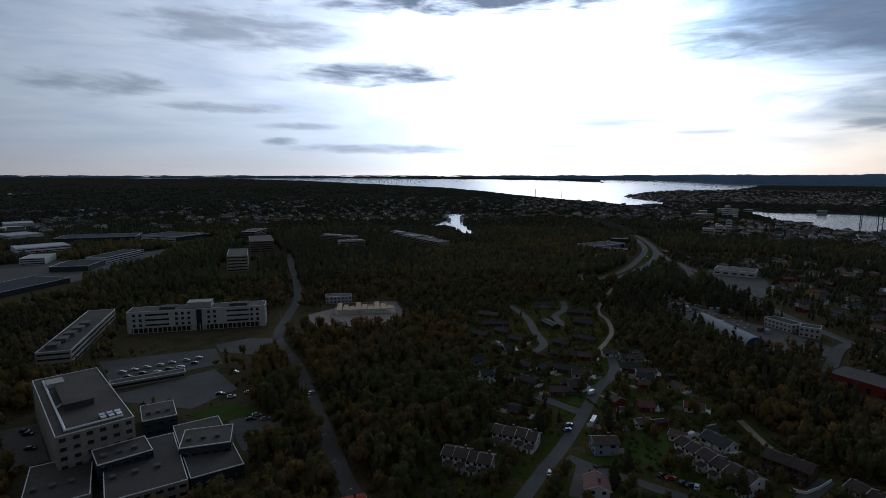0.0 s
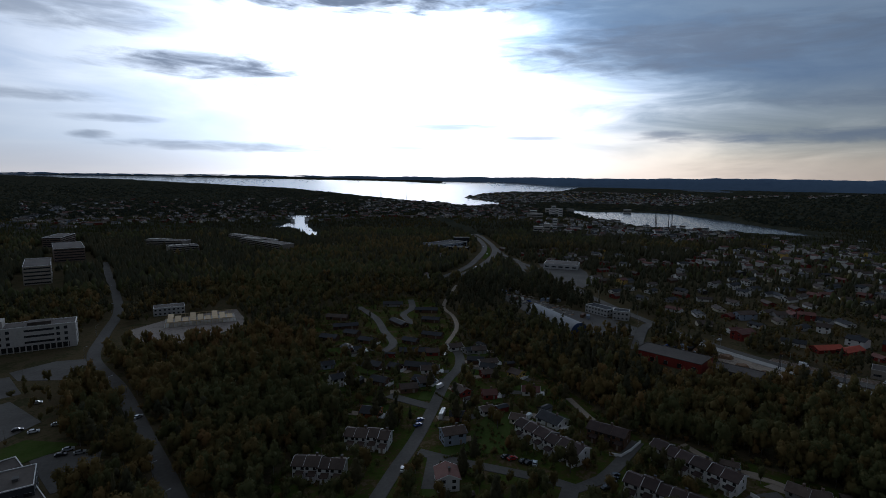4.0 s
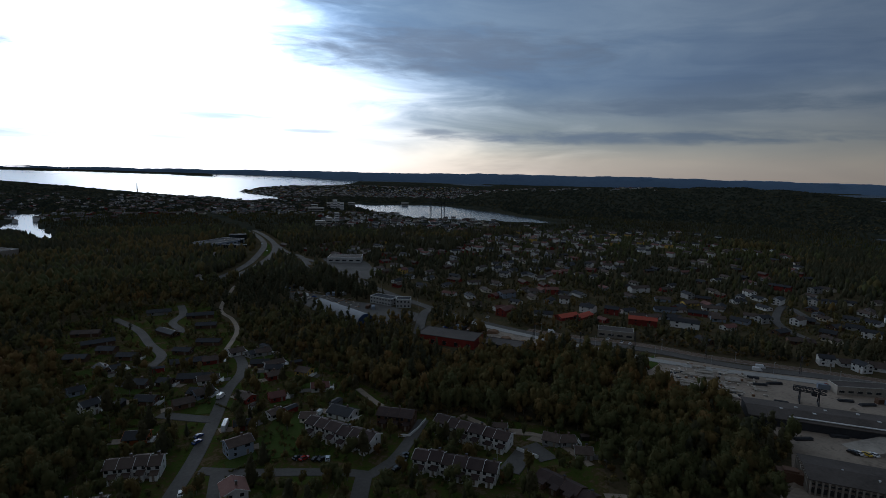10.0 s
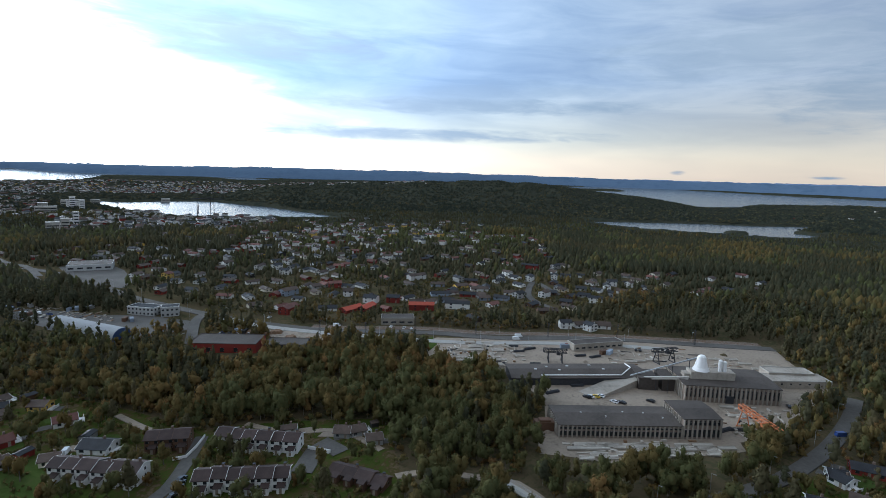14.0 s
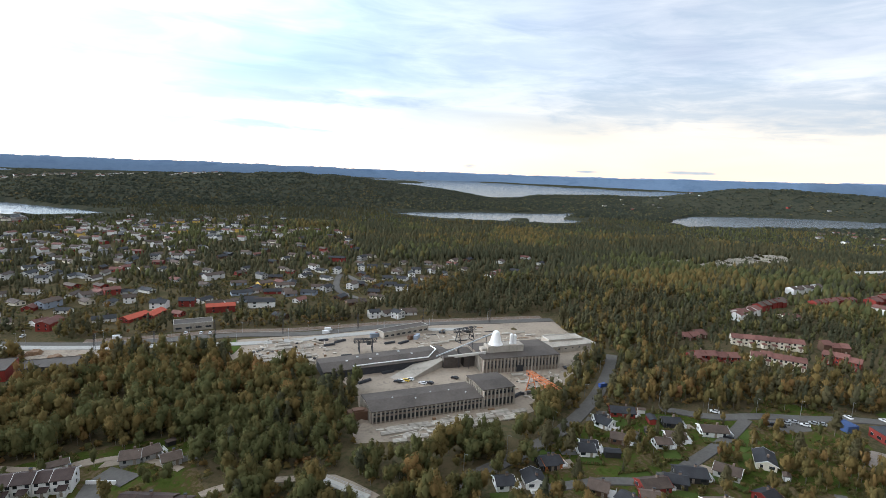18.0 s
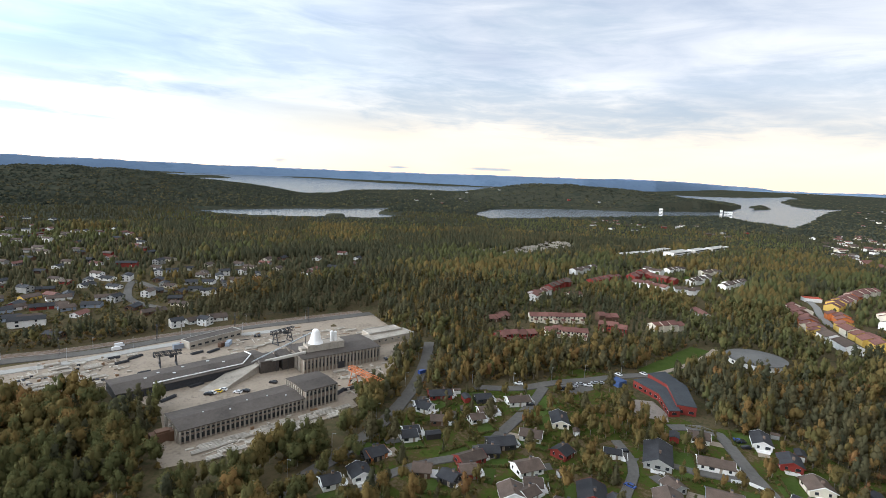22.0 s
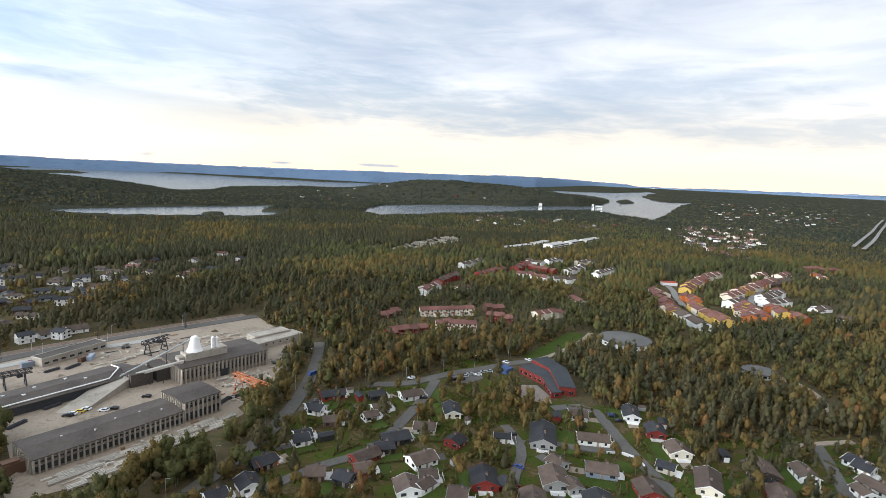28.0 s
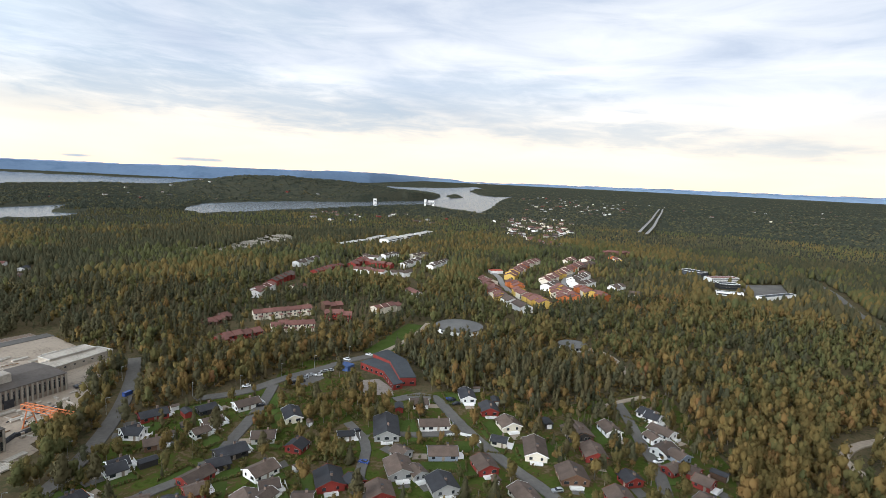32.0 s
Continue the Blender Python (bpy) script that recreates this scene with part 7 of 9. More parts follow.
for (p, q, far), ht, wall, lab in (
        ([(-107.4, 158.6), (-86.8, 171.9), (-133.6, 188.7)], 6.0, "old_concrete", "low hospital wing with a dark roof edged in white"),
        ([(-119.9, 175.1), (-106.4, 186.5), (-129.8, 184.7)], 9.0, "slate", "raised dark storey of the hospital wing with a flat roof"),
        ([(-87.1, 173.9), (-72.0, 183.8), (-117.6, 209.5)], 5.0, "slate", "low dark hospital wing beside the car park"),
        ([(-97.8, 187.9), (-80.5, 193.4), (-106.3, 200.8)], 8.5, "slate", "raised dark storey with a white roof edge"),
        ([(-125.4, 212.9), (-114.0, 219.9), (-136.7, 226.6)], 7.0, "slate", "grey sheet-clad hospital hall beside the forecourt"),
        ([(-132.3, 154.9), (-115.9, 164.9), (-156.7, 173.4)], 5.0, "old_concrete", "low hospital base with a grey roof")):
    turn, ln, wd, (x, y) = math.degrees(math.atan2(q[1] - p[1], q[0] - p[0])), math.dist(p, q), math.dist(p, far), p
    bb = block("hospital_wing", x, y, turn, ln, wd, ht, M[wall], lab, "hospital", int(ht / 3), pitch=3.4, sides=(0, 1), win=(2.2, 1.2), group="hospital wings", clear=6, strip=8)
    for i in range(3):
        roof_box(bb, 2 + i * ln * 0.28, wd * 0.35, 3.6 + i * ln * 0.28, wd * 0.35 + 1.8, ht + 0.1, 0.9, M["grey_felt"])
off = block("office_building", -217.1, 359.6, 14.1, 90.7, 15, 15.2, M["pale_render"], "long four-storey pale office building with dark windows", "office", 4, pitch=4.6, sides=(1, 3), win=(1.7, 1.6), clear=6, strip=44, lift=1.1)
roof_box(off, 38, 3, 54, 13, 15.3, 4.0, M["concrete"], "stair_tower", "roof stair tower")
roof_box(off, 20, 4, 30, 11, 15.3, 1.6, M["roof_felt"])
roof_box(off, 66, 4, 78, 11, 15.3, 1.6, M["roof_felt"])
for k, (u0, u1) in enumerate(((3, 41), (51, 87))):
    # dark glass added for the shade behind the ground-floor columns
    part("window", bay_window(u1 - u0, 3.2, 12), None, off, "dark glass band standing in for the colonnade's shaded void", m=pose((u0 + u1) / 2, 0, 0.4))
    for st in (5.0, 8.6, 12.2):
        mid = (u0 + u1) / 2 + (3 if k else -3)
        part("window", bay_window(15, 1.3, 8), None, off, "long dark window band", m=pose(mid, 0, st))
        for u in (u0 + 1.5, u0 + 5.5, u1 - 9.5, u1 - 5.5, u1 - 1.5):
            if abs(u - mid) > 9:
                part("window", bay_window(1.8, 1.9, 1), None, off, m=pose(u, 0, st - 0.3))
for i in range(28):
    part("column", shared(("column",), lambda b: box(b, -0.3, -0.9, -0.4, 0.3, -0.25, 4.4), M["concrete"]), None, off, m=pose(4 + i * 3.05, 0, 0))
bm = bmesh.new()
box(bm, 44.5, -0.5, 0, 48, 0.02, 15)
part("stair_window", bm, M["glass"], off, "dark glazed stairwell")
O = [(-230.8, 293.6), (-214.1, 299.2), (-279.6, 406.1)]
ln = math.dist(O[1], O[2])
ob2 = block("laboratory", *O[0], math.degrees(math.atan2(O[1][1] - O[0][1], O[1][0] - O[0][0])), math.dist(O[0], O[1]), ln * 0.8, 9, M["old_concrete"], "long grey laboratory with roof plant", "office", 3, pitch=3.4, sides=(0, 1), band=True, win=(2.4, 1.1), clear=5, strip=12)
for i in range(5):
    roof_box(ob2, 3 + i, 6 + i * 12, 9 + i, 13 + i * 12, 9.1, 2.2, M["grey_felt"])
O = [(-169.8, 262.7), (-139.7, 281.3), (-134.6, 306.9), (-164.5, 280.5), (-223.0, 260.1), (-199.1, 284.2)]
block("parking_deck", *O[0], math.degrees(math.atan2(O[1][1] - O[0][1], O[1][0] - O[0][0])), math.dist(O[0], O[1]), 6, 3.0, M["old_concrete"], "long low parking deck", "parking deck", 1, sides=(0,), band=True, win=(2, 1.2))

# apartment blocks, terraces on the wooded hill, industry
A = [(-243.2, 598.5), (-222.1, 605.9), (-270.0, 746.6), (-240.2, 757.9), (-336.7, 894.5), (-313.1, 894.7)]
for k, (i, h, w, d) in enumerate(((0, 18, 24, 60), (2, 16, 26, 70), (4, 14, 22, 60))):
    block("apartment_block", *A[i], math.degrees(math.atan2(A[i + 1][1] - A[i][1], A[i + 1][0] - A[i][0])), math.dist(A[i], A[i + 1]), d, h, M["brick"] if k else M["old_concrete"], "brick apartment block with a pale roof edge", "apartment block", 5, pitch=4, sides=(0, 1), band=True, group="apartment blocks", win=(1.8, 1.4), clear=10, strip=60)
A = [(-204.8, 895.5), (-149.4, 873.5), (-155.0, 805.8), (-118.8, 818.9), (-93.2, 953.6), (-30.4, 860.2), (-69.0, 896.7), (-7.4, 807.3)]
for k in (0, 2, 4, 6):
    bb = block("stepped_flats", *A[k], math.degrees(math.atan2(A[k + 1][1] - A[k][1], A[k + 1][0] - A[k][0])), math.dist(A[k], A[k + 1]), 22, 8, M["old_concrete"], "stepped terrace flats with pale roofs on a wooded hill", "flats", 3, pitch=5, sides=(0,), band=True, win=(3, 1.4), group="stepped flats", clear=4, strip=40)
    for i in range(4):
        roof_box(bb, 1 + i * 9, 3, 8 + i * 9, 14, 8.1, 1.5, M["concrete"])
I = [(-509.9, 639.1), (-485.0, 648.0), (-586.4, 731.9), (-543.2, 777.7), (-403.0, 602.6), (-411.9, 649.4), (-504.5, 893.6), (-435.4, 871.3), (-859.8, 1049.7), (-824.6, 1082.2), (-753.9, 893.2), (-704.9, 870.2), (-625.5, 855.8), (-514.2, 893.6), (-394.9, 460.4), (-378.9, 537.7), (-435.4, 871.3), (-406.3, 934.4), (-849.6, 1008.4), (-823.9, 1008.2), (-411.9, 649.4), (-406.3, 723.9)]
for k, (ht, mat, roof, wd, st) in enumerate(((8, "pale_sheet", "pale_sheet", 40, 3), (7, "white", "pale_sheet", 45, 2), (6, "slate", "slate", 40, 0), (8, "pale_sheet", "slate", 60, 2), (12, "pale_sheet", "pale_sheet", 50, 0), (9, "pale_sheet", "pale_sheet", 50, 2), (6, "slate", "slate", 60, 2), (5, "slate", "slate", 45, 0), (7, "slate", "slate", 30, 0), (8, "white", "pale_sheet", 40, 2), (8, "pale_sheet", "slate", 26, 3))):
    p, q = I[2 * k], I[2 * k + 1]
    block("industrial_hall", *p, math.degrees(math.atan2(q[1] - p[1], q[0] - p[0])), math.dist(p, q), wd, ht, M[mat], "%s industrial hall with a flat roof" % ("pale" if mat != "slate" else "dark grey"), "industrial hall", st, roof=M[roof], sides=(0,), band=True, win=(2, 1.2), group="industrial halls", clear=8, strip=60)

# building site with a timber deck, small workshop
S = [(-84.8, 410.8), (-37.2, 418.2), (-38.2, 458.1), (-85.5, 437.7)]
site = thing("timber_deck", *S[0], math.degrees(math.atan2(S[1][1] - S[0][1], S[1][0] - S[0][0])), "half-built house frame of new pale timber", "building site")
ln, wd = math.dist(S[0], S[1]), 26
bm = bmesh.new()
box(bm, 0, 0, -0.3, ln, wd, 0.5)
part("slab", bm, M["concrete"], site)
wallm = shared(("stud",), lambda b: box(b, -0.1, -0.1, 0.5, 0.1, 0.1, 3.4), M["timber"])
for i in range(int(ln / 2.5)):
    for yy in (0.5, wd / 2, wd - 0.5):
        part("stud", wallm, None, site, m=pose(1 + i * 2.5, yy, 0))
for yy in (0.5, wd / 2, wd - 0.5):
    bm = bmesh.new()
    box(bm, 0.8, yy - 0.15, 3.4, ln - 0.8, yy + 0.15, 3.7)
    part("beam", bm, M["timber"], site)
for i in range(int(ln / 5)):
    bm = bmesh.new()
    box(bm, 2 + i * 5, 0.5, 3.7, 5.8 + i * 5, wd - 0.6 - (i % 3) * 7, 3.95)
    part("board_deck", bm, M["timber"], site)
open_box(*S[0], 10, 90, 30, 6, 0, 20)
S = [(-99.2, 447.3), (-77.5, 451.5)]
block("workshop", *S[0], 12, 22, 12, 6, WALLS["g"][1], "grey flat-roofed workshop beside the building site", "workshop", 2, sides=(0, 1), pitch=3, strip=20)

# eastern school and flats beyond the terraces
E2 = [(237.9, -644.9), (221.8, -660.7), (262.9, -682.8), (243.6, -718.3), (226.5, -604.7), (203.0, -617.4), (182.9, -614.7), (168.6, -669.8), (284.8, -705.0), (283.8, -723.8), (697.0, -509.0), (725.0, -560.0), (434.0, -470.0), (427.0, -484.0), (706.9, -432.1), (735.0, -495.0), (733.0, -574.0), (756.0, -615.0), (765.0, -632.0), (796.0, -688.0), (745.0, -511.0), (776.0, -560.0)]
for k, (ht, wall, roof, wd, st, lab) in enumerate(((6, WALLS["b"][1], M["slate"], 14, 2, "dark school wing"), (5, WALLS["w"][1], ROOFS["r"][1], 14, 2, "white school wing under a brown-red roof"), (4, M["white"], M["slate"], 7, 1, "white low school wing"), (4, M["white"], M["slate"], 9, 0, "white flat-roofed gymnasium"), (6, M["slate"], M["slate"], 30, 0, "grey sheet hall in the wood"), (9, M["white"], M["concrete"], 16, 3, "long white apartment building above the wood"), (3.5, M["white"], ROOFS["o"][1], 10, 0, "white hall with a bright red roof"), (5, M["old_concrete"], M["concrete"], 12, 2, "low grey flats above the wood"), (8, M["concrete"], M["concrete"], 14, 3, "pale grey apartment building above the wood"), (7, M["concrete"], M["concrete"], 14, 2, "pale grey apartment building above the wood"), (5, M["old_concrete"], M["concrete"], 12, 1, "low grey flats above the wood"))):
    p, q = E2[2 * k], E2[2 * k + 1]
    block("public_building", *p, math.degrees(math.atan2(q[1] - p[1], q[0] - p[0])), math.dist(p, q), wd, ht, wall, lab + " with a flat roof" if "roof" not in lab else lab + " among trees", "building", st, roof=roof, trim=roof if roof is ROOFS["o"][1] else None, sides=(0,), pitch=4, band=True, group="public buildings", clear=5, strip=30)

# ---- the far town ----
def town(az0, az1, el0, el1, count, seed, codes=("wg", "gb", "gr", "eg", "gg", "wb", "rg", "ng"), size=(9, 15), storeys=(1, 2, 2)):
    """Houses of a far district between two bearings and two angles under the eye."""
    r = random.Random(seed)
    for _ in range(count):
        az, el = r.uniform(az0, az1), r.uniform(el0, el1)
        d = EYE / math.tan(radians(el))
        if is_water(np.array([[az]]), np.array([[d]]))[0, 0]:
            continue
        h = float(ground_height(np.array([[az]]), np.array([[d]]))[0, 0]) if d > 1010 else 0
        p, s = place_far(az, d, h - 2.2)
        if d < 1010 and wooded(np.array([p.x]), np.array([p.y]))[0] < 0.5:
            continue
        if d < 1250:
            open_box(p.x, p.y, 0, 11, 11, 1.0, 0.0, 12)
        c = r.choice(codes)
        DISTANT.append((p.x, p.y, p.z, r.uniform(0, 180), r.uniform(*size), r.uniform(8, 11), r.choice(storeys), c[0], c[1], s))


town(-22, 8, 2.6, 5.0, 420, 21)
town(-40, -18, 3.2, 5.2, 130, 22, ("wg", "gg", "gb", "wb", "kb"), (12, 30))
town(8, 26, 2.7, 4.6, 420, 23, size=(9, 22))
town(18, 42, 1.5, 2.7, 1300, 24, ("wg", "wb", "wg", "wb", "wr", "eg", "gg", "wb", "rg", "yg"))
town(26, 45, 4.4, 6.3, 340, 25, ("wg", "wb", "wg", "wb", "wr", "eg", "gg", "wb", "rg"))
town(40, 62, 1.7, 2.8, 220, 26, ("wg", "wb", "wr", "eg"))
town(140, 152, 1.5, 3.0, 80, 27)
town(139.0, 145.5, 3.8, 6.8, 90, 33, ("wg", "wr", "er", "gr", "wn", "eg"))
town(118, 140, 4.0, 5.0, 24, 28)
town(150, 168, 1.2, 2.6, 20, 29)
town(95, 120, 2.2, 3.2, 14, 30)


def join_distant():
    """Far houses in one mesh: gabled bodies with overhanging roofs."""
    mats = {}
    v, f, mi = [], [], []
    for x, y, z, turn, ln, wd, st, wall, roof, s in DISTANT:
        for k, lib in ((("w", wall), WALLS), (("r", roof), ROOFS)):
            mats.setdefault(k, len(mats))
        top, rise = (0.4 + 2.6 * st), wd * 0.21
        c, q = math.cos(radians(turn)) * s, math.sin(radians(turn)) * s
        for prof, x0, key in (([(-wd / 2, -3), (wd / 2, -3), (wd / 2, top), (0, top + rise - 0.1), (-wd / 2, top)], ln / 2, ("w", wall)),
                              ([(-wd / 2 - 0.6, top - 0.2), (0, top + rise), (wd / 2 + 0.6, top - 0.2), (wd / 2 + 0.6, top + 0.1), (0, top + rise + 0.3), (-wd / 2 - 0.6, top + 0.1)], ln / 2 + 0.5, ("r", roof))):
            b, n = len(v), len(prof)
            for px in (-x0, x0):
                v += [(x + px * c - py * q, y + px * q + py * c, z + pz * s) for py, pz in prof]
            quads = [(b + i, b + (i + 1) % n, b + n + (i + 1) % n, b + n + i) for i in range(n)]
            caps = [(b + 4, b + 3, b + 2, b + 2), (b + 4, b + 2, b + 1, b), (b + n + 2, b + n + 3, b + n + 4, b + n + 4), (b + n, b + n + 1, b + n + 2, b + n + 4)] if n == 5 else [(b + 5, b + 4, b + 1, b), (b + 4, b + 3, b + 2, b + 1), (b + n, b + n + 1, b + n + 4, b + n + 5), (b + n + 1, b + n + 2, b + n + 3, b + n + 4)]
            f += quads + caps
            mi += [mats[key]] * (len(quads) + len(caps))
    me = bpy.data.meshes.new("distant_houses")
    me.from_pydata(v, [], [tuple(dict.fromkeys(q)) for q in f])
    for (kind, code), _ in sorted(mats.items(), key=lambda e: e[1]):
        me.materials.append(WALLS[code][1] if kind == "w" else ROOFS[code][1])
    me.polygons.foreach_set("material_index", mi)
    me.update()
    bm = bmesh.new()
    bm.from_mesh(me)
    bmesh.ops.recalc_face_normals(bm, faces=bm.faces)
    bm.to_mesh(me)
    bm.free()
    return tagged(new("distant_houses", me), "scattered pale wooden houses of the far town", "houses", kind="stuff")


# landmarks of the far town: chimney, harbour cranes, silos, office blocks
def far_thing(name, az, el, label, category, group=""):
    d = EYE / math.tan(radians(el))
    h = float(ground_height(np.array([[az]]), np.array([[d]]))[0, 0]) if d > 1010 else 0.0
    p, s = place_far(az, d, max(h, 0))
    ob = thing(name, p.x, p.y, -az, label, category, group, p.z)
    ob.scale = (s, s, s)
    return ob


for (az, el), ht in zip([(9.7, -2.44)], (40,)):
    ob = far_thing("chimney_stack", az, -el, "tall slender factory chimney", "chimney")
    bm = bmesh.new()
    tube(bm, (0, 0, 0), (0, 0, ht), 2.4, 1.5)
    part("shaft", bm, M["old_concrete"], ob)
for az, el in [(12.4, -2.47), (38.0, -4.56), (39.4, -4.56), (37.9, -4.97), (39.1, -5.03)]:
    ob = far_thing("tower_crane", az, -el, "slender tower crane in the harbour", "crane", "harbour cranes")
    bm = bmesh.new()
    tube(bm, (0, 0, 0), (0, 0, 38), 0.9, 0.7, 6)
    part("mast", bm, M["dark_metal"], ob)
    bm = bmesh.new()
    tube(bm, (-10, 0, 36), (26, 4, 38), 0.7, 0.4, 6)
    tube(bm, (0, 0, 38), (0, 0, 44), 0.5, 0.3, 6)
    part("jib", bm, M["dark_metal"], ob)
for (az, el), (w, h) in zip([(27.9, -4.03), (28.6, -4.14), (27.3, -3.81), (29.6, -3.64), (25.8, -3.96), (35.2, -3.37), (26.4, -5.91), (28.1, -5.48), (27.3, -5.70), (124.6, -3.07), (130.5, -2.93), (129.9, -2.95), (28.0, -4.01), (26.0, -4.35)], ((12, 26), (11, 22), (14, 13), (22, 10), (20, 10), (24, 9), (18, 13), (9, 20), (12, 14), (12, 24), (26, 19), (8, 25), (30, 20), (40, 12))):
    ob = far_thing("harbour_building", az, -el, "pale harbour silo building by the water", "building", "harbour buildings")
    bm = bmesh.new()
    box(bm, -w / 2, -8, -3, w / 2, 8, h)
    part("wall", bm, M["white"] if h > 18 else M["concrete"], ob)
    bm = bmesh.new()
    box(bm, -w / 2 - 0.3, -8.3, h, w / 2 + 0.3, 8.3, h + 0.8)
    part("roof", bm, M["concrete"], ob)
    for k in range(int(h / 5)):
        bm = bmesh.new()
        box(bm, -w / 2 + 1, -8.15, 2 + k * 5, w / 2 - 1, -7.95, 3.8 + k * 5)
        part("window_band", bm, M["glass"], ob)

# ---- far highway ----
def far_road(pts, width, label):
    """A far road along bearings and angles under the eye."""
    v = []
    line = smooth_line(pts, 0.3)
    for i, (az, el) in enumerate(line):
        d = EYE / math.tan(radians(-el))
        a0, a1 = line[max(0, i - 1)], line[min(len(line) - 1, i + 1)]
        P = [Vector((math.sin(radians(a)), math.cos(radians(a)), 0)) * (EYE / math.tan(radians(-e))) for a, e in (a0, a1)]
        t = (P[1] - P[0]).normalized()
        n = Vector((-t.y, t.x, 0)) * width / 2
        c = Vector((math.sin(radians(az)), math.cos(radians(az)), 0)) * d
        for s in (-1, 1):
            q = c + n * s
            v.append(tuple(place_far(math.degrees(math.atan2(q.x, q.y)), math.hypot(q.x, q.y), 9.5 if d > 1010 else 0.3)[0]))
    i = np.arange(len(line) - 1) * 2
    # paler than the near roads, as painted sky sheen
    me = mesh_from("road", v, np.stack([i, i + 1, i + 3, i + 2], -1), [M["pale_asphalt"]])
    if me.polygons[0].normal.z < 0:
        me.flip_normals()
    return tagged(new("road", me), label, "road", kind="structure")


far_road([(152.0, -4.74), (152.6, -3.90), (153.1, -3.20), (153.4, -2.56), (153.7, -2.10)], 7, "pale motorway carriageway climbing over a far wooded hill")
far_road([(152.7, -4.90), (153.3, -4.02), (153.6, -3.21), (153.9, -2.53), (154.0, -2.08)], 7, "pale motorway carriageway climbing over a far wooded hill")
far_road([(158.2, -6.58), (160.7, -6.73), (163.1, -6.86), (165.4, -7.08), (166.8, -7.39)], 10, "pale road cutting through the wood")
road("road", [(193.9, -825.3), (150.5, -746.6), (107.6, -639.9), (69.9, -566.5), (44.2, -516.8)], 7, M["asphalt"], "wide highway between woods", verge=7)


# ---- vehicles ----
PAINT = {
    "white": material("white_car_paint", [(0.7, 0.7, 0.7), (0.76, 0.76, 0.76)], 0.5, 0.25, spec=0.5),
    "black": material("black_car_paint", [(0.012, 0.012, 0.014), (0.02, 0.02, 0.022)], 0.5, 0.25, spec=0.5),
    "blue": material("blue_car_paint", [(0.03, 0.06, 0.2), (0.04, 0.08, 0.26)], 0.5, 0.25, spec=0.5),
    "red": material("red_car_paint", [(0.3, 0.02, 0.015), (0.36, 0.03, 0.02)], 0.5, 0.25, spec=0.5),
    "silver": material("silver_car_paint", [(0.36, 0.37, 0.38), (0.44, 0.45, 0.46)], 0.5, 0.3, metal=0.5, spec=0.5),
    "yellow": material("yellow_car_paint", [(0.6, 0.4, 0.03), (0.66, 0.45, 0.04)], 0.5, 0.3, spec=0.5),
}


def car(x, y, turn, colour, length=4.3, height=1.45, kind="car"):
    """Body with bonnet and boot, glazed cabin, four wheels."""
    root = thing(kind, x, y, turn, "%s %s parked beside the road" % (colour, kind), kind, "parked cars", z=0.2)
    k = length / 4.3
    van = height > 1.8

    def body(bm):
        if van:
            prof = [(-2.1, 0.3), (2.1, 0.3), (2.15, 0.95), (1.75, 1.1), (1.3, height - 0.05), (1.1, height), (-2.05, height), (-2.15, 0.7)]
        else:
            prof = [(-2.1, 0.3), (2.1, 0.3), (2.15, 0.7), (1.9, 0.86), (0.95, 0.95), (-1.75, 1.0), (-2.12, 0.9)]
        a = [bm.verts.new((px * k, -0.86, pz)) for px, pz in prof]
        b = [bm.verts.new((px * k, 0.86, pz)) for px, pz in prof]
        bm.faces.new(a)
        bm.faces.new(b[::-1])
        for i in range(len(prof)):
            bm.faces.new((a[i], b[i], b[(i + 1) % len(prof)], a[(i + 1) % len(prof)]))

    def cabin(bm):
        lo = [(0.98 * k, -0.8), (0.98 * k, 0.8), (-1.75 * k, 0.8), (-1.75 * k, -0.8)]
        hi = [(0.3 * k, -0.64), (0.3 * k, 0.64), (-1.3 * k, 0.64), (-1.3 * k, -0.64)]
        a = [bm.verts.new((p, q, 0.93)) for p, q in lo]
        b = [bm.verts.new((p, q, height)) for p, q in hi]
        bm.faces.new(b).material_index = 1
        for i in range(4):
            bm.faces.new((a[i], a[(i + 1) % 4], b[(i + 1) % 4], b[i]))

    def wheel(bm):
        tube(bm, (0, -0.11, 0), (0, 0.11, 0), 0.33, 0.33, 14)

    def screen(bm):
        box(bm, 1.32 * k, -0.75, 1.12, 1.72 * k, 0.75, height - 0.2)
    part("body", shared(("car_body", colour, length, height), body, PAINT[colour]), None, root)
    if van:
        part("windscreen", shared(("van_screen", length, height), screen, M["glass"]), None, root)
    else:
        part("cabin", shared(("car_cabin", colour, length, height), cabin, M["glass"], PAINT[colour]), None, root)
    me = shared(("wheel",), wheel, M["rubber"])
    rim = shared(("rim",), lambda b: tube(b, (0, -0.12, 0), (0, 0.12, 0), 0.2, 0.2, 8), M["metal"])
    for sx in (-1.32, 1.35) if math.hypot(x, y) < 300 else ():
        for sy in (-0.8, 0.8):
            tyre = part("wheel", me, None, root, m=pose(sx * k, sy, 0.33))
            if math.hypot(x, y) < 215:
                part("rim", rim, None, tyre)
    open_box(x, y, turn, length, 1.8, 1.5, 0, 6)


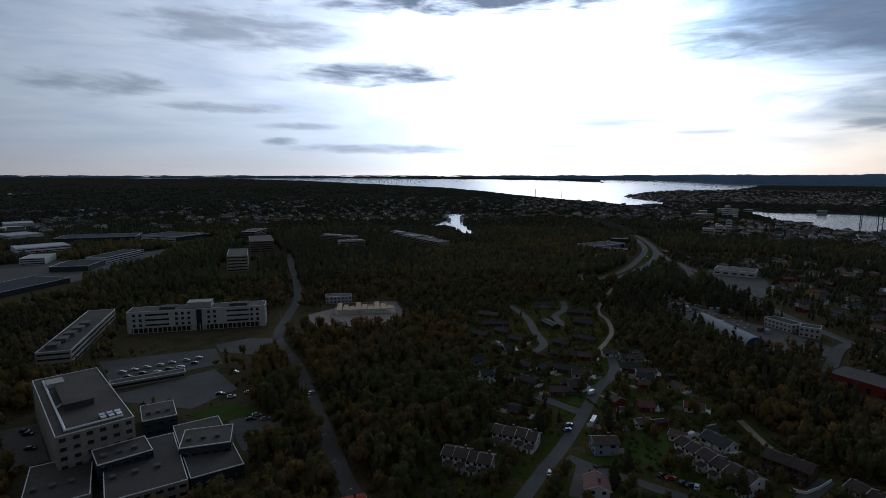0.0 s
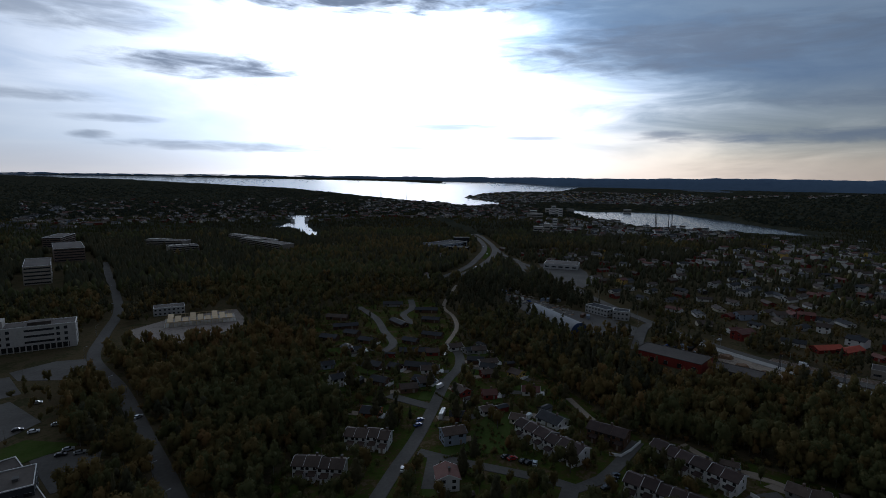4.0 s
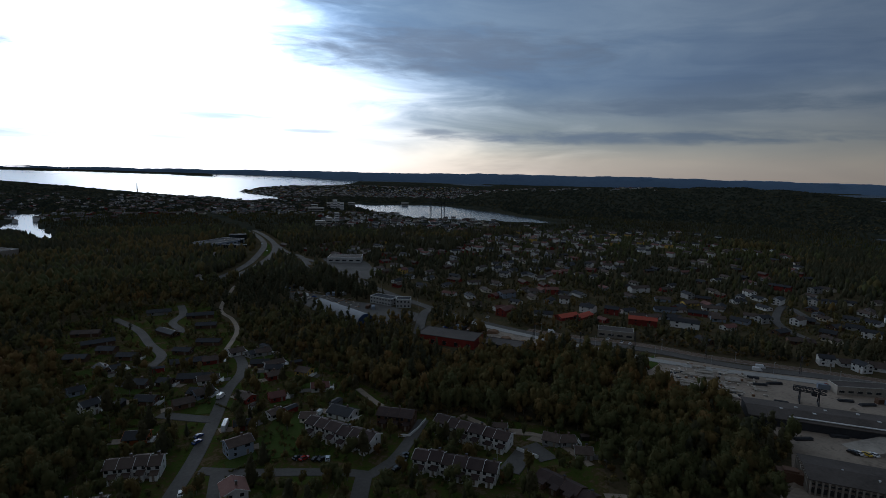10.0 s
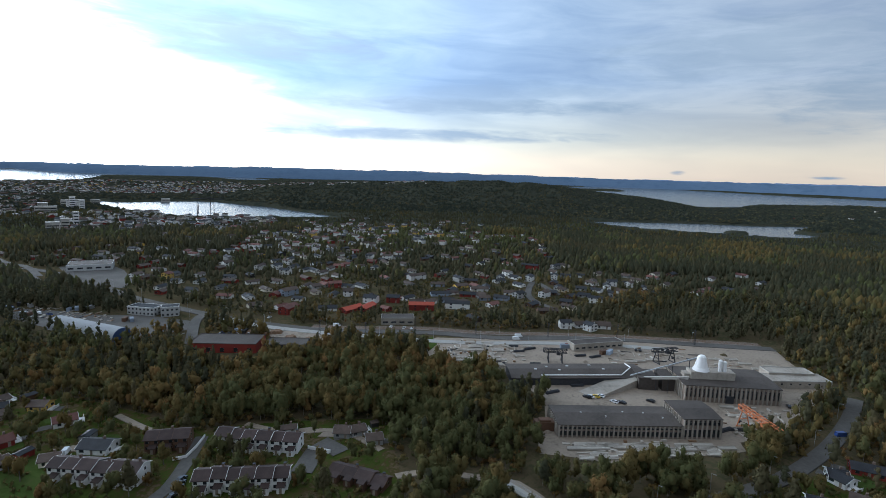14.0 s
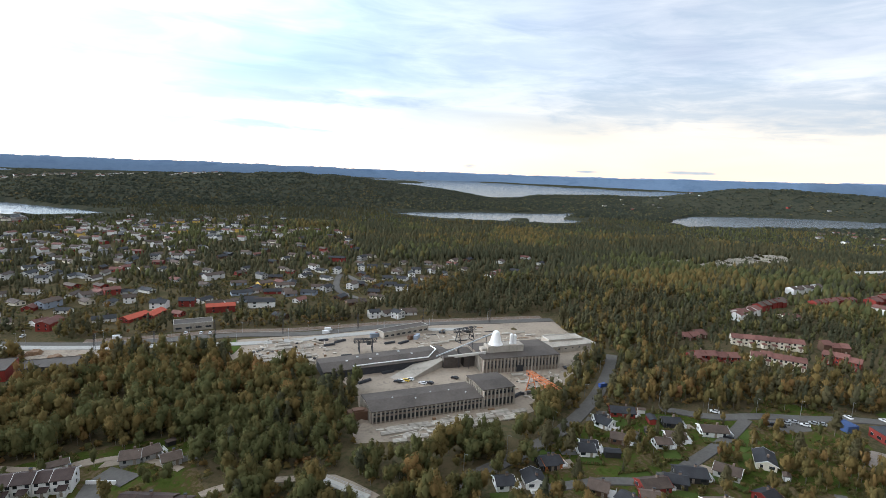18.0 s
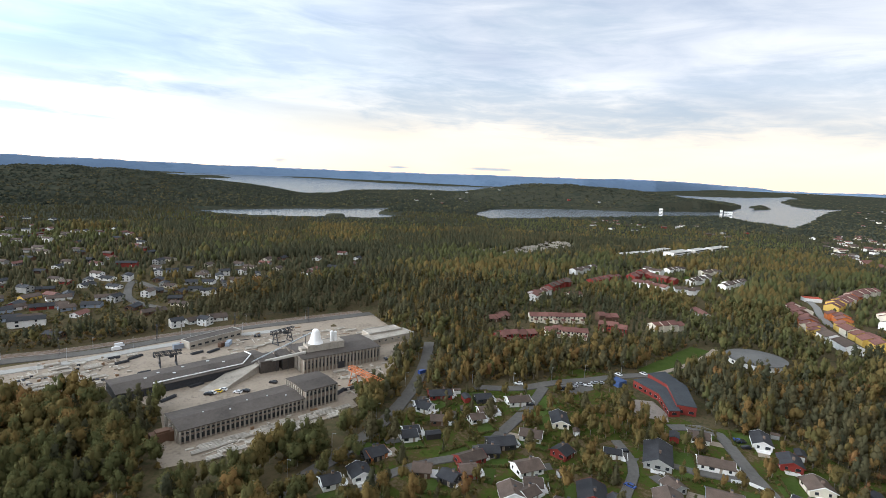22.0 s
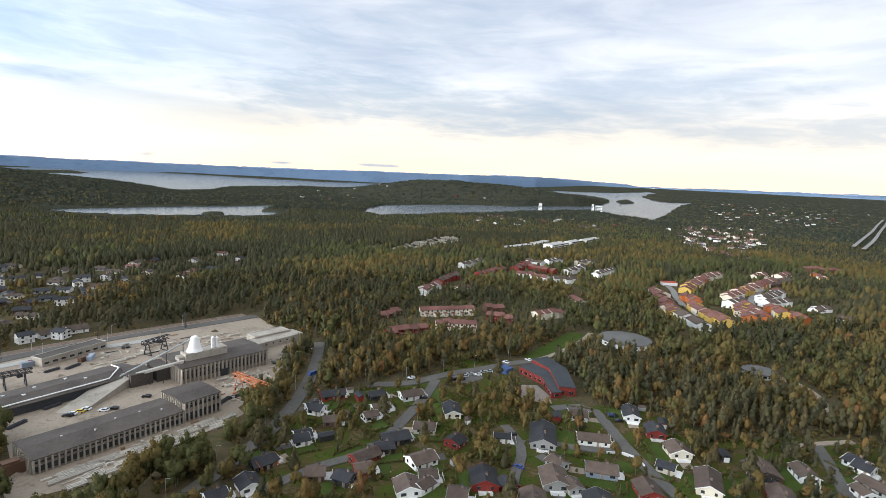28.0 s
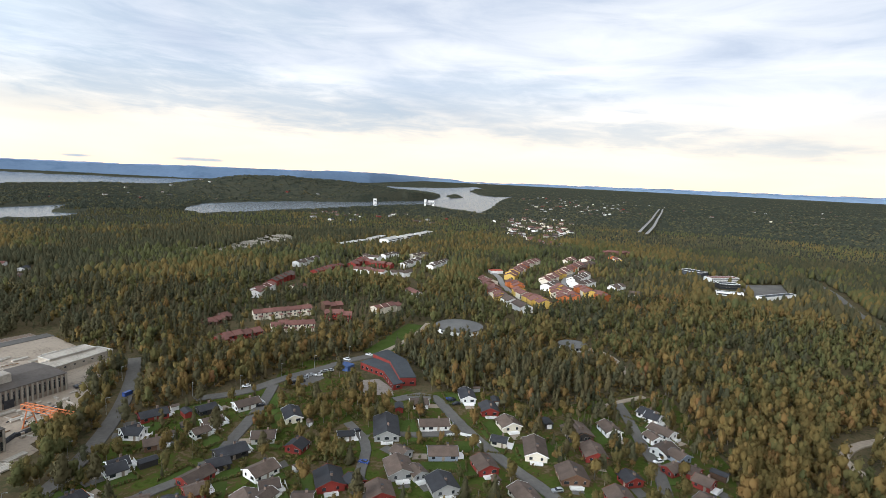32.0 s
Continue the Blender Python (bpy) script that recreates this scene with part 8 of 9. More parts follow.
for colour, turn, spots in (
        ("white", 70, [(265.3, 51.6), (268.7, 47.1), (265.0, 39.7), (259.9, -103.3), (253.2, -140.7), (143.9, -165.4), (91.9, -205.3), (40.1, 185.5)]),
        ("black", 75, [(266.0, 36.2), (275.7, 24.0), (264.1, 52.9), (251.3, -121.7), (251.0, -123.5), (250.8, -125.2), (250.5, -127.0), (250.3, -128.8), (186.0, -121.5), (233.5, -99.5), (186.1, -178.0), (181.3, -176.6)]),
        ("yellow", 70, [(266.9, 49.1)]),
        ("blue", 30, [(162.6, -110.2), (187.4, -177.3), (54.2, 219.3), (56.0, 224.0)]),
        ("silver", 60, [(253.6, -132.5), (255.7, -136.9), (256.0, -145.7), (255.8, -149.1), (104.6, -154.9), (-65.9, 258.6), (-16.8, 179.7), (90.2, 176.5)]),
        ("black", 10, [(81.3, 183.9), (86.7, 179.1), (88.4, 177.6), (115.5, 161.2), (113.6, 159.3), (111.6, 157.5), (109.5, 156.0), (107.5, 154.9), (356.9, 40.0), (355.9, 42.3), (305.0, -37.0)]),
        ("red", 10, [(83.2, 182.1)]),
        ("silver", 14, [(-177.8, 286.9), (-173.4, 290.6), (-168.2, 294.4), (-162.6, 298.3), (-157.9, 302.3), (-151.4, 306.4), (-145.8, 310.6), (-115.3, 287.1), (-97.6, 259.3), (-84.7, 233.7), (-79.5, 229.8)]),
        ("black", 14, [(-170.7, 280.2), (-165.7, 285.6), (-154.5, 292.2), (-144.2, 301.8), (-201.3, 314.9), (-111.3, 257.5), (-85.9, 229.6), (-178.4, 217.5), (-175.2, 215.0), (-165.0, 202.9)]),
        ("white", 20, [(-158.7, 287.6), (-149.4, 295.1), (-104.3, 254.2), (266.6, -166.7), (266.2, -182.3), (250.8, 245.7), (253.8, 238.4), (255.6, 232.6), (285.7, 291.8), (314.8, 203.3), (316.9, 193.9), (318.8, 188.7)])):
    for x, y in spots:
        car(x, y, turn, colour)
for x, y, colour in ((*[(75.5, 258.8)][0], "white"), (*[(105.2, 214.0)][0], "white"), (*[(342.5, 117.3)][0], "white"), (*[(335.9, 116.6)][0], "white"), (*[(295.7, 236.7)][0], "white"), (*[(281.0, -54.5)][0], "blue")):
    car(x, y, -58 if x > 250 else 40, colour, 5.2, 2.2, "van")
x, y = [(67.4, 226.1)][0]
car(x, y, 62, "white", 9.0, 2.9, "motorhome")
for spot, turn in zip([(251.9, 941.1), (239.9, 829.1), (317.7, 901.6), (296.5, 788.5), (274.4, 712.9), (222.1, 609.9), (182.4, 551.6)], (60, 70, 50, 80, 85, 100, 120)):
    car(*spot, turn, "white")
for i, (x, y) in enumerate([(200.0, 467.5), (201.3, 460.3), (201.4, 448.7), (203.2, 435.6), (205.9, 427.2), (205.0, 412.3), (195.9, 443.5), (196.1, 429.9), (239.5, 288.4), (241.5, 282.0), (246.2, 278.7), (248.1, 272.4)]):
    car(x, y, 30 + i * 17, ("blue", "black", "silver", "white")[i % 4], 5.2 if i % 3 else 4.3, 2.2 if i % 3 == 0 else 1.45, "van" if i % 3 == 0 else "car")


# ---- posts and wires ----
def lamp_post(x, y, turn):
    root = thing("street_lamp", x, y, turn, "slender grey street lamp beside the road", "street lamp", "street lamps")
    part("pole", shared(("lamp_pole",), lambda b: tube(b, (0, 0, -0.2), (0, 0, 7.5), 0.09, 0.05, 8), M["metal"]), None, root)
    arm = part("arm", shared(("lamp_arm",), lambda b: tube(b, (0, 0, 7.4), (1.5, 0, 7.7), 0.06, 0.05, 6), M["metal"]), None, root)
    part("lantern", shared(("lantern",), lambda b: box(b, 1.3, -0.14, 7.62, 1.8, 0.14, 7.74), M["metal"]), None, arm)


for name, points, width, mat, label, verge in ROADS:
    if name == "road" and width >= 6.0 and math.hypot(*points[len(points) // 2]) < 480:
        line = smooth_line(points, 60.0)
        for (xa, ya), (xb, yb) in zip(line, line[1:]):
            t = math.atan2(yb - ya, xb - xa)
            if math.dist((xa, ya), (xb, yb)) > 15:
                lamp_post(xa - math.sin(t) * (width / 2 + 1), ya + math.cos(t) * (width / 2 + 1), math.degrees(t) - 90)


def mast(x, y, turn, h=16):
    root = thing("power_mast", x, y, turn, "dark steel power mast beside the railway", "power mast", "railway masts")
    bm = bmesh.new()
    lattice_legs = ((-0.5, -0.5), (0.5, -0.5), (0.5, 0.5), (-0.5, 0.5))
    for px, py in lattice_legs:
        tube(bm, (px, py, -0.2), (px * 0.4, py * 0.4, h), 0.07, sides=4)
    for k in range(8):
        z0, z1 = h * k / 8, h * (k + 1) / 8
        s = -1 if k % 2 else 1
        tube(bm, (-0.5 * s * (1 - 0.6 * k / 8), -0.4, z0), (0.5 * s * (1 - 0.6 * k / 8), -0.4, z1), 0.05, sides=4)
    part("shaft", bm, M["dark_metal"], root)
    bm = bmesh.new()
    tube(bm, (0, -2.6, h - 1), (0, 2.6, h - 1), 0.1, sides=5)
    part("crossarm", bm, M["dark_metal"], root)


MASTS = [(272.2, 232.5), (284.5, 203.9), (315.0, 183.4), (328.5, 143.3), (351.8, 99.4), (376.4, 57.6), (390.0, 9.7)]
for (x, y), (x2, y2) in zip(MASTS, MASTS[1:] + [MASTS[-1]]):
    mast(x, y, math.degrees(math.atan2(y2 - y, x2 - x)) if (x, y) != (x2, y2) else -50, 11)
for off in (-2.4, 0.0, 2.4):
    pts = []
    for (xa, ya), (xb, yb) in zip(MASTS, MASTS[1:]):
        t = math.atan2(yb - ya, xb - xa)
        for i in range(6):
            u = i / 6
            pts.append((xa + (xb - xa) * u - math.sin(t) * off, ya + (yb - ya) * u + math.cos(t) * off, 10.0 - 1.6 * 4 * u * (1 - u)))
    cu = bpy.data.curves.new("wire", "CURVE")
    cu.dimensions, cu.bevel_depth, cu.bevel_resolution = "3D", 0.035, 0
    sp = cu.splines.new("POLY")
    sp.points.add(len(pts) - 1)
    for p, q in zip(sp.points, pts):
        p.co = (*q, 1)
    cu.materials.append(M["dark_metal"])
    tagged(new("power_line", cu), "thin dark power line along the railway", "power line", "railway wires")

# the railway: ballast and rails
RAIL = [(286.1, 250.8), (302.4, 218.0), (324.5, 181.5), (338.7, 140.2), (367.2, 87.8), (390.6, 34.8), (415.5, -29.2)]
line = smooth_line(RAIL)
open_line(line, 8)
v, f = ribbon(line, 3.6, 0.5)
me = mesh_from("railway", v, f, [M["rock"]])
me.flip_normals()
bed = tagged(new("railway", me), "brown ballast bed of the railway", "railway", kind="structure")
for off in (-2.2, -0.75, 0.75, 2.2):
    v, f = ribbon(line, 0.05, 0.68, off)
    me = mesh_from("rail", v, f, [M["mulch"]])
    me.flip_normals()
    ob = new("rail", me)
    ob.parent = bed
# low concrete walls: along the factory yard and in the estate
for pts, h, label in (([(159.8, -150.7), (157.5, -156.5), (152.3, -159.2), (145.9, -157.8)], 1.2, "white rendered garden wall"), ([(122.3, 175.7), (126.2, 173.1), (132.9, 176.1), (140.8, 180.9)], 1.2, "white rendered wall along the street"), ([(154.4, 138.0), (156.3, 128.3)], 1.6, "white wall beside garages")):
    wl = smooth_line(pts)
    v, f = ribbon(wl, 0.14, h)
    me = mesh_from("garden_wall", v, f, [M["concrete"] if "concrete" in label else M["white"]])
    me.flip_normals()
    tagged(new("garden_wall", me), label, "wall")

join_distant()
# ---- woods ----
rng = np.random.default_rng(7)


def ball(sides):
    """Corners and triangles of a small closed lump: 8 or 20 faces."""
    if sides == 8:
        v = np.array([(1, 0, 0), (-1, 0, 0), (0, 1, 0), (0, -1, 0), (0, 0, 1), (0, 0, -1)], float)
        return v, np.array([(0, 2, 4), (2, 1, 4), (1, 3, 4), (3, 0, 4), (2, 0, 5), (1, 2, 5), (3, 1, 5), (0, 3, 5)])
    a = np.arange(5) * 2 * math.pi / 5
    up_ring = np.stack([np.cos(a) * 0.894, np.sin(a) * 0.894, a * 0 + 0.447], -1)
    low_ring = np.stack([np.cos(a + 0.628) * 0.894, np.sin(a + 0.628) * 0.894, a * 0 - 0.447], -1)
    i = np.arange(5)
    j = (i + 1) % 5
    f = [np.stack([i, j, i * 0 + 10], -1), np.stack([i, i + 5, j], -1), np.stack([j, i + 5, j + 5], -1), np.stack([i + 5, i * 0 + 11, j + 5], -1)]
    return np.concatenate([up_ring, low_ring, [[0, 0, 1], [0, 0, -1]]]), np.concatenate(f)


def unit(v):
    return v / np.maximum(1e-6, np.linalg.norm(v, axis=-1, keepdims=True))


def leafy(c, rad, flat, leaves, size, seed, sides, middle=(0, 0, 0.58), ragged=0.26):
    """A crown 1 wide and 1 high: uneven lumps at the ends of its boughs, covered with single small leaf clumps."""
    r = np.random.default_rng(seed + 500)
    bv, bf = ball(sides)
    vs, fs, ns, ts, base = [], [], [], [], 0
    for q, k in zip(c, rad):
        p = q + bv * [1, 1, flat] * k * 0.86 * r.uniform(0.8, 1.15, (len(bv), 1))
        vs.append(p)
        fs.append(bf + base)
        ns.append(unit(0.5 * bv + 0.35 * unit(p - middle) + [0, 0, 0.3]))
        ts.append(np.full(len(bv), r.normal(0, 0.05)))
        base += len(bv)
    pick = r.choice(len(c), leaves * 3, p=rad ** 2 / (rad ** 2).sum())
    d = unit(r.normal(0, 1, (leaves * 3, 3)))
    p = c[pick] + d * [1, 1, flat] * rad[pick, None] * r.uniform(0.86, 1.0 + ragged, (leaves * 3, 1))
    hidden = (np.linalg.norm((p[:, None] - c[None]) / [1, 1, flat], axis=2) < rad * 0.84).any(1)
    ok = np.where(~hidden & ((d[:, 2] > -0.35) | (r.uniform(0, 1, len(d)) < 0.35)))[0][:leaves]
    p, d = p[ok], d[ok]
    n = len(p)
    t = unit(d + r.normal(0, 0.5, (n, 3)))
    u = unit(np.cross(t, r.normal(0, 1, (n, 3))))
    w = np.cross(t, u)
    s = size * r.uniform(0.6, 1.4, (n, 1))
    turn = r.uniform(0, 6.28, (n, 1))
    for k in range(3):
        ang = turn + k * 2.094
        vs.append(p + (u * np.cos(ang) + w * np.sin(ang)) * s)
        ns.append(unit(0.5 * d + 0.35 * unit(p - middle) + [0, 0, 0.3] + r.normal(0, 0.1, (n, 3))))
    tone = r.normal(0, 0.05, n)
    ts += [tone] * 3
    i = np.arange(n) + base
    fs.append(np.stack([i, i + n, i + 2 * n], -1))
    return np.concatenate(vs), np.concatenate(fs), np.concatenate(ns), np.concatenate(ts)


def crown_round(leaves, seed, lumps=8, size=0.05, sides=20):
    """Broadleaved: a rounded crown of boughs on a short stem."""
    r = np.random.default_rng(seed)
    d = unit(r.normal(0, 1, (lumps, 3)))
    c = d * [0.3, 0.3, 0.31] * r.uniform(0.6, 1.2, (lumps, 1)) + [0, 0, 0.57]
    c[0] = (0, 0, 0.54)
    rad = r.uniform(0.1, 0.2, lumps) * (8 / lumps) ** 0.28
    rad[0] = 0.24
    return leafy(c, rad, 1.05, leaves, size, seed, sides)


def crown_pine(leaves, seed, lumps=8, size=0.05, sides=20):
    """A pine: uneven pads of needles high on a bare stem."""
    r = np.random.default_rng(seed)
    z = np.linspace(0.42, 0.93, lumps) + r.uniform(-0.04, 0.04, lumps)
    a = np.arange(lumps) * 2.4 + r.uniform(-0.5, 0.5, lumps)
    out = 0.27 * (1.2 - z) * r.uniform(0.4, 1.2, lumps)
    c = np.stack([np.cos(a) * out, np.sin(a) * out, z], -1)
    rad = (0.26 - 0.12 * z) * r.uniform(0.85, 1.3, lumps) * (8 / lumps) ** 0.3
    return leafy(c, rad, 0.7, leaves, size, seed, sides, (0, 0, 0.5), 0.22)


def crown_spruce(leaves, seed, lumps=9, size=0.05, sides=20):
    """A spruce: tiers of drooping boughs round a tall narrow cone."""
    r = np.random.default_rng(seed)
    z = np.linspace(0.16, 0.96, lumps)
    a = np.arange(lumps) * 2.4
    c = np.stack([np.cos(a) * 0.05 * (1.1 - z), np.sin(a) * 0.05 * (1.1 - z), z], -1)
    rad = (0.30 * (1.04 - z) + 0.02) * r.uniform(0.85, 1.12, lumps)
    return leafy(c, rad, 0.8, leaves, size, seed, sides, (0, 0, 0.3), 0.3)


def dome(seed, sides=6, pointed=0.0):
    """A closed far crown of two uneven rings under an uneven top."""
    r = np.random.default_rng(seed)
    a = np.arange(sides) * 2 * math.pi / sides
    v = []
    for rad, z in ((0.45, 0.15), (0.4 - 0.16 * pointed, 0.66)):
        q = r.uniform(0.7, 1.25, sides)
        b = a + r.uniform(-0.3, 0.3)
        v.append(np.stack([np.cos(b) * rad * q, np.sin(b) * rad * q, z + r.uniform(-0.1, 0.1, sides)], -1))
    v = np.concatenate(v + [np.array([[0.06, 0.0, 0.92 + 0.08 * pointed]])])
    i = np.arange(sides)
    j = (i + 1) % sides
    f = [np.stack([i, j, j + sides], -1), np.stack([i, j + sides, i + sides], -1), np.stack([i + sides, j + sides, i * 0 + 2 * sides], -1)]
    return v, np.concatenate(f), unit(v - [0, 0, 0.2]), r.normal(0, 0.06, len(v))


def tuft(seed):
    """A far crown, few pixels wide: an uneven ring under its top."""
    r = np.random.default_rng(seed)
    a = np.arange(4) * math.pi / 2 + r.uniform(-0.4, 0.4, 4)
    q = r.uniform(0.38, 0.6, 4)
    v = np.concatenate([np.stack([np.cos(a) * q, np.sin(a) * q, r.uniform(0.0, 0.3, 4)], -1), [[0.05, 0, 1.0]]])
    return v, np.array([(0, 1, 4), (1, 2, 4), (2, 3, 4), (3, 0, 4)])


def stem(height, radius, sides=5):
    a = np.arange(sides) * 2 * math.pi / sides
    ring = np.stack([np.cos(a), np.sin(a), a * 0], -1)
    v = np.concatenate([ring * radius, ring * [radius * 0.4, radius * 0.4, 0] + [0, 0, height]])
    i = np.arange(sides)
    j = (i + 1) % sides
    f = np.concatenate([np.stack([i, j, j + sides], -1), np.stack([i, j + sides, i + sides], -1)])
    return v, f


def scatter(name, places, heights, widths, tints, shapes, mat, label, category):
    """One joined mesh of many trees: each place takes one of the shapes, turned and stretched."""
    vs, fs, ts, ns, base = [], [], [], [], 0
    pick = rng.integers(0, len(shapes), len(places))
    for k, (v, f, *more) in enumerate(shapes):
        m = pick == k
        n = int(m.sum())
        if not n:
            continue
        a = rng.uniform(0, 2 * math.pi, n)
        c, s = np.cos(a)[:, None], np.sin(a)[:, None]
        wd, ht = widths[m][:, None], heights[m][:, None]
        x = (v[None, :, 0] * c - v[None, :, 1] * s) * wd + places[m, 0:1]
        y = (v[None, :, 0] * s + v[None, :, 1] * c) * wd + places[m, 1:2]
        z = v[None, :, 2] * ht + places[m, 2:3]
        vs.append(np.stack([x, y, z], -1).reshape(-1, 3))
        fs.append((f[None] + (np.arange(n) * len(v))[:, None, None]).reshape(-1, 3) + base)
        tone = more[1] if more else np.zeros(len(v))
        ts.append((tints[m][:, None] + tone[None]).ravel())
        base += n * len(v)
        if more:       # leaf clumps take the light as the round boughs do
            q = more[0]
            ns.append(np.stack([q[None, :, 0] * c - q[None, :, 1] * s, q[None, :, 0] * s + q[None, :, 1] * c, np.broadcast_to(q[None, :, 2], x.shape)], -1).reshape(-1, 3))
    me = mesh_from(name, np.concatenate(vs), np.concatenate(fs), [mat], bool(ns), np.concatenate(ts))
    if ns:
        me.normals_split_custom_set_from_vertices(np.concatenate(ns))
    ob = new(name, me)
    return tagged(ob, label, category, kind="stuff")


def sow(d0, d1, per_tree):
    """Places between two distances, one in per_tree square metres of close wood."""
    area = math.radians(228) * (d1 * d1 - d0 * d0) / 2
    n = int(area / per_tree)
    a = np.radians(rng.uniform(-49, 179, n))
    d = np.sqrt(rng.uniform(d0 * d0, d1 * d1, n))
    x, y = np.sin(a) * d, np.cos(a) * d
    glade = np.clip(0.35 + 1.5 * value_noise(x / 17, y / 17, 21), 0, 1)
    keep = rng.uniform(0, 1, n) < wooded(x, y) * np.where(d < 560, glade, 1.0)
    if d1 > 1000:
        keep &= ~is_water(np.degrees(a), d) & ~is_water(np.degrees(a), d + 60) & ~is_water(np.degrees(a), d - 50)
    return np.stack([x[keep], y[keep], np.zeros(keep.sum())], -1)


def kinds(p):
    """Share of needle trees, and how far the leaves have turned, from place to place."""
    needle = 0.5 + (value_noise(p[:, 0] / 60, p[:, 1] / 60, 11) - 0.5) * 0.9 + (value_noise(p[:, 0] / 210, p[:, 1] / 210, 12) - 0.5) * 0.9
    dist, az = np.hypot(p[:, 0], p[:, 1]), np.degrees(np.arctan2(p[:, 0], p[:, 1]))
    needle = needle + 0.08 * np.clip((dist - 300) / 150, 0, 1) + 0.16 * np.clip((dist - 480) / 150, 0, 1) - 0.12 * ((dist < 260) & (az > 45) & (az < 95))        # more broadleaved below the factory
    is_needle = rng.uniform(0.2, 1.05, len(p)) < needle
    patch = 0.45 * value_noise(p[:, 0] / 36, p[:, 1] / 36, 13) + 0.55 * value_noise(p[:, 0] / 120, p[:, 1] / 120, 14)
    east = np.clip((np.degrees(np.arctan2(p[:, 0], p[:, 1])) - 105) / 40, 0, 1)      # birches turn first on the eastern slope
    turn = 0.28 - 0.16 * ((dist < 270) & (az > 35) & (az < 95)) + 0.02 * east + (patch - 0.5) * 1.1 + rng.normal(0, 0.19, len(p))
    return is_needle, np.clip(turn - 0.12 * (wooded(p[:, 0], p[:, 1]) < 0.9) - 0.07 * np.clip((dist - 300) / 150, 0, 1) - 0.05 * np.clip((dist - 480) / 150, 0, 1), 0, 1)


LEAFY = "mixed broadleaved wood turning yellow in autumn"
PINY = "dark green pine and spruce wood"
RINGS = (      # from, to, square metres a tree, leaf clumps, boughs, size of a clump, faces of a bough
    (160, 240, 13, 340, 9, 0.036, 20),
    (240, 345, 14, 85, 6, 0.052, 20),
    (345, 560, 20, 13, 5, 0.08, 8),
    (560, 1060, 20, 0, 0, 0, 0),
    (1060, 1480, 48, 0, 0, 0, 0))
FARTHER = {560: ([dome(s, 4, 0.3) for s in (1, 2, 3, 4)], [dome(s, 4, 0.6) for s in (5, 6, 7)] + [dome(8, 4, 1.0)]), 1060: ([tuft(s) for s in (1, 2, 3)], [tuft(s) for s in (4, 5, 6)])}
for near, far, per, leaf_n, boughs, leaf, sides in RINGS:
    p = sow(near, far, per)
    low = 1.0 if near < 1000 else 0.75
    ned, turn = kinds(p)
    q = p[~ned]
    wide = np.where(np.degrees(np.arctan2(q[:, 0], q[:, 1])) < 97, 1.0 if near > 500 else 1.12, 0.95)       # slender birches on the eastern slope
    h = low * rng.triangular(4.5, 9, 16, len(q)) * (0.5 + 0.5 * wooded(q[:, 0], q[:, 1]))
    scatter("woodland", q, h, h * wide * rng.uniform(0.42, 0.72, len(q)), np.minimum(turn[~ned], 0.55) - 0.12 if near > 500 else turn[~ned], [crown_round(leaf_n, s, boughs, leaf, sides) for s in (1, 2, 3, 4, 21, 22)] if leaf_n else FARTHER[near][0], M["leaves"], LEAFY, "trees")
    q = p[ned]
    h = low * rng.triangular(5, 10, 15.5, len(q)) * (0.5 + 0.5 * wooded(q[:, 0], q[:, 1]))
    scatter("woodland", q, h, h * rng.uniform(0.38, 0.62, len(q)) , np.clip(0.1 + 0.7 * turn[ned] + rng.normal(0, 0.13, len(q)), 0, 1), [crown_pine(leaf_n, s, boughs, leaf, sides) for s in (5, 6, 7, 8, 9)] + [crown_spruce(leaf_n, s, boughs + 1, leaf, sides) for s in (10, 11)] if leaf_n else FARTHER[near][1], M["needles"], PINY, "trees")
    if far < 400:
        q = p[::2]
        scatter("woodland_stems", q, rng.uniform(4, 8, len(q)), np.ones(len(q)), rng.uniform(0, 1, len(q)), [stem(1.0, 0.13, 4)], M["bark"], "grey and brown tree stems in the wood", "trees")


def far_woods(n):
    """Clumps of tree crowns over the far hills, spread evenly as seen from the camera."""
    az, el = rng.uniform(-46, 177, n), rng.uniform(0.45, 4.25, n)
    d = EYE / np.tan(np.radians(el))
    dry = ~is_water(az, d) & ~is_water(az, EYE / np.tan(np.radians(np.maximum(el - 0.05, 0.3)))) & ~is_water(az, EYE / np.tan(np.radians(el + 0.04)))
    az, d = az[dry], d[dry]
    s = drawn(d) / d
    h = ground_height(az, d)
    a = np.radians(az)
    p = np.stack([np.sin(a) * d * s, np.cos(a) * d * s, EYE * (1 - s) + h * s], -1)
    size = rng.uniform(5, 10, len(d)) * s * np.clip(d / 2400, 0.9, 1.4)
    turn = np.clip(0.05 + 0.5 * value_noise(p[:, 0] / 120, p[:, 1] / 120, 15) + rng.normal(0, 0.16, len(d)), 0, 1)
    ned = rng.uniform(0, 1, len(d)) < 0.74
    # the needle trees out here carry their distance haze in the colour
    for m, mat, label in ((ned, M["hazed_needles"], PINY), (~ned, M["needles"], LEAFY)):
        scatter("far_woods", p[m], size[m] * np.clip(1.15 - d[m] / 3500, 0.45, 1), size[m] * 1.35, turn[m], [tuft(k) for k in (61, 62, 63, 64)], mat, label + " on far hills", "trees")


far_woods(80000)


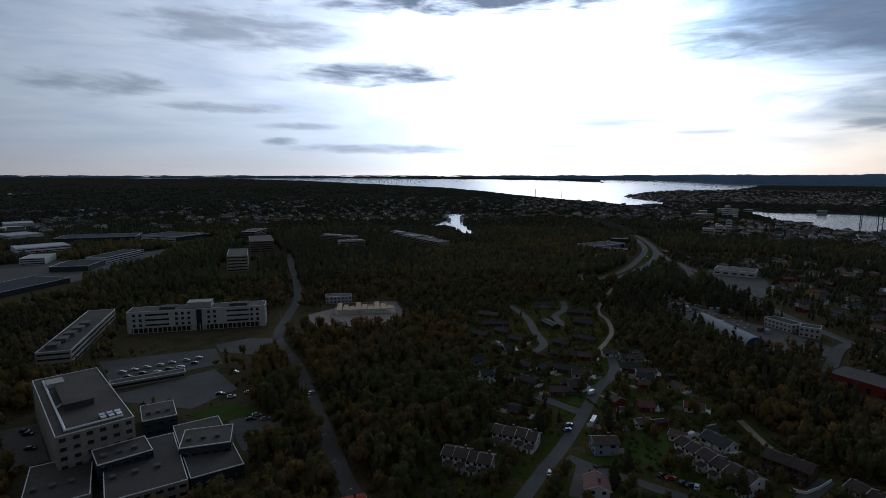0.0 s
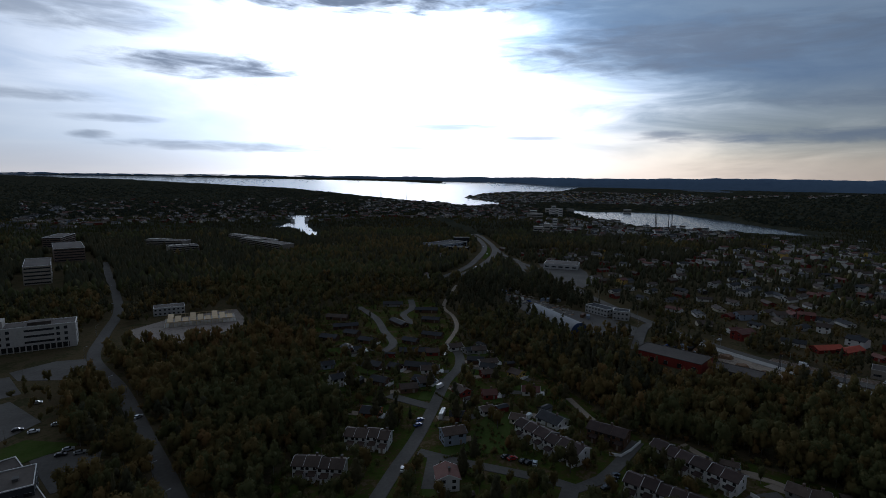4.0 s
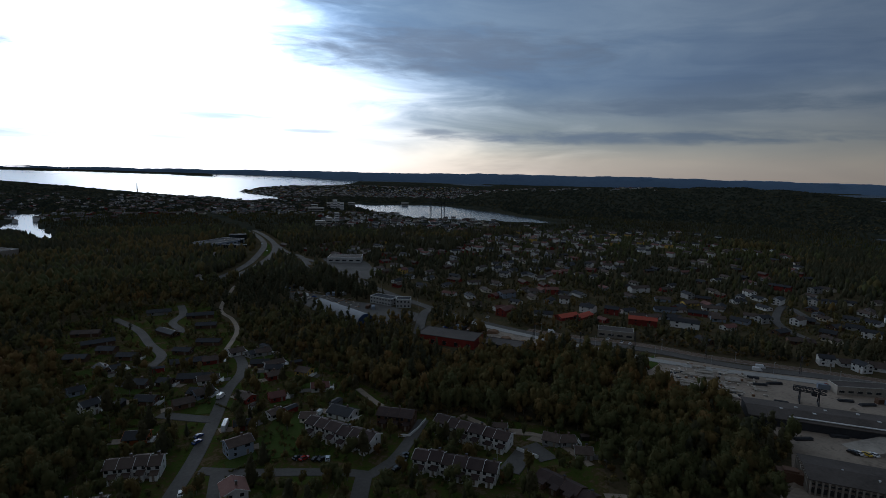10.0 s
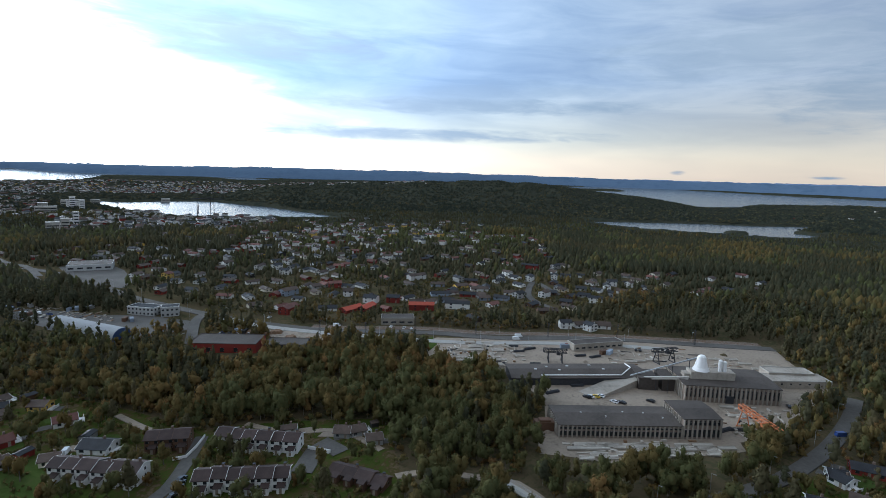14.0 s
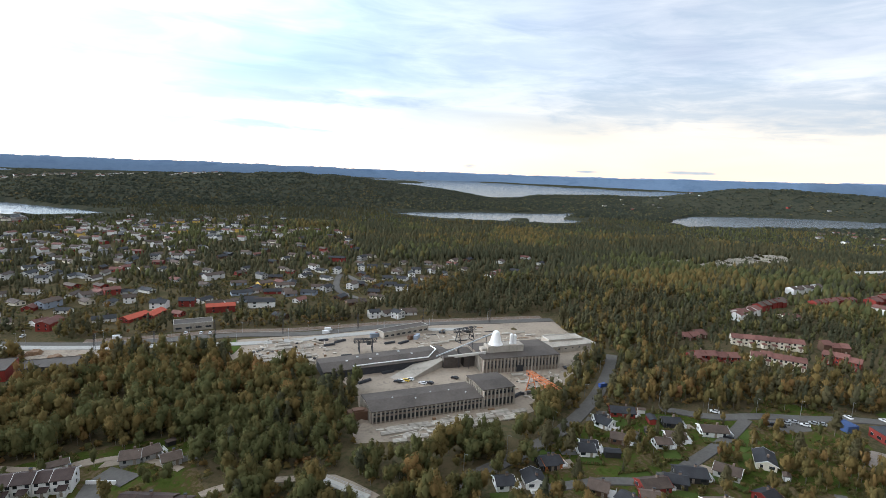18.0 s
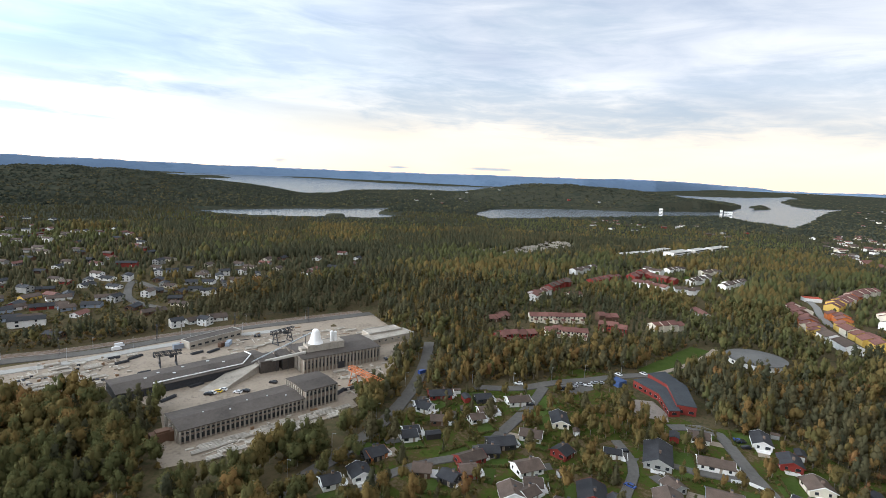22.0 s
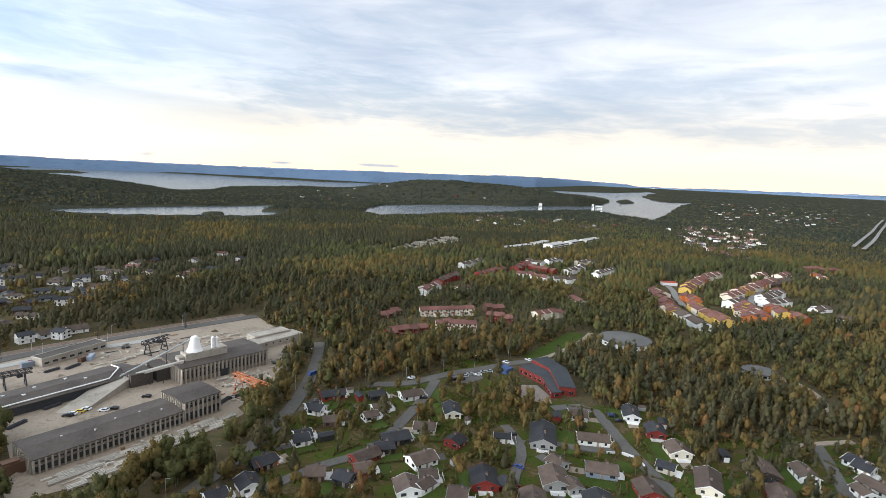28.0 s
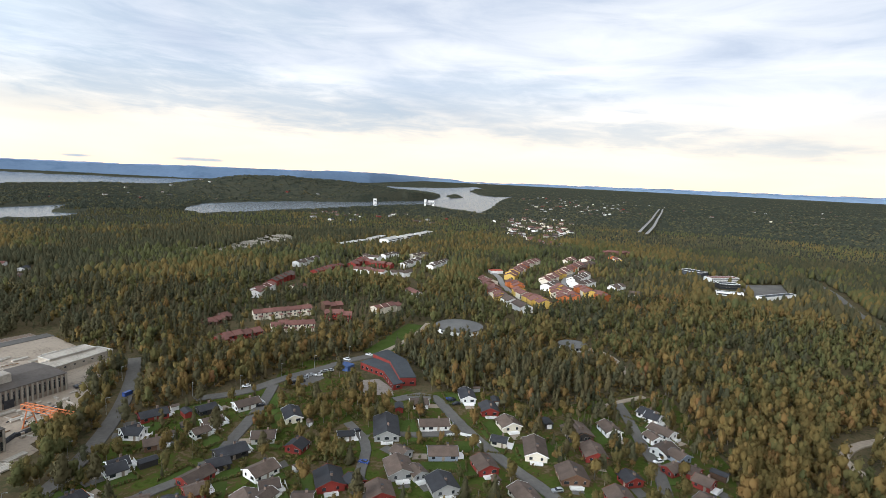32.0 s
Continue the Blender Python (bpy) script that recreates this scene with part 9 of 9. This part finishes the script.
def garden_bushes():
    """Bushes in the gardens, and an understorey along the wood's edge."""
    area = math.radians(228) * (560.0 ** 2 - 135.0 ** 2) / 2
    n = int(area / 6)
    a = np.radians(rng.uniform(-49, 179, n))
    d = np.sqrt(rng.uniform(135.0 ** 2, 560.0 ** 2, n))
    x, y = np.sin(a) * d, np.cos(a) * d
    g = wooded(x, y)
    gi = np.clip(((x - GX0) / CELL).astype(int), 0, 849), np.clip(((y - GY0) / CELL).astype(int), 0, 849)
    home = np.zeros(n, bool)
    for zone in ESTATES:
        home |= inside(x, y, zone)
    patch = value_noise(x / 9, y / 9, 31)
    keep = home & (ROOM[gi] > 0) & (rng.uniform(0, 1, n) < np.clip(patch * 2.2 - 0.55, 0, 1))
    q = np.stack([x[keep], y[keep], np.full(keep.sum(), -0.3)], -1)
    h = rng.uniform(0.8, 2.6, len(q))
    scatter("shrubs", q, h * 1.1, h * rng.uniform(1.0, 1.5, len(q)), np.clip(rng.normal(0.2, 0.14, len(q)), 0, 1), [crown_round(14, s, 2, 0.16, 8) for s in (41, 42, 43)], M["leaves"], "garden shrubs and hedges, green and yellowing", "shrubs")
    wild = (g >= 0.9) & (rng.uniform(0, 1, n) < 0.38) & (d < 400)
    q = np.stack([x[wild], y[wild], np.full(wild.sum(), -0.3)], -1)
    h = rng.uniform(1.5, 4.5, len(q))
    scatter("undergrowth", q, h, h * rng.uniform(0.9, 1.3, len(q)), np.clip(rng.normal(0.45, 0.2, len(q)), 0, 1), [crown_round(12, s, 2, 0.16, 8) for s in (44, 45, 46)], M["leaves"], "low birch scrub and undergrowth", "shrubs")


garden_bushes()


def hedges():
    pts = []
    for (xa, ya), (xb, yb) in HEDGES:
        n = max(2, int(math.dist((xa, ya), (xb, yb)) / 0.7))
        for i in range(n + 1):
            u = i / n
            pts.append((xa + (xb - xa) * u + rng.normal(0, 0.12), ya + (yb - ya) * u + rng.normal(0, 0.12), -0.7))
    q = np.array(pts)
    scatter("hedges", q, rng.uniform(2.1, 2.7, len(q)), rng.uniform(1.2, 1.7, len(q)), np.clip(rng.normal(0.15, 0.08, len(q)), 0, 1), [crown_round(8, s, 2, 0.16, 8) for s in (71, 72)], M["leaves"], "clipped green garden hedges between plots", "hedges")


hedges()

# ---- trees that stand alone in the gardens ----
def tree_parts(name, crown, mat, height, width, tint, label):
    root = thing(name, 0, 0, 0, label, "tree", "garden trees")
    v, f, normals, tone = crown
    me = mesh_from("crown", v * [width, width, height], f, [mat], True, tint + tone)
    me.normals_split_custom_set_from_vertices(normals)
    part("crown", me, None, root)
    bm = bmesh.new()
    tube(bm, (0, 0, -0.3), (0.1, 0, height * 0.75), 0.2, 0.06, 8)
    for k in range(5):
        a, z = k * 1.7, height * (0.3 + 0.09 * k)
        tube(bm, (0, 0, z), (math.cos(a) * width * 0.28, math.sin(a) * width * 0.28, z + height * 0.16), 0.08, 0.03, 5)
    part("trunk", bm, M["bark"], root)
    return root


MODELS = [tree_parts("birch_tree", crown_round(330, 51, 9, 0.05), M["leaves"], 10.5, 6.0, 0.42, "yellowing birch tree standing in a garden"),
          tree_parts("broadleaved_tree", crown_round(330, 52, 9, 0.05), M["leaves"], 9.0, 6.5, 0.28, "green broadleaved tree standing in a garden"),
          tree_parts("maple_tree", crown_round(330, 53, 8, 0.055), M["leaves"], 6.5, 5.0, 0.68, "rust-coloured maple tree in a garden"),
          tree_parts("pine_tree", crown_pine(330, 54, 9, 0.05), M["needles"], 12.5, 8.0, 0.5, "tall dark pine tree among houses"),
          tree_parts("spruce_tree", crown_spruce(330, 55, 10, 0.05), M["needles"], 11.5, 7.5, 0.3, "slim dark spruce tree among houses")]
r = random.Random(17)
spots = []
while len(spots) < 130:
    a, d = radians(r.choice((r.uniform(5, 52), r.uniform(95, 160)))), r.uniform(170, 340)
    x, y = math.sin(a) * d, math.cos(a) * d
    i, j = int((x - GX0) / CELL), int((y - GY0) / CELL)
    if ROOM[i, j] > 0 and any(inside(np.array([x]), np.array([y]), z)[0] for z in (LOWER, UPPER, MIDDLE)) and all(math.dist((x, y), q) > 6 for q in spots):
        spots.append((x, y))
for k, (x, y) in enumerate(spots):
    m = pose(x, y, 0, 0, 0, r.uniform(0, 360))
    src = MODELS[(0, 1, 3, 1, 0, 4, 3, 1, 0, 2)[k % 10]]
    if k < 5:
        MODELS[k].matrix_world = m
    else:
        ob = copy_thing(src, m)
        s = r.uniform(0.7, 1.1)
        ob.scale = (s, s, s)
